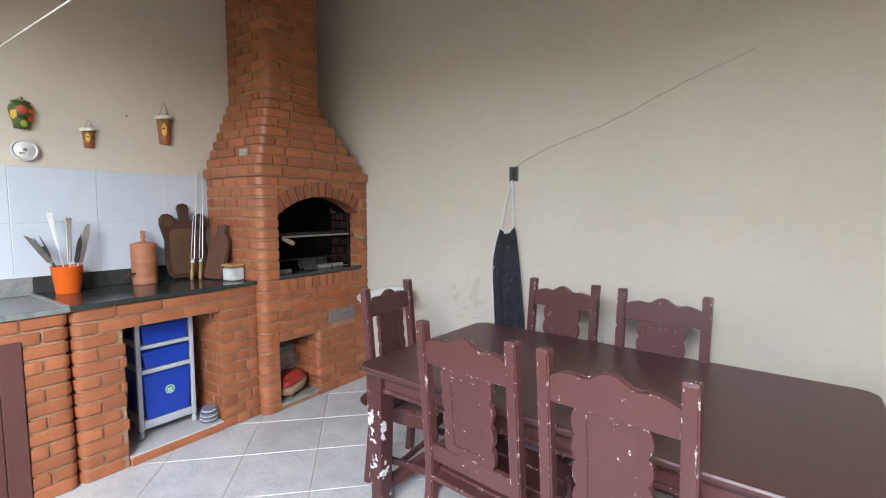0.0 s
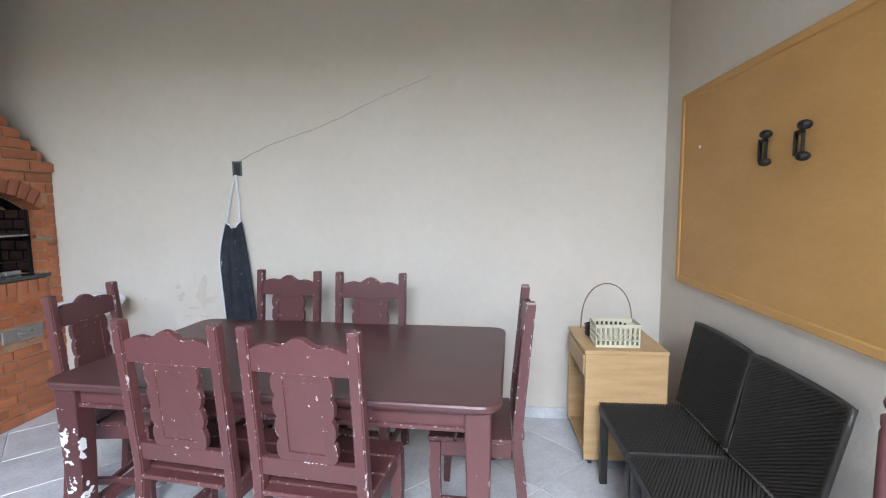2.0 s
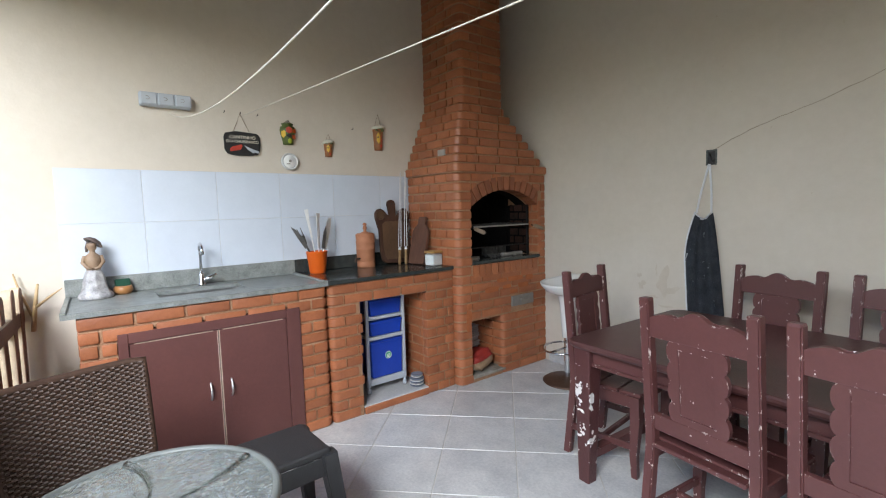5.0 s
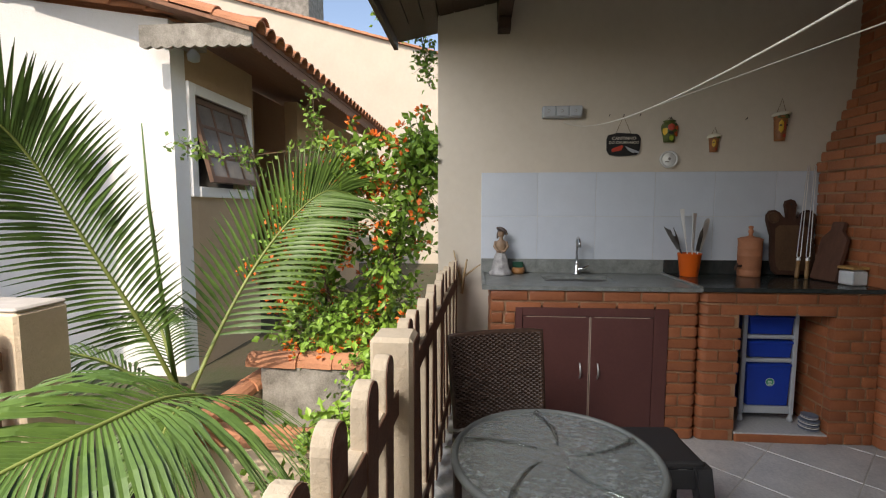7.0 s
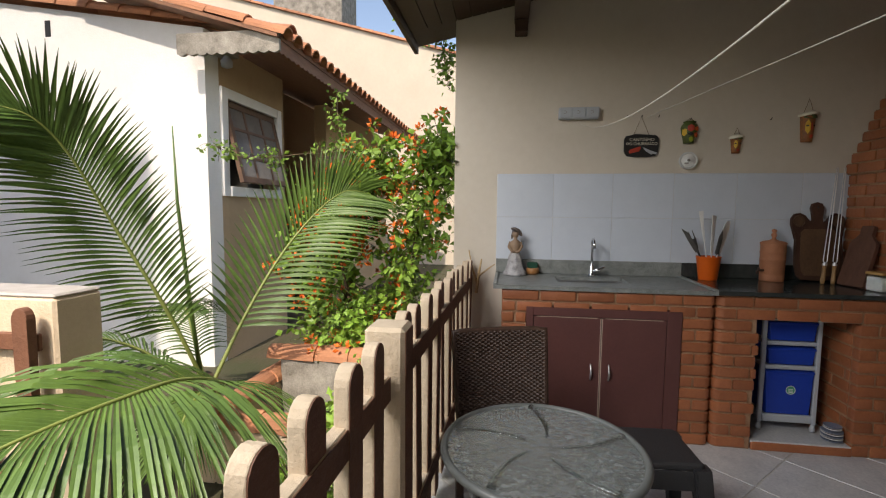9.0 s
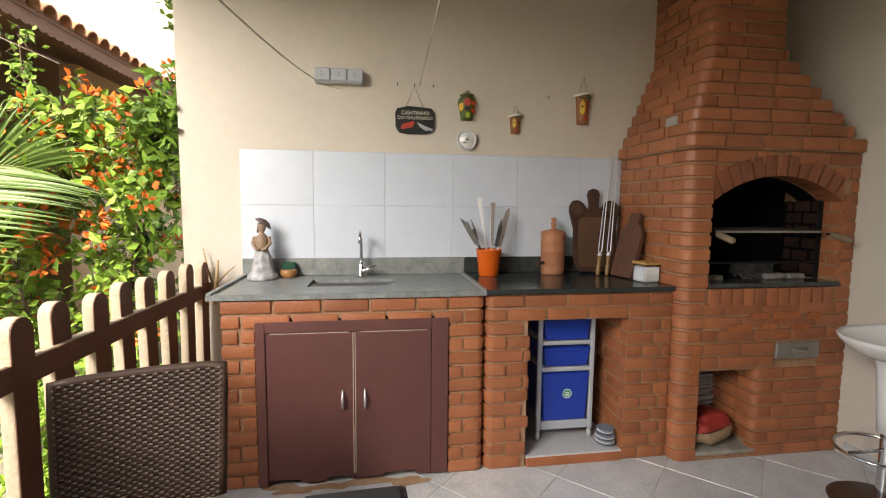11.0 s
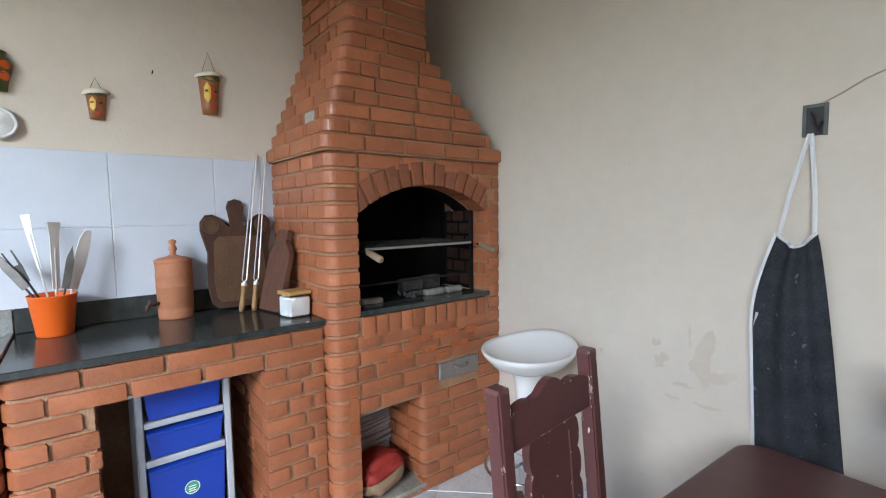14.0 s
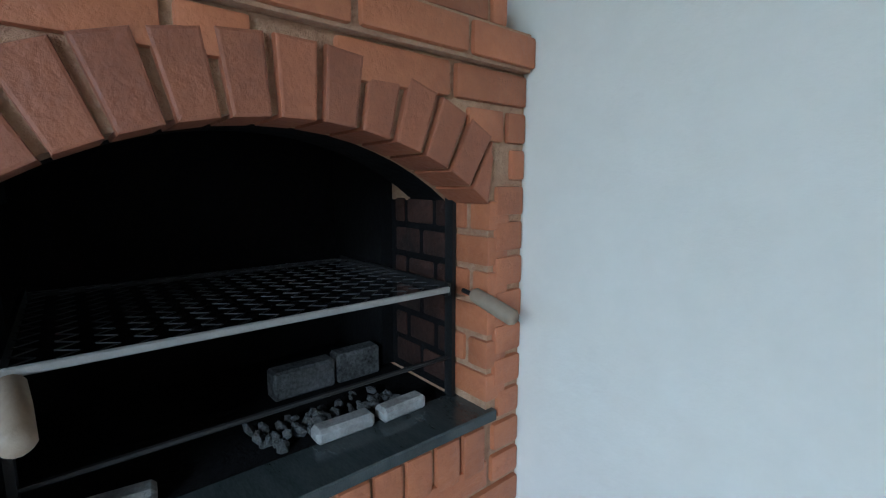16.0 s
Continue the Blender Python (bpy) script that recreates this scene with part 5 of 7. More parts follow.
for j in range(nv2 + 1):
    v = j / nv2
    z = 1.335 - v * 0.76
    wl = -1.320 - 0.065 * math.sin(0.5 * math.pi * min(1, v / 0.42)) + 0.030 * max(0.0, v - 0.42)
    wr = -1.218 + 0.100 * v ** 0.85
    row = []
    for i in range(nu + 1):
        u = i / nu
        fold = 0.018 * math.sin(u * 9 + 1.5 * v) * (0.35 + v) + 0.012 * math.sin(u * 17 + 3)
        dip = 0.045 * math.sin(math.pi * u) * (1 - v) ** 6
        row.append(bm.verts.new((wl + (wr - wl) * u, YN - 0.045 + fold, z - dip)))
    grid2.append(row)
for a, b in zip(grid2, grid2[1:]):
    for i in range(nu):
        bm.faces.new((a[i], a[i + 1], b[i + 1], b[i]))
apron_edge = [grid2[j][0].co.copy() for j in range(nv2, -1, -1)] + [grid2[0][i].co.copy() for i in range(1, nu + 1)]
bmesh.ops.solidify(bm, geom=bm.faces[:], thickness=0.004)
part("cloth", bm, APRON, apron, smooth=True)
bm = bmesh.new()
tube(bm, [(-1.315, YN - 0.04, 1.33), (-1.295, YN - 0.03, 1.46), (-1.255, YN - 0.015, 1.645)], 0.007, 6)
tube(bm, [(-1.224, YN - 0.04, 1.335), (-1.230, YN - 0.03, 1.46), (-1.25, YN - 0.015, 1.645)], 0.007, 6)
tube(bm, [v + Vector((-0.002, -0.004, 0)) for v in apron_edge], 0.0055, 6)
part("neck_tape", bm, CLOTH_WHITE, apron, "white neck tape")
bm = bmesh.new()
tube(bm, [(-1.368, YN - 0.04, 1.06), (-1.385, YN - 0.025, 0.95), (-1.378, YN - 0.02, 0.75), (-1.37, YN - 0.02, 0.50)], 0.006, 6)
part("tie_tape", bm, CLOTH_WHITE, apron, "white tie tape")

# bar stool beside the barbecue
stool = thing("bar_stool", "white plastic bar stool with chrome column and round base", "stool", at=pose(-2.165, 2.43, 0))
bm = bmesh.new()
seat = []
for z0, r in ((-0.085, 0.0), (-0.085, 0.05), (-0.075, 0.10), (-0.045, 0.165), (0.0, 0.205), (0.018, 0.213), (0.024, 0.208), (0.012, 0.19), (-0.020, 0.13), (-0.034, 0.06), (-0.036, 0.0)):
    seat.append((r, z0))
lathe(bm, seat, 40)
for v in bm.verts:
    v.co.z += 0.028 * max(0.0, v.co.y / 0.2) ** 2 * (1 if v.co.z > -0.06 else 0.3) + 0.008 * (v.co.y / 0.2)
bmesh.ops.transform(bm, matrix=pose(0, 0, 0.785, 0, 0, 0), verts=bm.verts)
part("seat", bm, WHITE_PLASTIC, stool, "white moulded plastic seat", smooth=True)
bm = bmesh.new()
lathe(bm, [(0.09, 0.705), (0.072, 0.685), (0.062, 0.64), (0.055, 0.55), (0.048, 0.45), (0.043, 0.36), (0.0, 0.36)], 28)
part("sleeve", bm, WHITE_PLASTIC, stool, smooth=True)
bm = bmesh.new()
lathe(bm, [(0.027, 0.02), (0.027, 0.37)], 20)
part("column", bm, CHROME, stool, "chrome column", smooth=True)
bm = bmesh.new()
tube(bm, [(0.15 * math.cos(a), -0.06 + 0.15 * math.sin(a), 0.285 + 0.01 * math.sin(a)) for a in [2 * math.pi * k / 32 for k in range(33)]], 0.009, 8)
tube(bm, [(0, -0.02, 0.28), (0, -0.21, 0.28)], 0.008, 6)
part("footrest", bm, CHROME, stool, "chrome ring footrest", smooth=True)
RUSTY = mat("rusty_brown_metal", (0.13, 0.075, 0.05), (0.08, 0.045, 0.032), 9, 0.45, 0.2, 60, metal=0.5)
bm = bmesh.new()
lathe(bm, [(0.0, 0.0), (0.195, 0.0), (0.198, 0.006), (0.18, 0.018), (0.05, 0.036), (0.03, 0.045), (0.0, 0.045)], 40)
part("base", bm, RUSTY, stool, "rusty brown round base", smooth=True)

# ---- glass table and plastic stool near the fence ----
gt = thing("glass_table", "round patterned glass garden table with dark metal rim", "table", at=pose(-1.203, -0.452, 0))
GR = 0.300
bm = bmesh.new()
lathe(bm, [(0.0, 0.694), (GR - 0.004, 0.694), (GR - 0.004, 0.700), (0.0, 0.700)], 64)
top_g = part("glass_top", bm, GLASS_TOP, gt, "textured glass with star pattern")
for k in range(5):
    a = 2 * math.pi * k / 5 + 0.35
    bm = bmesh.new()
    tube(bm, [(r * math.cos(a + 1.6 * (r - 0.06)), r * math.sin(a + 1.6 * (r - 0.06)), 0.6985) for r in [0.06 + 0.22 * i / 12 for i in range(13)]], [0.004 + 0.009 * i / 12 for i in range(13)], 10)
    part("moulded_ray", bm, GLASS_CLEAR, top_g, "raised glass ray", smooth=True)
bm = bmesh.new()
tube(bm, [(GR * math.cos(a), GR * math.sin(a), 0.694) for a in [2 * math.pi * k / 64 for k in range(65)]], 0.012, 10, cap=False)
DGREY = mat("dark_grey_enamel", (0.15, 0.16, 0.155), (0.10, 0.11, 0.105), 20, 0.35, 0.05, 80)
part("rim", bm, DGREY, gt, smooth=True)
for k in range(4):
    a = math.pi / 4 + k * math.pi / 2
    bm = bmesh.new()
    tube(bm, [(r * math.cos(a), r * math.sin(a), z) for r, z in ((0.285, 0.685), (0.25, 0.55), (0.18, 0.40), (0.17, 0.30), (0.23, 0.12), (0.29, 0.008))], 0.011, 8)
    part("leg", bm, DGREY, gt, smooth=True)
bm = bmesh.new()
tube(bm, [(0.175 * math.cos(a), 0.175 * math.sin(a), 0.35) for a in [2 * math.pi * k / 32 for k in range(33)]], 0.008, 8, cap=False)
part("brace_ring", bm, DGREY, gt, smooth=True)

ps = thing("plastic_stool", "black textured plastic stool beside the glass table", "stool", at=pose(-1.80, 0.055, 0, 0, 0, 3))
bm = bmesh.new()
box(bm, -0.15, 0.15, -0.15, 0.15, 0.405, 0.44, bevel=0.018, seg=3)
part("seat", bm, BLACK_PLASTIC, ps)
part("skirt", boxes((-0.148, 0.148, -0.155, -0.148, 0.33, 0.41), (-0.148, 0.148, 0.148, 0.155, 0.33, 0.41), (-0.155, -0.148, -0.148, 0.148, 0.33, 0.41), (0.148, 0.155, -0.148, 0.148, 0.33, 0.41), bevel=0.002), BLACK_PLASTIC, ps)
for x in (-1, 1):
    for y in (-1, 1):
        bm = bmesh.new()
        rows = []
        for z, o, w in ((0.0, 0.18, 0.024), (0.2, 0.16, 0.028), (0.42, 0.135, 0.034)):
            rows.append([bm.verts.new((x * o + a * w, y * o + b * w, z)) for a, b in ((-1, -1), (1, -1), (1, 1), (-1, 1))])
        for p, q in zip(rows, rows[1:]):
            for k in range(4):
                bm.faces.new((p[k], p[(k + 1) % 4], q[(k + 1) % 4], q[k]))
        bm.faces.new(rows[0][::-1])
        bm.faces.new(rows[-1])
        bmesh.ops.bevel(bm, geom=[e for e in bm.edges if abs(e.verts[0].co.z - e.verts[1].co.z) > 0.05], offset=0.008, segments=2, affect="EDGES")
        part("leg", bm, BLACK_PLASTIC, ps)

# ---- things on the counters ----
CT, CT2 = 0.9535, 0.9585
fau = thing("faucet", "chrome swan-neck kitchen faucet with lever", "faucet")
bm = bmesh.new()
fx, fy = -3.215, 0.033
lathe(bm, [(0.0, 0.0), (0.026, 0.0), (0.024, 0.012), (0.017, 0.02), (0.017, 0.075), (0.012, 0.085), (0.0, 0.085)], 18, at=(fx, fy, CT))
part("base", bm, CHROME, fau, smooth=True)
bm = bmesh.new()
tube(bm, [(fx, fy, CT + 0.08), (fx, fy, CT + 0.22)] + [(fx + 0.05 - 0.05 * math.cos(a), fy - 0.004, CT + 0.22 + 0.05 * math.sin(a)) for a in [math.pi * k / 10 for k in range(1, 10)]] + [(fx + 0.10, fy - 0.004, CT + 0.205)], [0.009] * 11 + [0.012], 10)
part("spout", bm, CHROME, fau, smooth=True)
bm = bmesh.new()
tube(bm, [(fx, fy + 0.012, CT + 0.035), (fx + 0.005, fy + 0.045, CT + 0.045), (fx + 0.012, fy + 0.085, CT + 0.07)], [0.017, 0.016, 0.007], 10)
part("lever", bm, CHROME, fau, smooth=True)

# clay lady figurine, one plain mesh
bm = bmesh.new()
fx, fy = -3.17, -0.515
lathe(bm, [(0.0, 0.0), (0.080, 0.0), (0.084, 0.010), (0.080, 0.026), (0.064, 0.040), (0.058, 0.065), (0.050, 0.10), (0.044, 0.135), (0.034, 0.162), (0.031, 0.172), (0.037, 0.192), (0.041, 0.215), (0.037, 0.238), (0.016, 0.256), (0.012, 0.268), (0.019, 0.278), (0.0235, 0.294), (0.021, 0.312), (0.0, 0.324)], 30, at=(fx, fy, CT))
for v in bm.verts:
    # folds of the skirt
    h = v.co.z - CT
    if 0.03 < h < 0.15:
        a = math.atan2(v.co.y - fy, v.co.x - fx)
        k = 1 + 0.07 * math.sin(7 * a + 9 * h) + 0.05 * noise.noise(v.co * 40)
        v.co.x, v.co.y = fx + (v.co.x - fx) * k, fy + (v.co.y - fy) * k
lathe(bm, [(0.0, 0.010), (0.022, 0.008), (0.026, -0.004), (0.047, -0.012), (0.050, -0.007), (0.030, 0.012), (0.0, 0.020)], 24, m=pose(fx - 0.006, fy + 0.012, CT + 0.320, -34, -14, 0))
tube(bm, [(fx - 0.012, fy - 0.012, CT + 0.315), (fx - 0.018, fy - 0.022, CT + 0.285), (fx - 0.014, fy - 0.026, CT + 0.262)], [0.012, 0.010, 0.005], 8)
for s in (-1, 1):
    tube(bm, [(fx + 0.002, fy + s * 0.036, CT + 0.240), (fx + 0.014, fy + s * 0.047, CT + 0.205), (fx + 0.036, fy + s * 0.026, CT + 0.176), (fx + 0.044, fy + s * 0.006, CT + 0.170)], [0.011, 0.010, 0.009, 0.008], 8)
FIG = mat("painted_clay", (0.62, 0.60, 0.60), (0.085, 0.08, 0.085), 30, 0.5, 0.3, 60, fine=0.55)
figurine = solo("figurine", bm, FIG, "small painted clay figurine in a wide hat on the counter", "figurine", smooth=True)
figurine.data.materials.append(mat("tan_clay_paint", (0.34, 0.23, 0.15), (0.22, 0.14, 0.09), 20, 0.5, 0.2, 60))
figurine.data.materials.append(mat("dark_brown_clay_paint", (0.07, 0.042, 0.032), (0.14, 0.11, 0.10), 24, 0.5, 0.2, 60))
for f in figurine.data.polygons:
    h = f.center.z - CT
    r = math.hypot(f.center.x - fx, f.center.y - fy)
    f.material_index = 2 if h > 0.304 or (h > 0.258 and f.center.x < fx - 0.004) else 1 if h > 0.165 else 0

dish = thing("soap_dish", "round terracotta dish holding a green sponge", "dish")
bm = bmesh.new()
lathe(bm, [(0.0, 0.0), (0.035, 0.0), (0.050, 0.02), (0.048, 0.040), (0.040, 0.050), (0.036, 0.046), (0.042, 0.03), (0.03, 0.012), (0.0, 0.010)], 24, at=(-3.225, -0.385, CT))
part("bowl", bm, mat("glazed_clay", (0.42, 0.20, 0.07), (0.32, 0.14, 0.05), 8, 0.3, 0.1, 50), dish, smooth=True)
bm = bmesh.new()
box(bm, -0.014, 0.014, -0.038, 0.038, 0.0, 0.075, bevel=0.004, m=pose(-3.235, -0.385, CT + 0.012, 0, -12, 4))
solo("sponge", bm, GREEN, "dark green scouring sponge standing in the dish", "sponge")

bucket = thing("utensil_bucket", "orange enamel bucket full of barbecue utensils", "bucket", at=pose(-3.165, 0.795, CT2) @ Matrix.Diagonal((1.16, 1.16, 1.08, 1)))
bm = bmesh.new()
lathe(bm, [(0.0, 0.0), (0.048, 0.0), (0.050, 0.004), (0.0655, 0.142), (0.068, 0.145), (0.067, 0.149), (0.063, 0.145), (0.047, 0.006), (0.0, 0.006)], 32)
part("pail", bm, ORANGE, bucket, smooth=True)


def utensil(name, label, base, tip, head, material=UTENSIL):
    th = thing(name, label, "utensil", "barbecue utensils")
    b, t = Vector(base), Vector(tip)
    d = (t - b).normalized()
    bm = bmesh.new()
    tube(bm, [b, t], 0.004, 6)
    part("shaft", bm, material, th)
    rot = d.to_track_quat("Z", "X").to_matrix().to_4x4()
    head(th, Matrix.Translation(t) @ rot, material)
    return th


def blade(pts, depth):
    def make(th, m, material):
        bm = bmesh.new()
        prism(bm, pts, depth, m @ pose(0, 0, 0, 90, 0, 0) @ pose(0, 0, -depth / 2), bevel=0.001)
        part("head", bm, material, th)
    return make


bx, by = -3.165, 0.795
utensil("carving_knife", "long carving knife leaning in the bucket", (bx + 0.01, by - 0.015, CT2 + 0.09), (bx + 0.0, by - 0.075, CT2 + 0.19), blade([(-0.012, 0), (0.013, 0), (0.019, 0.06), (0.012, 0.15), (-0.008, 0.19), (-0.013, 0.09)], 0.003), DARK_STEEL)
utensil("carving_fork", "two-pronged carving fork in the bucket", (bx - 0.02, by - 0.015, CT2 + 0.09), (bx - 0.02, by - 0.085, CT2 + 0.25), blade([(-0.009, -0.04), (0.009, -0.04), (0.016, 0.02), (0.016, 0.09), (0.011, 0.09), (0.009, 0.03), (-0.009, 0.03), (-0.011, 0.09), (-0.016, 0.09), (-0.016, 0.02)], 0.003), DARK_STEEL)
utensil("slim_spatula", "slim steel spatula standing in the bucket", (bx, by, CT2 + 0.05), (bx - 0.01, by - 0.05, CT2 + 0.40), blade([(-0.007, -0.14), (0.007, -0.14), (0.008, 0.0), (0.015, 0.07), (-0.015, 0.07)], 0.004))
utensil("grill_spatula", "steel spatula with slotted flat end in the bucket", (bx + 0.01, by + 0.01, CT2 + 0.05), (bx + 0.005, by + 0.018, CT2 + 0.34), blade([(-0.013, -0.16), (0.013, -0.16), (0.016, 0.05), (0.023, 0.10), (-0.023, 0.10), (-0.016, 0.05)], 0.004))
utensil("bread_knife", "dark steel knife in the bucket", (bx + 0.02, by + 0.015, CT2 + 0.06), (bx + 0.02, by + 0.040, CT2 + 0.18), blade([(-0.014, 0), (0.012, 0), (0.014, 0.12), (0.002, 0.17), (-0.012, 0.11)], 0.003), DARK_STEEL)
utensil("serving_tongs", "bright steel serving tongs in the bucket", (bx - 0.01, by + 0.03, CT2 + 0.06), (bx - 0.015, by + 0.072, CT2 + 0.21), blade([(-0.017, -0.04), (0.017, -0.04), (0.022, 0.09), (0.021, 0.17), (0.010, 0.20), (-0.010, 0.20), (-0.018, 0.15), (-0.021, 0.07)], 0.007), STEEL)

jug = thing("clay_water_filter", "terracotta lidded water jar with little tap", "jar", at=pose(-3.20, 1.215, CT2, 0, 0, -38) @ Matrix.Diagonal((1.14, 1.14, 1.19, 1)))
bm = bmesh.new()
lathe(bm, [(0.0, 0.0), (0.060, 0.0), (0.062, 0.006), (0.063, 0.035), (0.061, 0.038), (0.063, 0.042), (0.064, 0.118), (0.0665, 0.122), (0.064, 0.126), (0.0645, 0.160), (0.067, 0.164), (0.0645, 0.168), (0.064, 0.198), (0.0665, 0.204), (0.064, 0.212), (0.0, 0.212)], 36)
part("body", bm, TERRACOTTA, jug, smooth=True)
bm = bmesh.new()
lathe(bm, [(0.067, 0.2125), (0.0685, 0.219), (0.052, 0.227), (0.026, 0.232), (0.012, 0.238), (0.010, 0.25), (0.015, 0.258), (0.013, 0.27), (0.008, 0.276), (0.014, 0.283), (0.013, 0.292), (0.0, 0.297)], 28)
part("lid", bm, TERRACOTTA, jug, smooth=True)
bm = bmesh.new()
tube(bm, [(0.05, -0.03, 0.062), (0.085, -0.050, 0.062), (0.092, -0.054, 0.058), (0.094, -0.055, 0.040)], [0.007, 0.007, 0.008, 0.007], 8)
tube(bm, [(0.084, -0.05, 0.062), (0.084, -0.05, 0.078)], 0.006, 6)
part("tap", bm, DARK_WOOD, jug, smooth=True)

# ox-head shaped carving board leaning on the tiles
cb = thing("carving_board", "large dark wooden carving board with rounded ears", "cutting board")
face_m = pose(-3.275 + 0.070, 1.502, CT2 + 0.006, 90 - 8.5, 0, 90) @ Matrix.Diagonal((1.09, 1.14, 1.0, 1))
half_line = [(0.0, 0.0), (0.10, 0.004), (0.126, 0.028), (0.136, 0.09), (0.132, 0.17), (0.127, 0.24), (0.129, 0.275), (0.144, 0.305), (0.151, 0.335), (0.148, 0.372), (0.128, 0.398), (0.098, 0.402), (0.070, 0.388), (0.050, 0.358), (0.030, 0.334), (0.021, 0.350), (0.020, 0.372), (0.030, 0.402), (0.037, 0.432), (0.027, 0.459), (0.0, 0.468)]
outline = half_line + [(-x, y) for x, y in half_line[-2:0:-1]]
bm = bmesh.new()
prism(bm, outline, 0.028, face_m, bevel=0.006)
part("body", bm, BOARD_WOOD, cb)
bm = bmesh.new()
inner = [(0.0, 0.028), (0.09, 0.030), (0.106, 0.055), (0.111, 0.12), (0.106, 0.20), (0.102, 0.285), (0.080, 0.305), (0.0, 0.306)]
prism(bm, inner + [(-x, y) for x, y in inner[-2:0:-1]], 0.003, face_m @ Matrix.Translation((0, 0, 0.0265)), bevel=0.001)
part("worn_face", bm, BOARD_FACE, cb, "worn lighter cutting face")
for sgn in (-1, 1):
    bm = bmesh.new()
    lathe(bm, [(0.0, 0.0012), (0.026, 0.0012), (0.028, 0.0), (0.030, 0.004), (0.034, 0.004), (0.036, 0.0)], 20, m=face_m @ Matrix.Translation((sgn * 0.110, 0.353, 0.027)))
    part("ear_ring", bm, BOARD_FACE, cb)
bm = bmesh.new()
lathe(bm, [(0.0, 0.0010), (0.006, 0.0008)], 12, m=face_m @ Matrix.Translation((0, 0.435, 0.0278)))
part("hanging_hole", bm, BLACK, cb)
cb2 = thing("cutting_board", "small bottle-shaped wooden cutting board leaning on bricks", "cutting board")
m2 = pose(-3.013, 1.588, CT2 + 0.001, 90 - 14.5, 0, 12)
hl = [(0.0, 0.0), (0.082, 0.0), (0.086, 0.006), (0.086, 0.265), (0.080, 0.284), (0.040, 0.325), (0.034, 0.334), (0.040, 0.342), (0.040, 0.384), (0.034, 0.390), (0.0, 0.391)]
bm = bmesh.new()
prism(bm, hl + [(-x, y) for x, y in hl[-2:0:-1]], 0.027, m2, bevel=0.003)
part("body", bm, SMALL_BOARD, cb2)
for k, (b, t) in enumerate((((-3.10, 1.468, CT2 + 0.002), (-3.283, 1.622, 1.73)), ((-3.085, 1.520, CT2 + 0.002), (-3.283, 1.668, 1.735)))):
    sk = thing("skewer", "long steel barbecue skewer with wooden handle", "skewer", "skewers")
    b, t = Vector(b), Vector(t)
    bm = bmesh.new()
    q = b.lerp(t, 0.15)
    tube(bm, [b, b.lerp(t, 0.03), b.lerp(t, 0.10), q], [0.010, 0.013, 0.010, 0.012], 10)
    part("handle", bm, mat("turned_handle_wood", (0.38, 0.22, 0.09), (0.26, 0.14, 0.055), 8, 0.4, 0.1, 60, stretch=(4, 4, 1)) if k == 0 else bpy.data.materials["turned_handle_wood"], sk, "turned honey wood handle", smooth=True)
    bm = bmesh.new()
    tube(bm, [q, b.lerp(t, 0.17)], 0.0125, 10)
    part("ferrule", bm, STEEL, sk)
    side_v = Vector((0.02, 0.05, 0)).normalized()
    for s in (-1, 1):
        bm = bmesh.new()
        tube(bm, [b.lerp(t, 0.17), b.lerp(t, 0.19) + side_v * s * 0.010, b.lerp(t, 0.985) + side_v * s * 0.004, t], [0.003, 0.003, 0.003, 0.001], 6)
        part("prong", bm, STEEL, sk)

tub = thing("salt_jar", "square glass jar of white salt with wooden lid", "jar")
tm = pose(-2.852, 1.632, CT2, 0, 0, 8) @ Matrix.Diagonal((1.22, 1.22, 1.12, 1))
bm = bmesh.new()
box(bm, -0.042, 0.042, -0.042, 0.042, 0.0, 0.088, bevel=0.006, m=tm, seg=2)
part("jar", bm, GLASS_JAR, tub, "clear glass jar")
bm = bmesh.new()
box(bm, -0.0405, 0.0405, -0.0405, 0.0405, 0.003, 0.080, bevel=0.005, m=tm)
part("salt", bm, mat("coarse_salt", (0.82, 0.82, 0.82), (0.76, 0.76, 0.77), 60, 0.8, 0.12, 200), tub, "white salt")
bm = bmesh.new()
box(bm, -0.045, 0.045, -0.045, 0.045, 0.0885, 0.104, bevel=0.003, m=tm)
part("lid", bm, mat("honey_wood", (0.50, 0.29, 0.10), (0.38, 0.21, 0.07), 6, 0.5, 0.1, 40, stretch=(1, 5, 1)), tub, "honey-coloured wooden lid")

# drawer tower and plates in the niche
tower = thing("drawer_tower", "grey plastic trolley with three blue drawers", "drawers")
dx0, dx1, dy0, dy1, dz0 = -3.16, -2.855, 1.008, 1.345, 0.0585
for x in (dx0 + 0.012, dx1 - 0.012):
    for y in (dy0 + 0.014, dy1 - 0.014):
        part("post", boxes((x - 0.012, x + 0.012, y - 0.013, y + 0.013, dz0 + 0.05, 0.765), bevel=0.004), GREY_PLASTIC, tower)
        bm = bmesh.new()
        lathe(bm, [(0.0, 0.0), (0.013, 0.003), (0.017, 0.018), (0.013, 0.034), (0.009, 0.049), (0.0, 0.049)], 14, at=(x, y, dz0))
        part("castor", bm, GREY_PLASTIC, tower, smooth=True)
for z0, z1 in ((0.115, 0.165), (0.452, 0.480), (0.605, 0.630), (0.765, 0.780)):
    part("shelf", boxes((dx0, dx1, dy0 + 0.028, dy1 - 0.028, z0, z1), bevel=0.004), GREY_PLASTIC, tower)
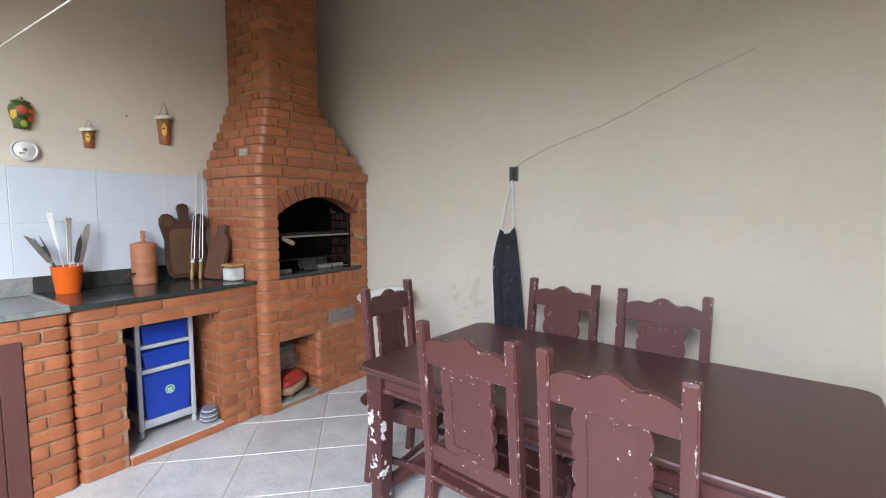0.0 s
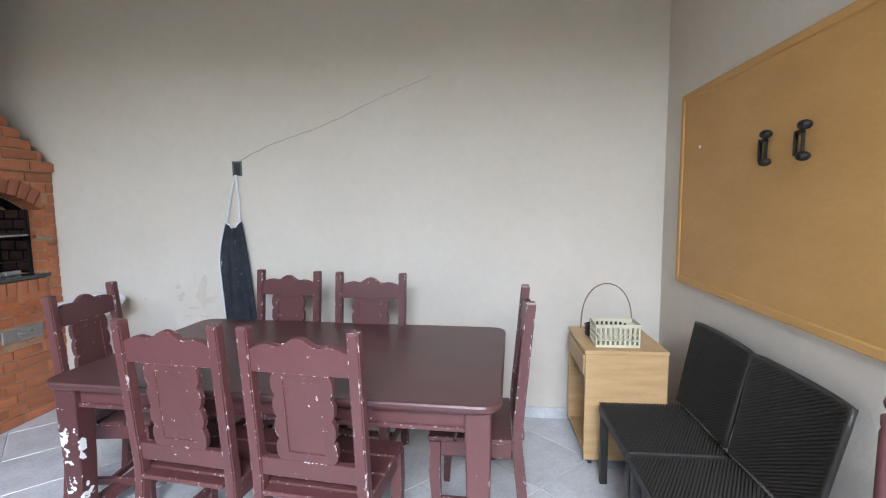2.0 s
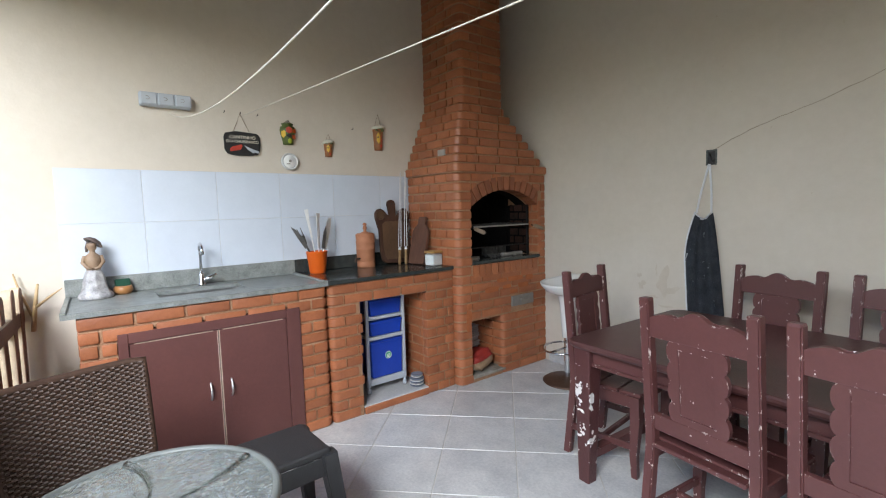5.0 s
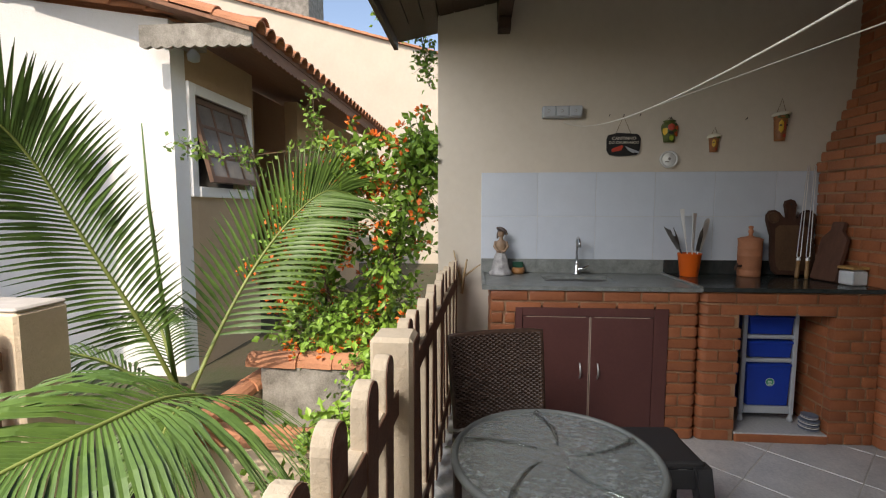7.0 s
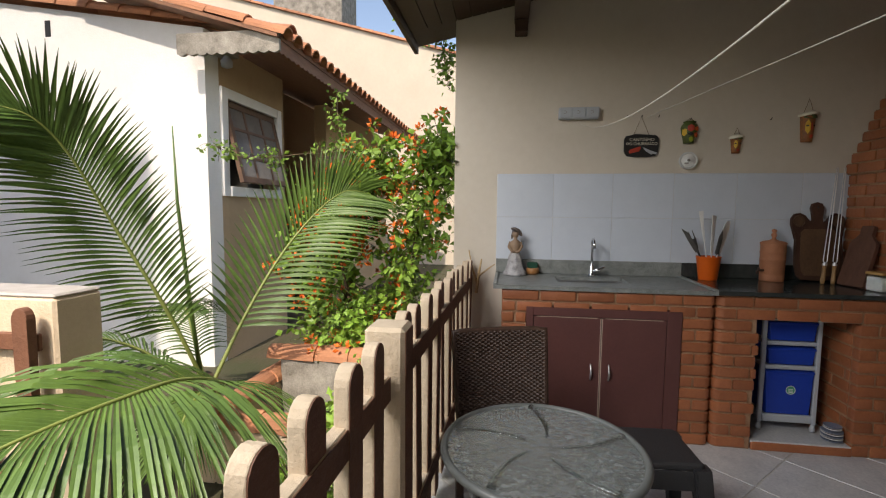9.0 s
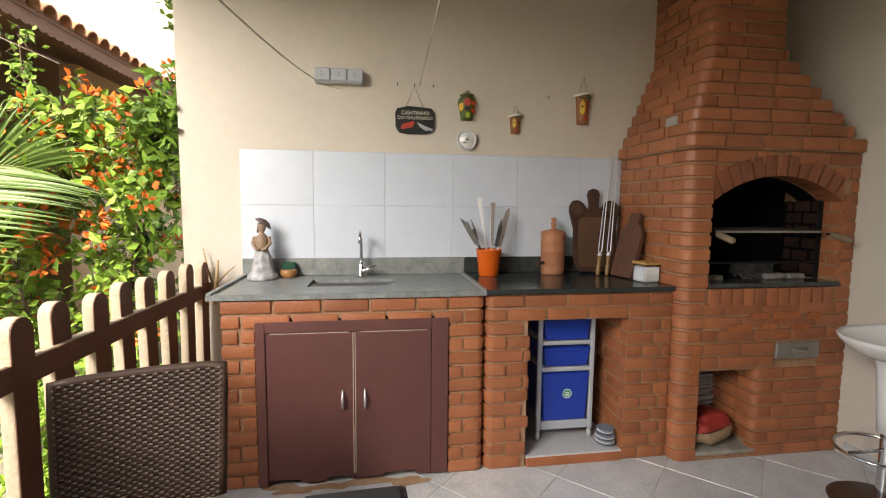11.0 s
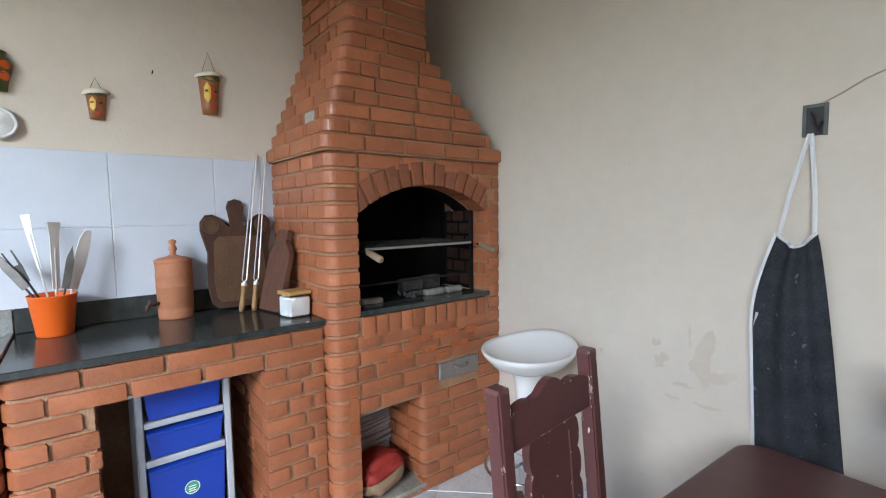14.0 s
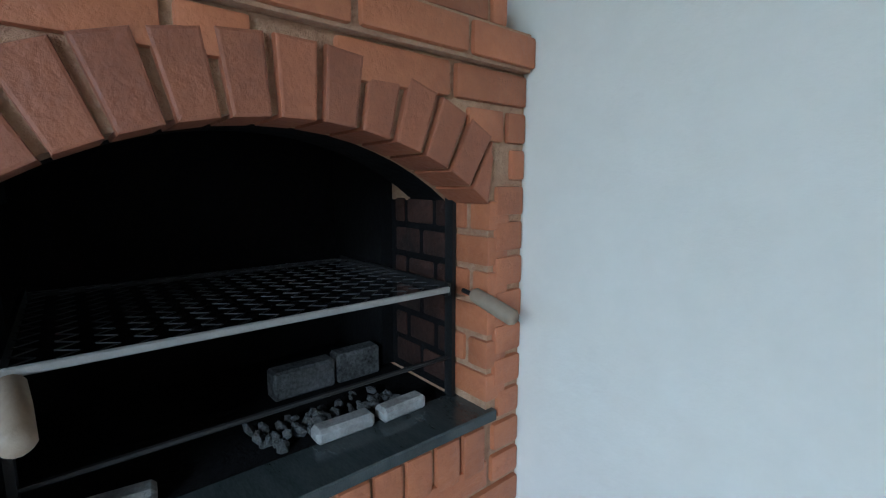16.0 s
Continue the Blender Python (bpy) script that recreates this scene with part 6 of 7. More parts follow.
for z0, z1 in ((0.170, 0.445), (0.486, 0.592), (0.636, 0.755)):
    bm = bmesh.new()
    ya, yb = dy0 + 0.032, dy1 - 0.032
    prism(bm, [(ya + 0.014, z0), (yb - 0.014, z0), (yb, z1), (ya, z1)], 0.27, Matrix.Translation((dx1 - 0.268, 0, 0)) @ along_x, bevel=0.006)
    dw = part("drawer", bm, BLUE, tower, "translucent blue plastic drawer")
    part("drawer_lip", boxes((dx1 - 0.004, dx1 + 0.010, ya, yb, z1 - 0.016, z1 - 0.002), bevel=0.003), BLUE, dw)
bm = bmesh.new()
lathe(bm, [(0.0, 0.0008), (0.027, 0.0)], 24, m=pose(dx1 + 0.0025, 1.185, 0.325, 0, 90, 0))
st = part("sticker", bm, mat("green_label", (0.05, 0.36, 0.20), (0.04, 0.30, 0.17), 20, 0.5), tower, "round green and white sticker")
bm = bmesh.new()
lathe(bm, [(0.024, 0.0), (0.0275, 0.0004)], 24, m=pose(dx1 + 0.0035, 1.185, 0.325, 0, 90, 0))
for z in (0.330, 0.320, 0.311):
    box(bm, dx1 + 0.0034, dx1 + 0.0040, 1.172, 1.198, z - 0.0022, z + 0.0022)
part("sticker_print", bm, WHITE_PLASTIC, st)
for k in range(7):
    bm = bmesh.new()
    r = 0.055 if k < 5 else 0.046
    z = 0.0585 + k * 0.013 + (0.004 if k > 4 else 0)
    lathe(bm, [(0.0, z), (r * 0.6, z), (r * 0.95, z + 0.008), (r, z + 0.012), (r * 0.93, z + 0.0125), (r * 0.55, z + 0.006), (0.0, z + 0.005)], 28, at=(-2.775, 1.383, 0))
    solo("plate", bm, WHITE_PLASTIC if k % 2 else STRIPE, "white enamel plate in a stack" if k % 2 else "blue-grey enamel plate in a stack", "plate", smooth=True, group="stack of plates")

# ---- things on the west wall ----
sw = thing("switch_box", "grey weathered plastic box with three switch modules", "switch box")
part("body", boxes((XW, XW + 0.055, -0.225, 0.05, 2.078, 2.158), bevel=0.006), GREY_PLASTIC, sw)
for k in range(3):
    y = -0.222 + 0.0925 * k
    cover = part("cover", boxes((XW + 0.0555, XW + 0.064, y + 0.002, y + 0.088, 2.084, 2.156), bevel=0.005), GREY_PLASTIC, sw)
    bm = bmesh.new()
    tube(bm, [(XW + 0.066, y + 0.035 + 0.014 * math.cos(a), 2.121 + 0.010 * math.sin(a)) for a in [-1.9 + 3.8 * i / 8 for i in range(9)]], 0.0018, 5)
    part("finger_grip", bm, ALU, cover)

sign = thing("wall_sign", "black wooden sign with cream lettering, steak and knife", "sign")
def ragged(cx, cz, w, h, seed, n=26, sq=0.5):
    rnd = random.Random(seed)
    o = []
    for i in range(n):
        a = 2 * math.pi * i / n
        x, z = math.copysign(abs(math.cos(a)) ** sq, math.cos(a)), math.copysign(abs(math.sin(a)) ** sq, math.sin(a))
        j = 1 + rnd.uniform(-0.05, 0.05)
        o.append((cx + w / 2 * x * j, cz + h / 2 * z * j))
    return o


bm = bmesh.new()
prism(bm, ragged(0.357, 1.888, 0.238, 0.160, 3), 0.014, Matrix.Translation((XW + 0.004, 0, 0)) @ along_x, bevel=0.003)
part("plaque", bm, BLACK, sign)
up = Matrix(((0, 0, 1, XW + 0.0186), (1, 0, 0, 0), (0, 1, 0, 0), (0, 0, 0, 1)))
text_part("lettering", "CANTINHO", 0.032, CREAM_INK, sign, up @ Matrix.Translation((0.357, 1.929, 0)), "cream hand-painted lettering")
text_part("lettering", "DO CHURRASCO", 0.027, CREAM_INK, sign, up @ Matrix.Translation((0.357, 1.900, 0)), "cream hand-painted lettering")
bm = bmesh.new()
prism(bm, [(0.275, 1.832), (0.340, 1.846), (0.352, 1.872), (0.345, 1.882), (0.282, 1.862), (0.270, 1.848)], 0.005, Matrix.Translation((XW + 0.0185, 0, 0)) @ along_x, bevel=0.001)
part("steak", bm, RED_PAINT, sign, "painted red meat cut")
bm = bmesh.new()
prism(bm, [(0.365, 1.876), (0.420, 1.852), (0.462, 1.838), (0.460, 1.824), (0.432, 1.832), (0.424, 1.824), (0.385, 1.848)], 0.004, Matrix.Translation((XW + 0.0185, 0, 0)) @ along_x, bevel=0.001)
part("knife", bm, GREY_PLASTIC, sign, "painted grey knife")
bm = bmesh.new()
tube(bm, [(XW + 0.012, 0.300, 1.962), (XW + 0.010, 0.351, 2.088), (XW + 0.012, 0.405, 1.964)], 0.002, 5)
part("twine", bm, TWINE, sign)
for y, z in ((0.251, 2.09), (0.465, 2.088), (0.351, 2.089), (1.19, 2.055), (0.676, 2.064)):
    bm = bmesh.new()
    tube(bm, [(XW - 0.01, y, z), (XW + 0.02, y, z), (XW + 0.026, y, z + 0.010)], 0.0025, 6)
    solo("nail", bm, IRON, "small bent iron nail in the wall", "nail", group="nails")


def half_pot(name, label, y, z0, profile, body, marks, twine_z):
    th = thing(name, label, "wall pot", "hanging wall pots")
    bm = bmesh.new()
    lathe(bm, profile, 16, half=True, m=pose(XW + 0.001, y, z0, 0, 0, -90))
    part("pot", bm, body, th, smooth=True)
    for m, pts in marks:
        bm = bmesh.new()
        bm.faces.new([bm.verts.new((rr * math.cos(radians(a)), rr * math.sin(radians(a)), zz)) for rr, a, zz in pts])
        bmesh.ops.transform(bm, matrix=pose(XW + 0.0015, y, z0, 0, 0, -90), verts=bm.verts)
        part("painted_patch", bm, m, th)
    bm = bmesh.new()
    w = profile[-2][0] * 0.7
    zt = z0 + profile[-2][1]
    tube(bm, [(XW + 0.01, y - w, zt), (XW + 0.012, y, twine_z), (XW + 0.01, y + w, zt)], 0.0018, 5)
    part("twine", bm, TWINE, th)
    return th


def patch(r, a0, a1, z0, z1, n=4):
    lo = [(r, a0 + (a1 - a0) * i / n, z0 + (z1 - z0) * 0.12 * abs(i - n / 2)) for i in range(n + 1)]
    hi = [(r, a1 + (a0 - a1) * i / n, z1 - (z1 - z0) * 0.12 * abs(i - n / 2)) for i in range(n + 1)]
    return lo + hi


half_pot("vase", "hanging half vase painted with bright fruit", 0.673, 1.900, [(0.0, 0.0), (0.036, 0.0), (0.040, 0.03), (0.053, 0.08), (0.057, 0.105), (0.050, 0.128), (0.036, 0.136), (0.044, 0.150), (0.0, 0.148)], OLIVE_PAINT,
         [(YELLOW_PAINT, patch(0.0555, 22, 58, 0.045, 0.105)), (RED_PAINT, patch(0.0605, 62, 104, 0.074, 0.124)), (ORANGE, patch(0.0590, 110, 152, 0.078, 0.112)), (ORANGE, patch(0.0555, 108, 150, 0.034, 0.072)), (BLACK, patch(0.0545, 64, 100, 0.050, 0.072)), (LIME_PAINT, patch(0.0480, 72, 106, 0.006, 0.044)), (RED_PAINT, patch(0.0565, 106, 128, 0.058, 0.066))], 2.075)
MASK = mat("mottled_mask_clay", (0.40, 0.135, 0.040), (0.17, 0.075, 0.028), 45, 0.35, 0.2, 60)


def brim(pot, y, z, r):
    """A pale hat brim over the pot's painted face."""
    bm = bmesh.new()
    lathe(bm, [(r * 0.7, 0.006), (r * 1.32, -0.006), (r * 1.38, 0.0), (r * 1.25, 0.010), (r * 0.8, 0.020), (0.0, 0.024)], 16, half=True, m=pose(XW + 0.001, y, z, 0, 8, -90))
    part("hat_brim", bm, CREAM_INK, pot, "pale painted hat brim", smooth=True)


brim(half_pot("wall_planter", "small hanging clay pot painted with a masked face", 0.982, 1.829, [(0.0, 0.0), (0.026, 0.0), (0.029, 0.03), (0.037, 0.105), (0.039, 0.109), (0.036, 0.111), (0.0, 0.108)], MASK,
              [(YELLOW_PAINT, patch(0.0375, 50, 84, 0.030, 0.088)), (OLIVE_PAINT, patch(0.0420, 40, 140, 0.090, 0.106)), (RED_PAINT, patch(0.0345, 78, 104, 0.012, 0.028)), (BLACK, patch(0.0395, 56, 76, 0.060, 0.068)), (BLACK, patch(0.0395, 102, 120, 0.060, 0.068))], 2.000), 0.982, 1.936, 0.036)
brim(half_pot("wall_planter", "tall hanging clay pot painted with a masked face", 1.422, 1.900, [(0.0, 0.0), (0.034, 0.0), (0.037, 0.03), (0.047, 0.178), (0.050, 0.183), (0.047, 0.186), (0.0, 0.182)], MASK,
              [(YELLOW_PAINT, patch(0.0455, 50, 88, 0.050, 0.145)), (OLIVE_PAINT, patch(0.0530, 40, 145, 0.148, 0.178)), (RED_PAINT, patch(0.0435, 84, 112, 0.020, 0.048)), (BLACK, patch(0.0490, 56, 74, 0.098, 0.110)), (BLACK, patch(0.0490, 104, 122, 0.098, 0.110)), (RED_PAINT, patch(0.0480, 90, 100, 0.06, 0.13))], 2.190), 1.422, 2.080, 0.046)
th = thing("wall_thermometer", "round white enamel dial hung on the wall", "dial")
bm = bmesh.new()
lathe(bm, [(0.0, 0.0), (0.058, 0.0), (0.061, 0.010), (0.060, 0.028), (0.055, 0.030), (0.052, 0.022), (0.0, 0.020)], 36, m=pose(XW + 0.002, 0.672, 1.780, 0, 90, 0))
part("case", bm, mat("grey_enamel", (0.66, 0.66, 0.65), (0.55, 0.55, 0.54), 10, 0.35, 0.05, 60), th, smooth=True)
bm = bmesh.new()
lathe(bm, [(0.0, 0.0), (0.048, 0.0), (0.046, 0.003), (0.028, 0.003), (0.026, 0.006), (0.0, 0.006)], 36, m=pose(XW + 0.0235, 0.672, 1.780, 0, 90, 0))
part("dial_face", bm, WHITE_PLASTIC, th, smooth=True)
bm = bmesh.new()
lathe(bm, [(0.0, 0.008), (0.009, 0.007), (0.010, 0.0)], 16, m=pose(XW + 0.0295, 0.672, 1.782, 0, 90, 0))
box(bm, XW + 0.0295, XW + 0.031, 0.645, 0.672, 1.758, 1.766)
part("pointer", bm, ALU, th)

# clothes lines across the terrace
for a, b, sag in (((XW + 0.03, -0.072, 2.046), (XE, -0.303, 1.869), 0.249), ((XW + 0.03, 0.381, 2.083), (XE, 0.098, 1.60), 0.0)):
    bm = bmesh.new()
    a, b = Vector(a), Vector(b)
    tube(bm, [a.lerp(b, k / 24) - Vector((0, 0, sag * 4 * (k / 24) * (1 - k / 24))) for k in range(25)], 0.0021, 6)
    solo("clothes_line", bm, ROPE, "thin white cord strung between two walls", "cord", group="clothes lines")

# ---- fence ----
FY0, FY1 = -0.855, -0.925        # the fence line at the wall and at x = -1.2
def fence_y(x):
    return FY0 + (FY1 - FY0) * (x - XW) / 2.1


fence = thing("picket_fence", "cream concrete picket fence with tan painted inner faces", "fence")
ang = math.degrees(math.atan2(FY1 - FY0, 2.1))
tops = arc(0, 0, 0.043, 0, 180, 8)
shape = [(-0.043, 0.06), (0.043, 0.06)] + [(x, 1.015 + y) for x, y in tops]
bm = bmesh.new()
prism(bm, shape, 0.038, bevel=0.004)
picket = part("picket", bm, CREAM, fence)
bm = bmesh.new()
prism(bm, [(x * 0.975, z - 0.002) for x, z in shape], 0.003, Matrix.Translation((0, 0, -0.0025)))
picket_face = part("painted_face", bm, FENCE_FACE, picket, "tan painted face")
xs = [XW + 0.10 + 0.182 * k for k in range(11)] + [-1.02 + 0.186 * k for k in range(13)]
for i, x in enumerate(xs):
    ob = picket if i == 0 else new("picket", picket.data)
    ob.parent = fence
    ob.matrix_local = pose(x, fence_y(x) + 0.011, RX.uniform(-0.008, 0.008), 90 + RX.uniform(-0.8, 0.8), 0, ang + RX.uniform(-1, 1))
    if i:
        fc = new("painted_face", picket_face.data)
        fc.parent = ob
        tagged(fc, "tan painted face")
for x0, x1 in ((XW + 0.002, -1.265), (-1.125, 1.5)):
    for z in (0.845, 0.20):
        m = pose(x0, fence_y(x0), 0, 0, 0, ang)
        bm = bmesh.new()
        box(bm, 0, (x1 - x0), -0.022, 0.018, z, z + 0.078, bevel=0.005, m=m)
        rl = part("rail", bm, CREAM, fence)
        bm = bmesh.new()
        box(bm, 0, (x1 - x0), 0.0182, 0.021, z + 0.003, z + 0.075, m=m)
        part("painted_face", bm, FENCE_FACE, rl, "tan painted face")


def pillar(x, y, w, h, label):
    p = thing("fence_pillar", label, "pillar", "fence pillars")
    bm = bmesh.new()
    box(bm, x - w / 2, x + w / 2, y - w / 2, y + w / 2, -0.12, h, bevel=0.012)
    sh = part("shaft", bm, CREAM, p)
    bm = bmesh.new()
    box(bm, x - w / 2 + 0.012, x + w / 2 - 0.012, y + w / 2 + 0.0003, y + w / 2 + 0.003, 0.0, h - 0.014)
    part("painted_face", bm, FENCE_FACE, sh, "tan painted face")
    return p


pillar(-1.195, fence_y(-1.2) - 0.005, 0.125, 1.065, "square cream plastered fence pillar with worn edges")
pillar(1.53, -1.08, 0.14, 1.065, "square cream plastered fence pillar")
# second fence across the garden path
pl = thing("fence_pillar", "broad cream plastered gate pillar weathered on top", "pillar", "fence pillars")
bm = bmesh.new()
box(bm, -1.62, -1.40, -2.98, -2.37, -0.12, 1.050, bevel=0.012)
part("shaft", bm, CREAM, pl)
bm = bmesh.new()
box(bm, -1.618, -1.402, -2.978, -2.372, 1.048, 1.066, bevel=0.008)
part("cap", bm, MOSSY_PALE, pl, "weathered mossy cap")
gate = thing("garden_gate", "low brown and cream picket gate beside the pillar", "gate")
for k in range(4):
    bm = bmesh.new()
    prism(bm, [(x * 0.8, z) for x, z in shape], 0.036, bevel=0.005)
    gp = part("picket", bm, FENCE_FACE, gate)
    gp.matrix_local = pose(-1.31, -2.43 - 0.265 * k, -0.03, 90, 0, -90)
for z in (0.845, 0.25):
    part("rail", boxes((-1.372, -1.352, -3.25, -2.40, z, z + 0.07), bevel=0.004), FENCE_FACE, gate)

# dry branch tied to the fence end
bm = bmesh.new()
tube(bm, [(-3.24, -0.80, 0.80), (-3.22, -0.78, 0.95), (-3.19, -0.76, 1.06)], [0.012, 0.010, 0.006], 7)
tube(bm, [(-3.22, -0.78, 0.93), (-3.17, -0.70, 1.00), (-3.15, -0.66, 1.03)], [0.008, 0.006, 0.003], 6)
tube(bm, [(-3.235, -0.79, 0.86), (-3.25, -0.84, 1.02), (-3.26, -0.86, 1.12)], [0.008, 0.006, 0.004], 6)
solo("dry_branch", bm, PALE_WOOD, "dry forked branch tied at the end of the fence", "branch", smooth=True)

# ---- garden ----
bed = thing("planter_wall", "low plastered planter wall capped with clay tiles", "planter")
part("wall", boxes((-2.95, -2.05, -2.30, -2.16, -0.12, 0.20), (-2.20, -2.05, -2.16, -1.45, -0.12, 0.20), bevel=0.012), CREAM, bed)


def half_tile(bm, m, r=0.085, length=0.36, t=0.012, taper=0.85):
    a = []
    for k, rr in ((0, r), (1, r * taper)):
        a.append([[bm.verts.new(m @ Vector((k * length, q * math.cos(math.pi * i / 8), q * math.sin(math.pi * i / 8)))) for i in range(9)] for q in (rr, rr - t)])
    for j in range(2):
        for i in range(8):
            bm.faces.new((a[0][j][i], a[0][j][i + 1], a[1][j][i + 1], a[1][j][i]))
    for k in range(2):
        for i in range(8):
            bm.faces.new((a[k][0][i], a[k][0][i + 1], a[k][1][i + 1], a[k][1][i]))


for k in range(4):
    bm = bmesh.new()
    half_tile(bm, pose(-2.125, -1.40 - k * 0.25, 0.205, 0, 0, -90 + RX.uniform(-4, 4)))
    part("clay_tile", bm, CLAY_ROOF, bed)
for k in range(4):
    bm = bmesh.new()
    half_tile(bm, pose(-2.0 - k * 0.25, -2.23, 0.205, 0, 0, 180 + RX.uniform(-4, 4)))
    part("clay_tile", bm, CLAY_ROOF, bed)
part("upper_wall", boxes((-2.95, -2.80, -2.16, -1.20, -0.12, 0.36), bevel=0.015), MOSSY, bed)
for k in range(4):
    bm = bmesh.new()
    half_tile(bm, pose(-2.87, -1.15 - k * 0.25, 0.355, 0, 0, -90 + RX.uniform(-4, 4)), r=0.095)
    part("clay_tile", bm, CLAY_ROOF, bed)


def bezier(p, n):
    """A smooth curve through the points p."""
    p = [Vector(q) for q in p]
    p = [p[0] * 2 - p[1]] + p + [p[-1] * 2 - p[-2]]
    out = []
    for i in range(1, len(p) - 2):
        for k in range(n):
            t = k / n
            a, b, c, dd = p[i - 1], p[i], p[i + 1], p[i + 2]
            out.append(0.5 * ((2 * b) + (c - a) * t + (2 * a - 5 * b + 4 * c - dd) * t * t + (3 * b - a - 3 * c + dd) * t ** 3))
    return out + [p[-2]]


def frond(palm, pts, width, seed, n=90, droop=0.35, start=0.16, up=Vector((0, 0, 1)), w=0.0085):
    rnd = random.Random(seed)
    line = bezier(pts, 10)
    L = len(line) - 1
    rach = bmesh.new()
    tube(rach, line, [0.014 * (1 - 0.85 * i / L) for i in range(L + 1)], 6)
    stem = part("rachis", rach, mat("palm_rib", (0.22, 0.26, 0.07), (0.16, 0.2, 0.05), 8, 0.45) if "palm_rib" not in bpy.data.materials else bpy.data.materials["palm_rib"], palm, smooth=True)
    bm = bmesh.new()
    for k in range(n):
        s = start + (1 - start) * k / (n - 1)
        i = min(int(s * L), L - 1)
        f = s * L - i
        p = line[i].lerp(line[i + 1], f)
        d = (line[i + 1] - line[i]).normalized()
        side = d.cross(up).normalized()
        nrm = side.cross(d).normalized()
        ln = width * (0.45 + 0.55 * math.sin(math.pi * min(1.0, (s - start) / (1 - start) * 0.86 + 0.12))) * rnd.uniform(0.9, 1.06)
        if s > 0.93:
            ln *= 0.7
        for sg in (-1, 1):
            out = (side * sg * (0.86 - 0.35 * s) + d * (0.42 + 0.5 * s) + nrm * (0.28 + rnd.uniform(-0.08, 0.08))).normalized()
            prev = None
            wv = (d - out * d.dot(out)).normalized()
            for j in range(6):
                t = j / 5
                q = p + out * ln * t + Vector((0, 0, -1)) * droop * ln * t * t
                ww = w * (0.55 + 1.0 * t) if t < 0.4 else w * (1.2 - 1.15 * (t - 0.4) / 0.6)
                cur = (bm.verts.new(q - wv * ww), bm.verts.new(q + nrm * -0.003), bm.verts.new(q + wv * ww))
                if prev:
                    bm.faces.new((prev[0], cur[0], cur[1], prev[1]))
                    bm.faces.new((prev[1], cur[1], cur[2], prev[2]))
                prev = cur
    part("feathered_blade", bm, PALM, stem, "green feathered leaflets", kind="stuff")


palm = thing("palm_tree", "young green palm with long feathered arching fronds", "palm")
bm = bmesh.new()
tube(bm, [(-2.35, -2.42, -0.12), (-2.32, -2.40, 0.10), (-2.28, -2.37, 0.30), (-2.26, -2.36, 0.42)], [0.10, 0.085, 0.07, 0.05], 12)
part("trunk", bm, BARK, palm, smooth=True)
frond(palm, [(-2.24, -2.34, 0.38), (-2.07, -2.42, 0.84), (-1.88, -2.53, 1.30), (-1.69, -2.56, 1.64), (-1.55, -2.58, 1.79), (-1.44, -2.63, 1.83)], 0.50, 1, n=78, up=Vector((0.75, 0.55, 0.35)), droop=0.18)
frond(palm, [(-2.28, -2.32, 0.36), (-2.50, -2.22, 0.75), (-2.72, -2.08, 1.12), (-2.93, -1.92, 1.40), (-3.10, -1.78, 1.55), (-3.24, -1.66, 1.55)], 0.62, 2, w=0.012, n=46, up=Vector((0.80, 0.45, 0.3)), droop=0.22)
frond(palm, [(-2.20, -2.25, 0.32), (-1.70, -1.85, 0.62), (-1.28, -1.72, 0.80), (-0.98, -1.68, 0.86), (-0.70, -1.72, 0.86), (-0.45, -1.82, 0.80)], 0.66, 3, n=70, up=Vector((0.15, 0.35, 0.9)), droop=0.6)
frond(palm, [(-2.28, -2.40, 0.32), (-2.15, -2.70, 0.60), (-1.95, -2.95, 0.72), (-1.75, -3.15, 0.70)], 0.42, 4, n=46, droop=0.6)
frond(palm, [(-2.30, -2.38, 0.32), (-2.55, -2.65, 0.62), (-2.75, -2.85, 0.72), (-2.95, -3.0, 0.66)], 0.42, 5, n=46, droop=0.6)
frond(palm, [(-2.22, -2.30, 0.30), (-2.02, -2.20, 0.42), (-1.85, -2.15, 0.40), (-1.68, -2.12, 0.28)], 0.36, 6, n=40, droop=0.6)
bm = bmesh.new()
tube(bm, [(-2.24, -2.36, 0.38), (-2.12, -2.33, 0.95), (-2.10, -2.36, 1.45), (-2.11, -2.38, 1.86)], [0.014, 0.012, 0.009, 0.003], 6)
part("spear_leaf", bm, PALM, palm, "unopened spear leaf", smooth=True)


def leaf(bm, p, out, size, rnd):
    side = out.cross(Vector((rnd.uniform(-1, 1), rnd.uniform(-1, 1), rnd.uniform(-1, 1)))).normalized()
    nrm = out.cross(side).normalized()
    a, b, c, e = p, p + out * size * 0.5 + side * size * 0.30 + nrm * size * 0.08, p + out * size, p + out * size * 0.5 - side * size * 0.30 + nrm * size * 0.08
    v = [bm.verts.new(q) for q in (a, b, c, e)]
    bm.faces.new((v[0], v[1], v[2]))
    bm.faces.new((v[0], v[2], v[3]))


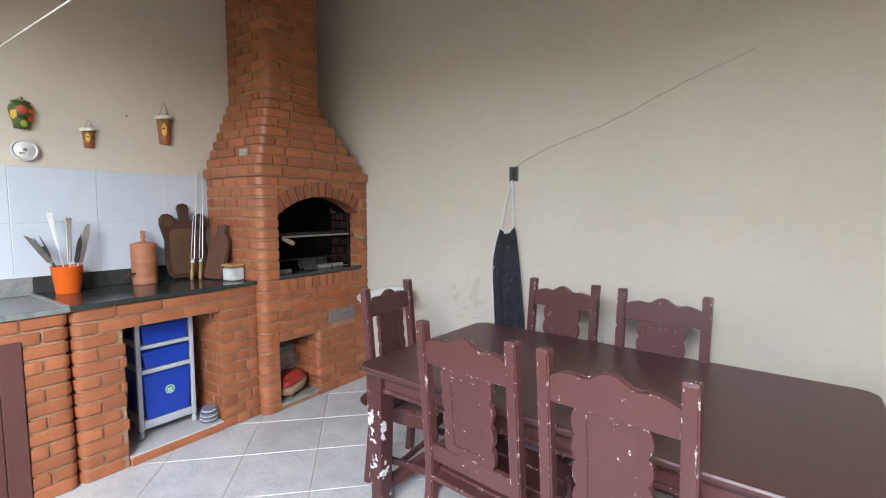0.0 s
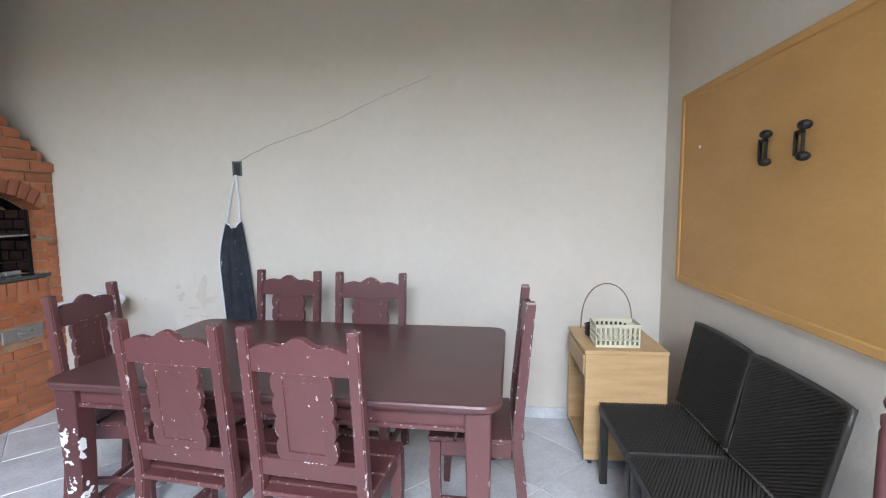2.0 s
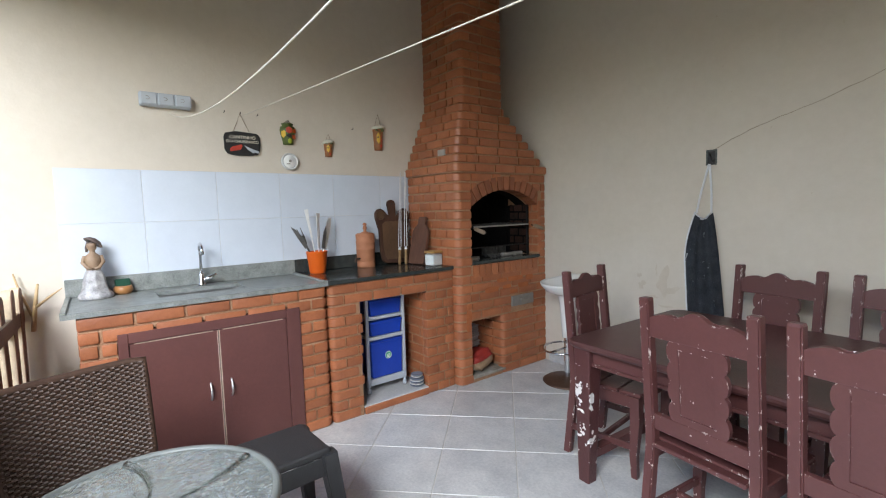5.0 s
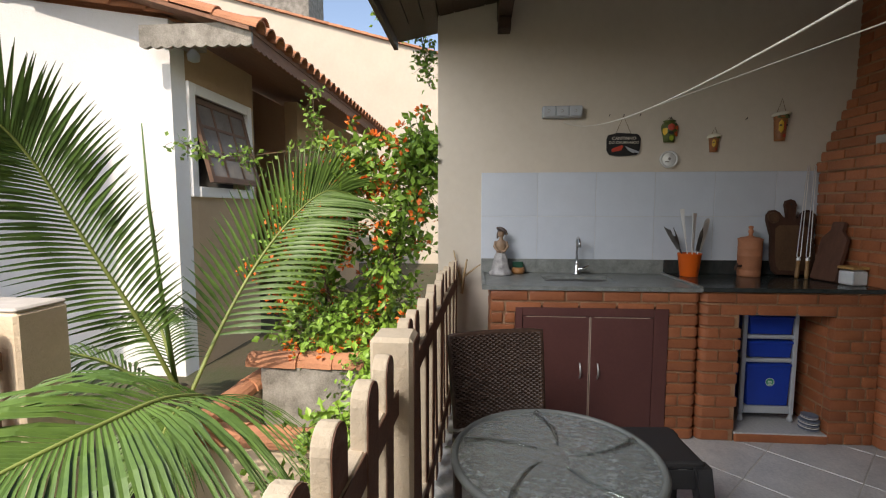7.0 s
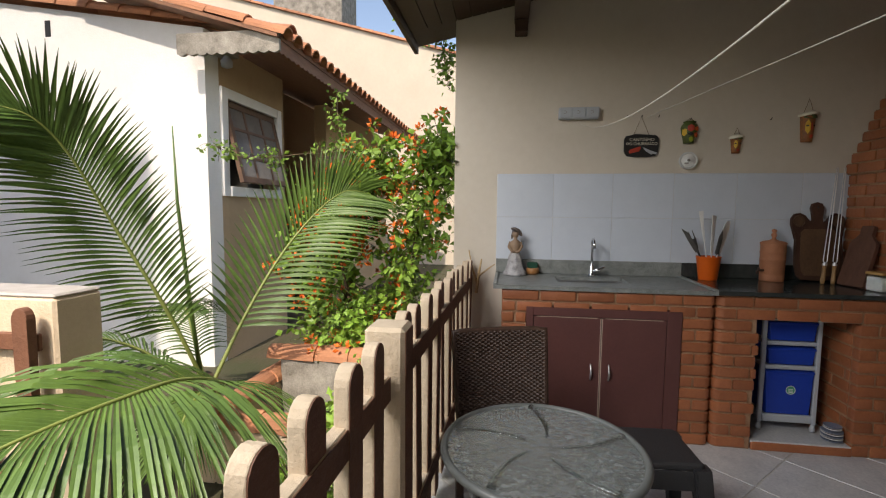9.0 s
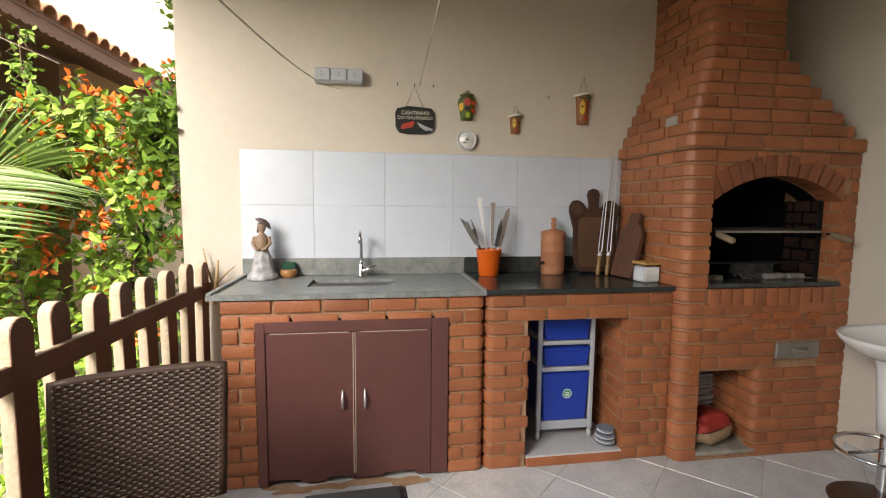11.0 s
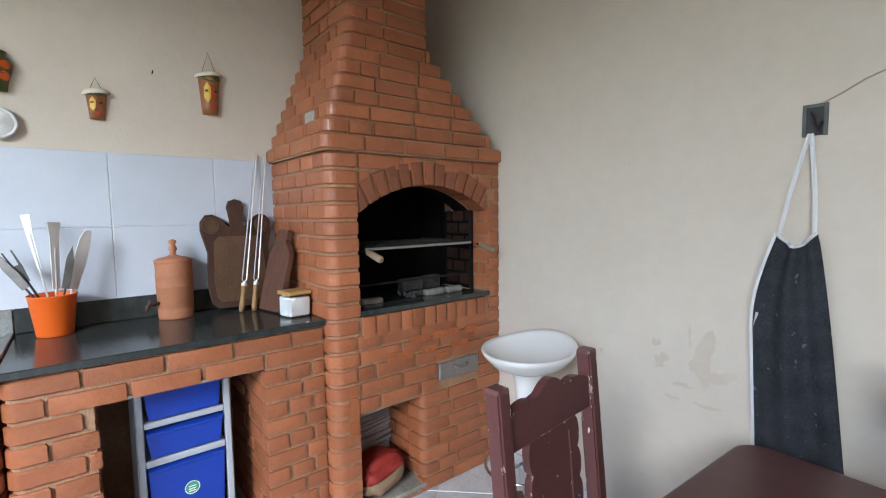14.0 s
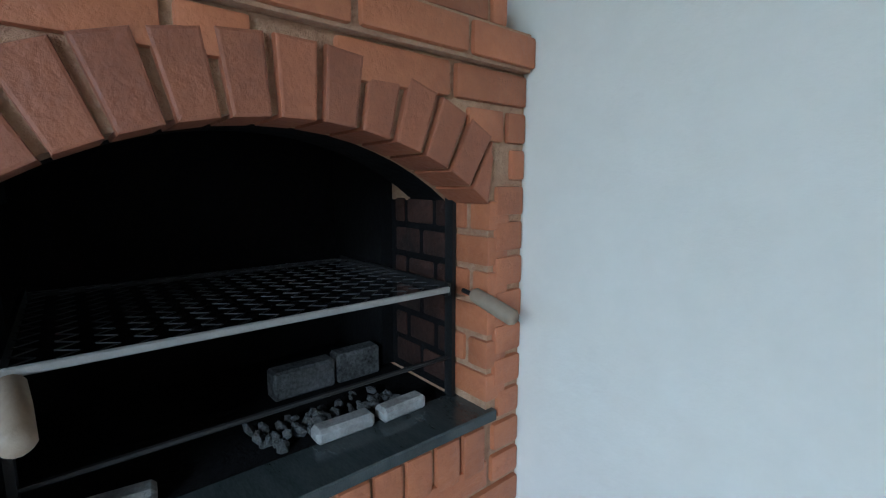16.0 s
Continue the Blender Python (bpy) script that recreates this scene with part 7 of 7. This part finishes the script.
def vine(th, pts, n_twigs, spread, leaves, size, seed, flowers=0.0, stem_r=0.012):
    rnd = random.Random(seed)
    line = bezier(pts, 8)
    st = bmesh.new()
    tube(st, line, [stem_r * (1 - 0.7 * i / (len(line) - 1)) for i in range(len(line))], 6)
    lf, fl = bmesh.new(), bmesh.new()
    for k in range(n_twigs):
        s = rnd.uniform(0.08, 1.0)
        p = line[min(int(s * (len(line) - 1)), len(line) - 1)]
        d = Vector((rnd.gauss(0, 1), rnd.gauss(0, 1), rnd.gauss(0.15, 0.7))).normalized() * spread * rnd.uniform(0.35, 1.0)
        tw = [p, p + d * 0.5 + Vector((0, 0, 0.05 * spread)), p + d - Vector((0, 0, 0.18 * spread))]
        tw = bezier(tw, 4)
        tube(st, tw, [0.004 * (1 - 0.7 * i / (len(tw) - 1)) for i in range(len(tw))], 4, cap=False)
        for j in range(leaves):
            q = tw[rnd.randrange(2, len(tw))] + Vector((rnd.gauss(0, 1), rnd.gauss(0, 1), rnd.gauss(0, 1))) * 0.035
            o = Vector((rnd.gauss(0, 1), rnd.gauss(0, 1), rnd.gauss(-0.2, 0.8))).normalized()
            leaf(lf, q, o, size * rnd.uniform(0.6, 1.25), rnd)
        if rnd.random() < flowers:
            q = tw[-1]
            for j in range(16):
                o = Vector((rnd.gauss(0, 1), rnd.gauss(0, 1), rnd.gauss(0.2, 0.8))).normalized()
                leaf(fl, q + o * 0.03, o, 0.048, rnd)
    part("stem", st, BARK, th, smooth=True)
    part("foliage", lf, LEAF, th, "small bright green leaves", kind="stuff")
    if flowers:
        part("blossom", fl, FLOWER, th, "orange blossom clusters", kind="stuff")
    else:
        fl.free()


shrub = thing("flowering_vine", "climbing vine with small leaves and orange flowers", "vine")
vine(shrub, [(-3.35, -1.75, 0.0), (-3.40, -1.85, 0.6), (-3.45, -1.95, 1.2), (-3.55, -1.80, 1.6), (-3.70, -1.60, 1.85)], 150, 0.46, 14, 0.084, 11, 0.42, 0.02)
vine(shrub, [(-3.50, -1.45, 0.0), (-3.55, -1.40, 0.7), (-3.50, -1.30, 1.3), (-3.55, -1.20, 1.75), (-3.70, -1.10, 2.0)], 200, 0.44, 14, 0.084, 12, 0.26, 0.02)
vine(shrub, [(-3.75, -2.20, 0.0), (-3.70, -2.30, 0.6), (-3.65, -2.25, 1.1), (-3.80, -2.10, 1.5), (-3.9, -2.1, 1.75)], 135, 0.44, 14, 0.084, 13, 0.45, 0.02)
vine(shrub, [(-3.70, -1.60, 1.75), (-3.80, -1.90, 1.95), (-3.65, -2.35, 1.90), (-3.50, -2.75, 1.85), (-3.35, -3.05, 1.95)], 46, 0.16, 8, 0.05, 14, 0.0, 0.006)
vine(shrub, [(-3.75, -1.95, 1.85), (-3.85, -2.10, 2.15), (-3.88, -2.13, 2.40), (-3.86, -2.11, 2.48)], 22, 0.10, 8, 0.05, 15, 0.0, 0.006)
vine(shrub, [(-3.20, -1.60, 0.1), (-3.10, -1.70, 0.35), (-3.05, -1.75, 0.6)], 110, 0.34, 18, 0.06, 16, 0.15, 0.01)
shrub2 = thing("garden_shrub", "low leafy green shrub with white blossoms by the fence", "shrub")
vine(shrub2, [(-2.0, -1.30, -0.1), (-2.0, -1.32, 0.15), (-1.95, -1.35, 0.40)], 120, 0.32, 18, 0.055, 21, 0.0, 0.008)
vine(shrub2, [(-2.7, -1.25, -0.1), (-2.7, -1.28, 0.25), (-2.65, -1.30, 0.6)], 120, 0.34, 18, 0.055, 22, 0.05, 0.008)
vine(shrub2, [(-1.6, -1.45, -0.1), (-1.6, -1.45, 0.10), (-1.55, -1.45, 0.28)], 50, 0.22, 10, 0.045, 23, 0.0, 0.006)
creeper = thing("roof_creeper", "leafy creeper hanging from the roof edge", "vine")
vine(creeper, [(-3.62, -1.22, 3.05), (-3.70, -1.16, 2.85), (-3.76, -1.12, 2.62), (-3.76, -1.08, 2.42)], 34, 0.14, 7, 0.055, 31, 0.0, 0.006)
vine(creeper, [(-3.62, -1.30, 3.10), (-3.66, -1.42, 3.02), (-3.68, -1.48, 3.0), (-3.70, -1.50, 3.12)], 16, 0.14, 7, 0.05, 32, 0.0, 0.006)

# ---- neighbouring house ----
GX = -3.78
house = thing("neighbour_house", "whitewashed house with ochre side wall and clay tile roof", "house")
slope = 0.155
gy1 = -3.36


def gable_z(y):
    return 3.06 + (gy1 - y) * slope


bm = bmesh.new()
prism(bm, [(gy1, -0.12), (gy1, gable_z(gy1)), (-9.0, gable_z(-9.0)), (-9.0, -0.12)], 0.2, Matrix.Translation((GX - 0.2, 0, 0)) @ along_x)
part("gable_wall", bm, WHITEWASH, house, "whitewashed gable wall")
wx0, wx1, wz0, wz1 = -5.06, -4.085, 1.64, 2.50
for r in ((-5.25, wx0, -0.12, 3.0), (wx1, GX - 0.2, -0.12, 3.0), (wx0, wx1, -0.12, wz0)):
    part("side_wall", boxes((r[0], r[1], -3.55, -3.362, r[2], r[3])), OCHRE, house, "ochre side wall")
part("window_lintel", boxes((wx0, wx1, -3.55, -3.362, wz1, 3.0)), OCHRE, house, "ochre wall over the window")
part("recessed_wall", boxes((-12.0, -5.30, -4.6, -4.45, -0.12, 3.40)), OCHRE, house, "recessed porch wall")
part("porch_return", boxes((-5.30, -5.25, -4.45, -3.55, -0.12, 3.1)), OCHRE, house)
part("far_side_wall", boxes((-10.0, -6.6, -3.55, -3.362, -0.12, 3.0)), OCHRE, house, "ochre side wall")
win = part("window_frame", boxes((wx0 - 0.10, wx0, -3.40, -3.335, wz0 - 0.10, wz1 + 0.10), (wx1, wx1 + 0.10, -3.40, -3.335, wz0 - 0.10, wz1 + 0.10), (wx0, wx1, -3.40, -3.335, wz1, wz1 + 0.10), (wx0 - 0.0, wx1, -3.42, -3.32, wz0 - 0.10, wz0), bevel=0.006), WHITEWASH, house, "white window surround")
# thin dark sheet closes the opening; its colour paints the indoor shade
part("dark_opening", boxes((wx0, wx1, -3.545, -3.54, wz0, wz1)), ROOM_SHADE, win, "dark sheet painted as the shade behind the window")
# the sash is hung at its top and stands ajar
sm = pose(0, -3.405, wz1, 13, 0, 0)
sw_, sh_ = wx1 - wx0, wz1 - wz0
bars = [(wx0 + 0.01, wx0 + 0.06, -sh_ + 0.02, 0.0), (wx1 - 0.06, wx1 - 0.01, -sh_ + 0.02, 0.0), (wx0 + 0.06, wx1 - 0.06, -0.07, 0.0), (wx0 + 0.06, wx1 - 0.06, -sh_ + 0.02, -sh_ + 0.08)]
part("sash", boxes(*[(p, q, -0.02, 0.02, u, v) for p, q, u, v in bars], m=sm), SASH_WOOD, win, "weathered brown wooden sash standing ajar")
for k in (1, 2):
    zz = -sh_ * k / 3
    part("glazing_bar", boxes((wx0 + 0.06, wx1 - 0.06, -0.015, 0.015, zz - 0.014, zz + 0.014), m=sm), SASH_WOOD, win)
    xx = wx0 + sw_ * k / 3
    part("glazing_bar", boxes((xx - 0.013, xx + 0.013, -0.0145, 0.0145, -sh_ + 0.08, -0.07), m=sm), SASH_WOOD, win)
part("pane", boxes((wx0 + 0.05, wx1 - 0.05, -0.004, 0.004, -sh_ + 0.07, -0.06), m=sm), REFLECTING_PANE, win, "grey window glass with its pale reflection painted in")
part("lamp_bracket", boxes((-4.05, -3.86, -3.36, -3.18, 2.86, 2.90), bevel=0.005), ALU, house)
bm = bmesh.new()
lathe(bm, [(0.02, 0.0), (0.055, -0.05), (0.05, -0.10), (0.0, -0.12)], 14, at=(-3.95, -3.25, 2.86))
part("spot_lamp", bm, GREY_PLASTIC, house, smooth=True)
# eave over the side wall
EZ, EY = 2.80, -2.50
def eave_z(y):
    return EZ + 0.04 + (EY - y) * 0.30


bm = bmesh.new()
prism(bm, [(EY, eave_z(EY)), (-4.6, eave_z(-4.6)), (-4.6, eave_z(-4.6) + 0.03), (EY, eave_z(EY) + 0.03)], 6.6, Matrix.Translation((-10.1, 0, 0)) @ along_x)
part("soffit", bm, EAVE_WOOD, house, "dark wooden soffit")


def scalloped(length, h, n):
    o = [(0, h), (0, 0.02)]
    for k in range(n):
        x0 = length * k / n
        o += [(x0 + length / n * t, 0.02 - 0.018 * math.sin(math.pi * t)) for t in (0.25, 0.5, 0.75, 1.0)]
    return o + [(length, h)]


bm = bmesh.new()
prism(bm, scalloped(6.5, 0.17, 70), 0.025, pose(-10.05, EY - 0.012, EZ - 0.07, 90, 0, 0))
part("fascia_board", bm, EAVE_WOOD, house, "scalloped brown fascia board")
bm = bmesh.new()
prism(bm, scalloped(0.95, 0.19, 10), 0.03, pose(-3.54, EY, EZ - 0.07, 90, 0, 90) @ Matrix.Translation((-0.95, 0, -0.03)))
part("barge_board", bm, MOSSY, house, "weathered grey scalloped barge board")
n_t = 34
for k in range(n_t):
    bm = bmesh.new()
    x = -3.58 - k * 0.185
    for r in range(3):
        half_tile(bm, pose(x, EY + 0.06 - r * 0.36, eave_z(EY + 0.06 - r * 0.36) + 0.035 + 0.012 * (r % 2), 0, 0, 0) @ pose(0, 0, 0, 0, math.degrees(math.atan(-0.30)), -90), r=0.085, length=0.40)
    part("roof_tiles", bm, CLAY_ROOF, house)
for k in range(18):
    y = gy1 + 0.85 - k * 0.33
    bm = bmesh.new()
    half_tile(bm, pose(GX - 0.02, y, gable_z(y) + (0.03 if y < gy1 else 0.02), 0, 0, -90) @ pose(0, 0, 0, 0, -math.degrees(math.atan(slope)), 0), r=0.10, length=0.37)
    part("verge_tile", bm, CLAY_ROOF, house)
part("vent_slot", boxes((GX - 0.01, GX + 0.003, -5.02, -4.96, 3.05, 3.20)), BLACK, house)

far = thing("far_building", "tall cream rendered building with clay verge and parapet", "building")
bm = bmesh.new()
prism(bm, [(-14, -0.12), (3.0, -0.12), (3.0, 4.22), (-14, 8.98)], 0.3, Matrix.Translation((-12.8, 0, 0)) @ along_x)
part("wall", bm, FAR_CREAM, far)
for k in range(40):
    y = 2.8 - k * 0.36
    z = 4.28 + (2.8 - y) * 0.28
    bm = bmesh.new()
    half_tile(bm, pose(-12.5, y, z, 0, 0, -90) @ pose(0, 0, 0, 0, -15.6, 0), r=0.09, length=0.40)
    part("verge_tile", bm, CLAY_ROOF, far)
part("chimney", boxes((-14.2, -12.9, -7.55, -5.45, 5.0, 8.2), bevel=0.02), MOSSY, far, "weathered grey water-tank box")
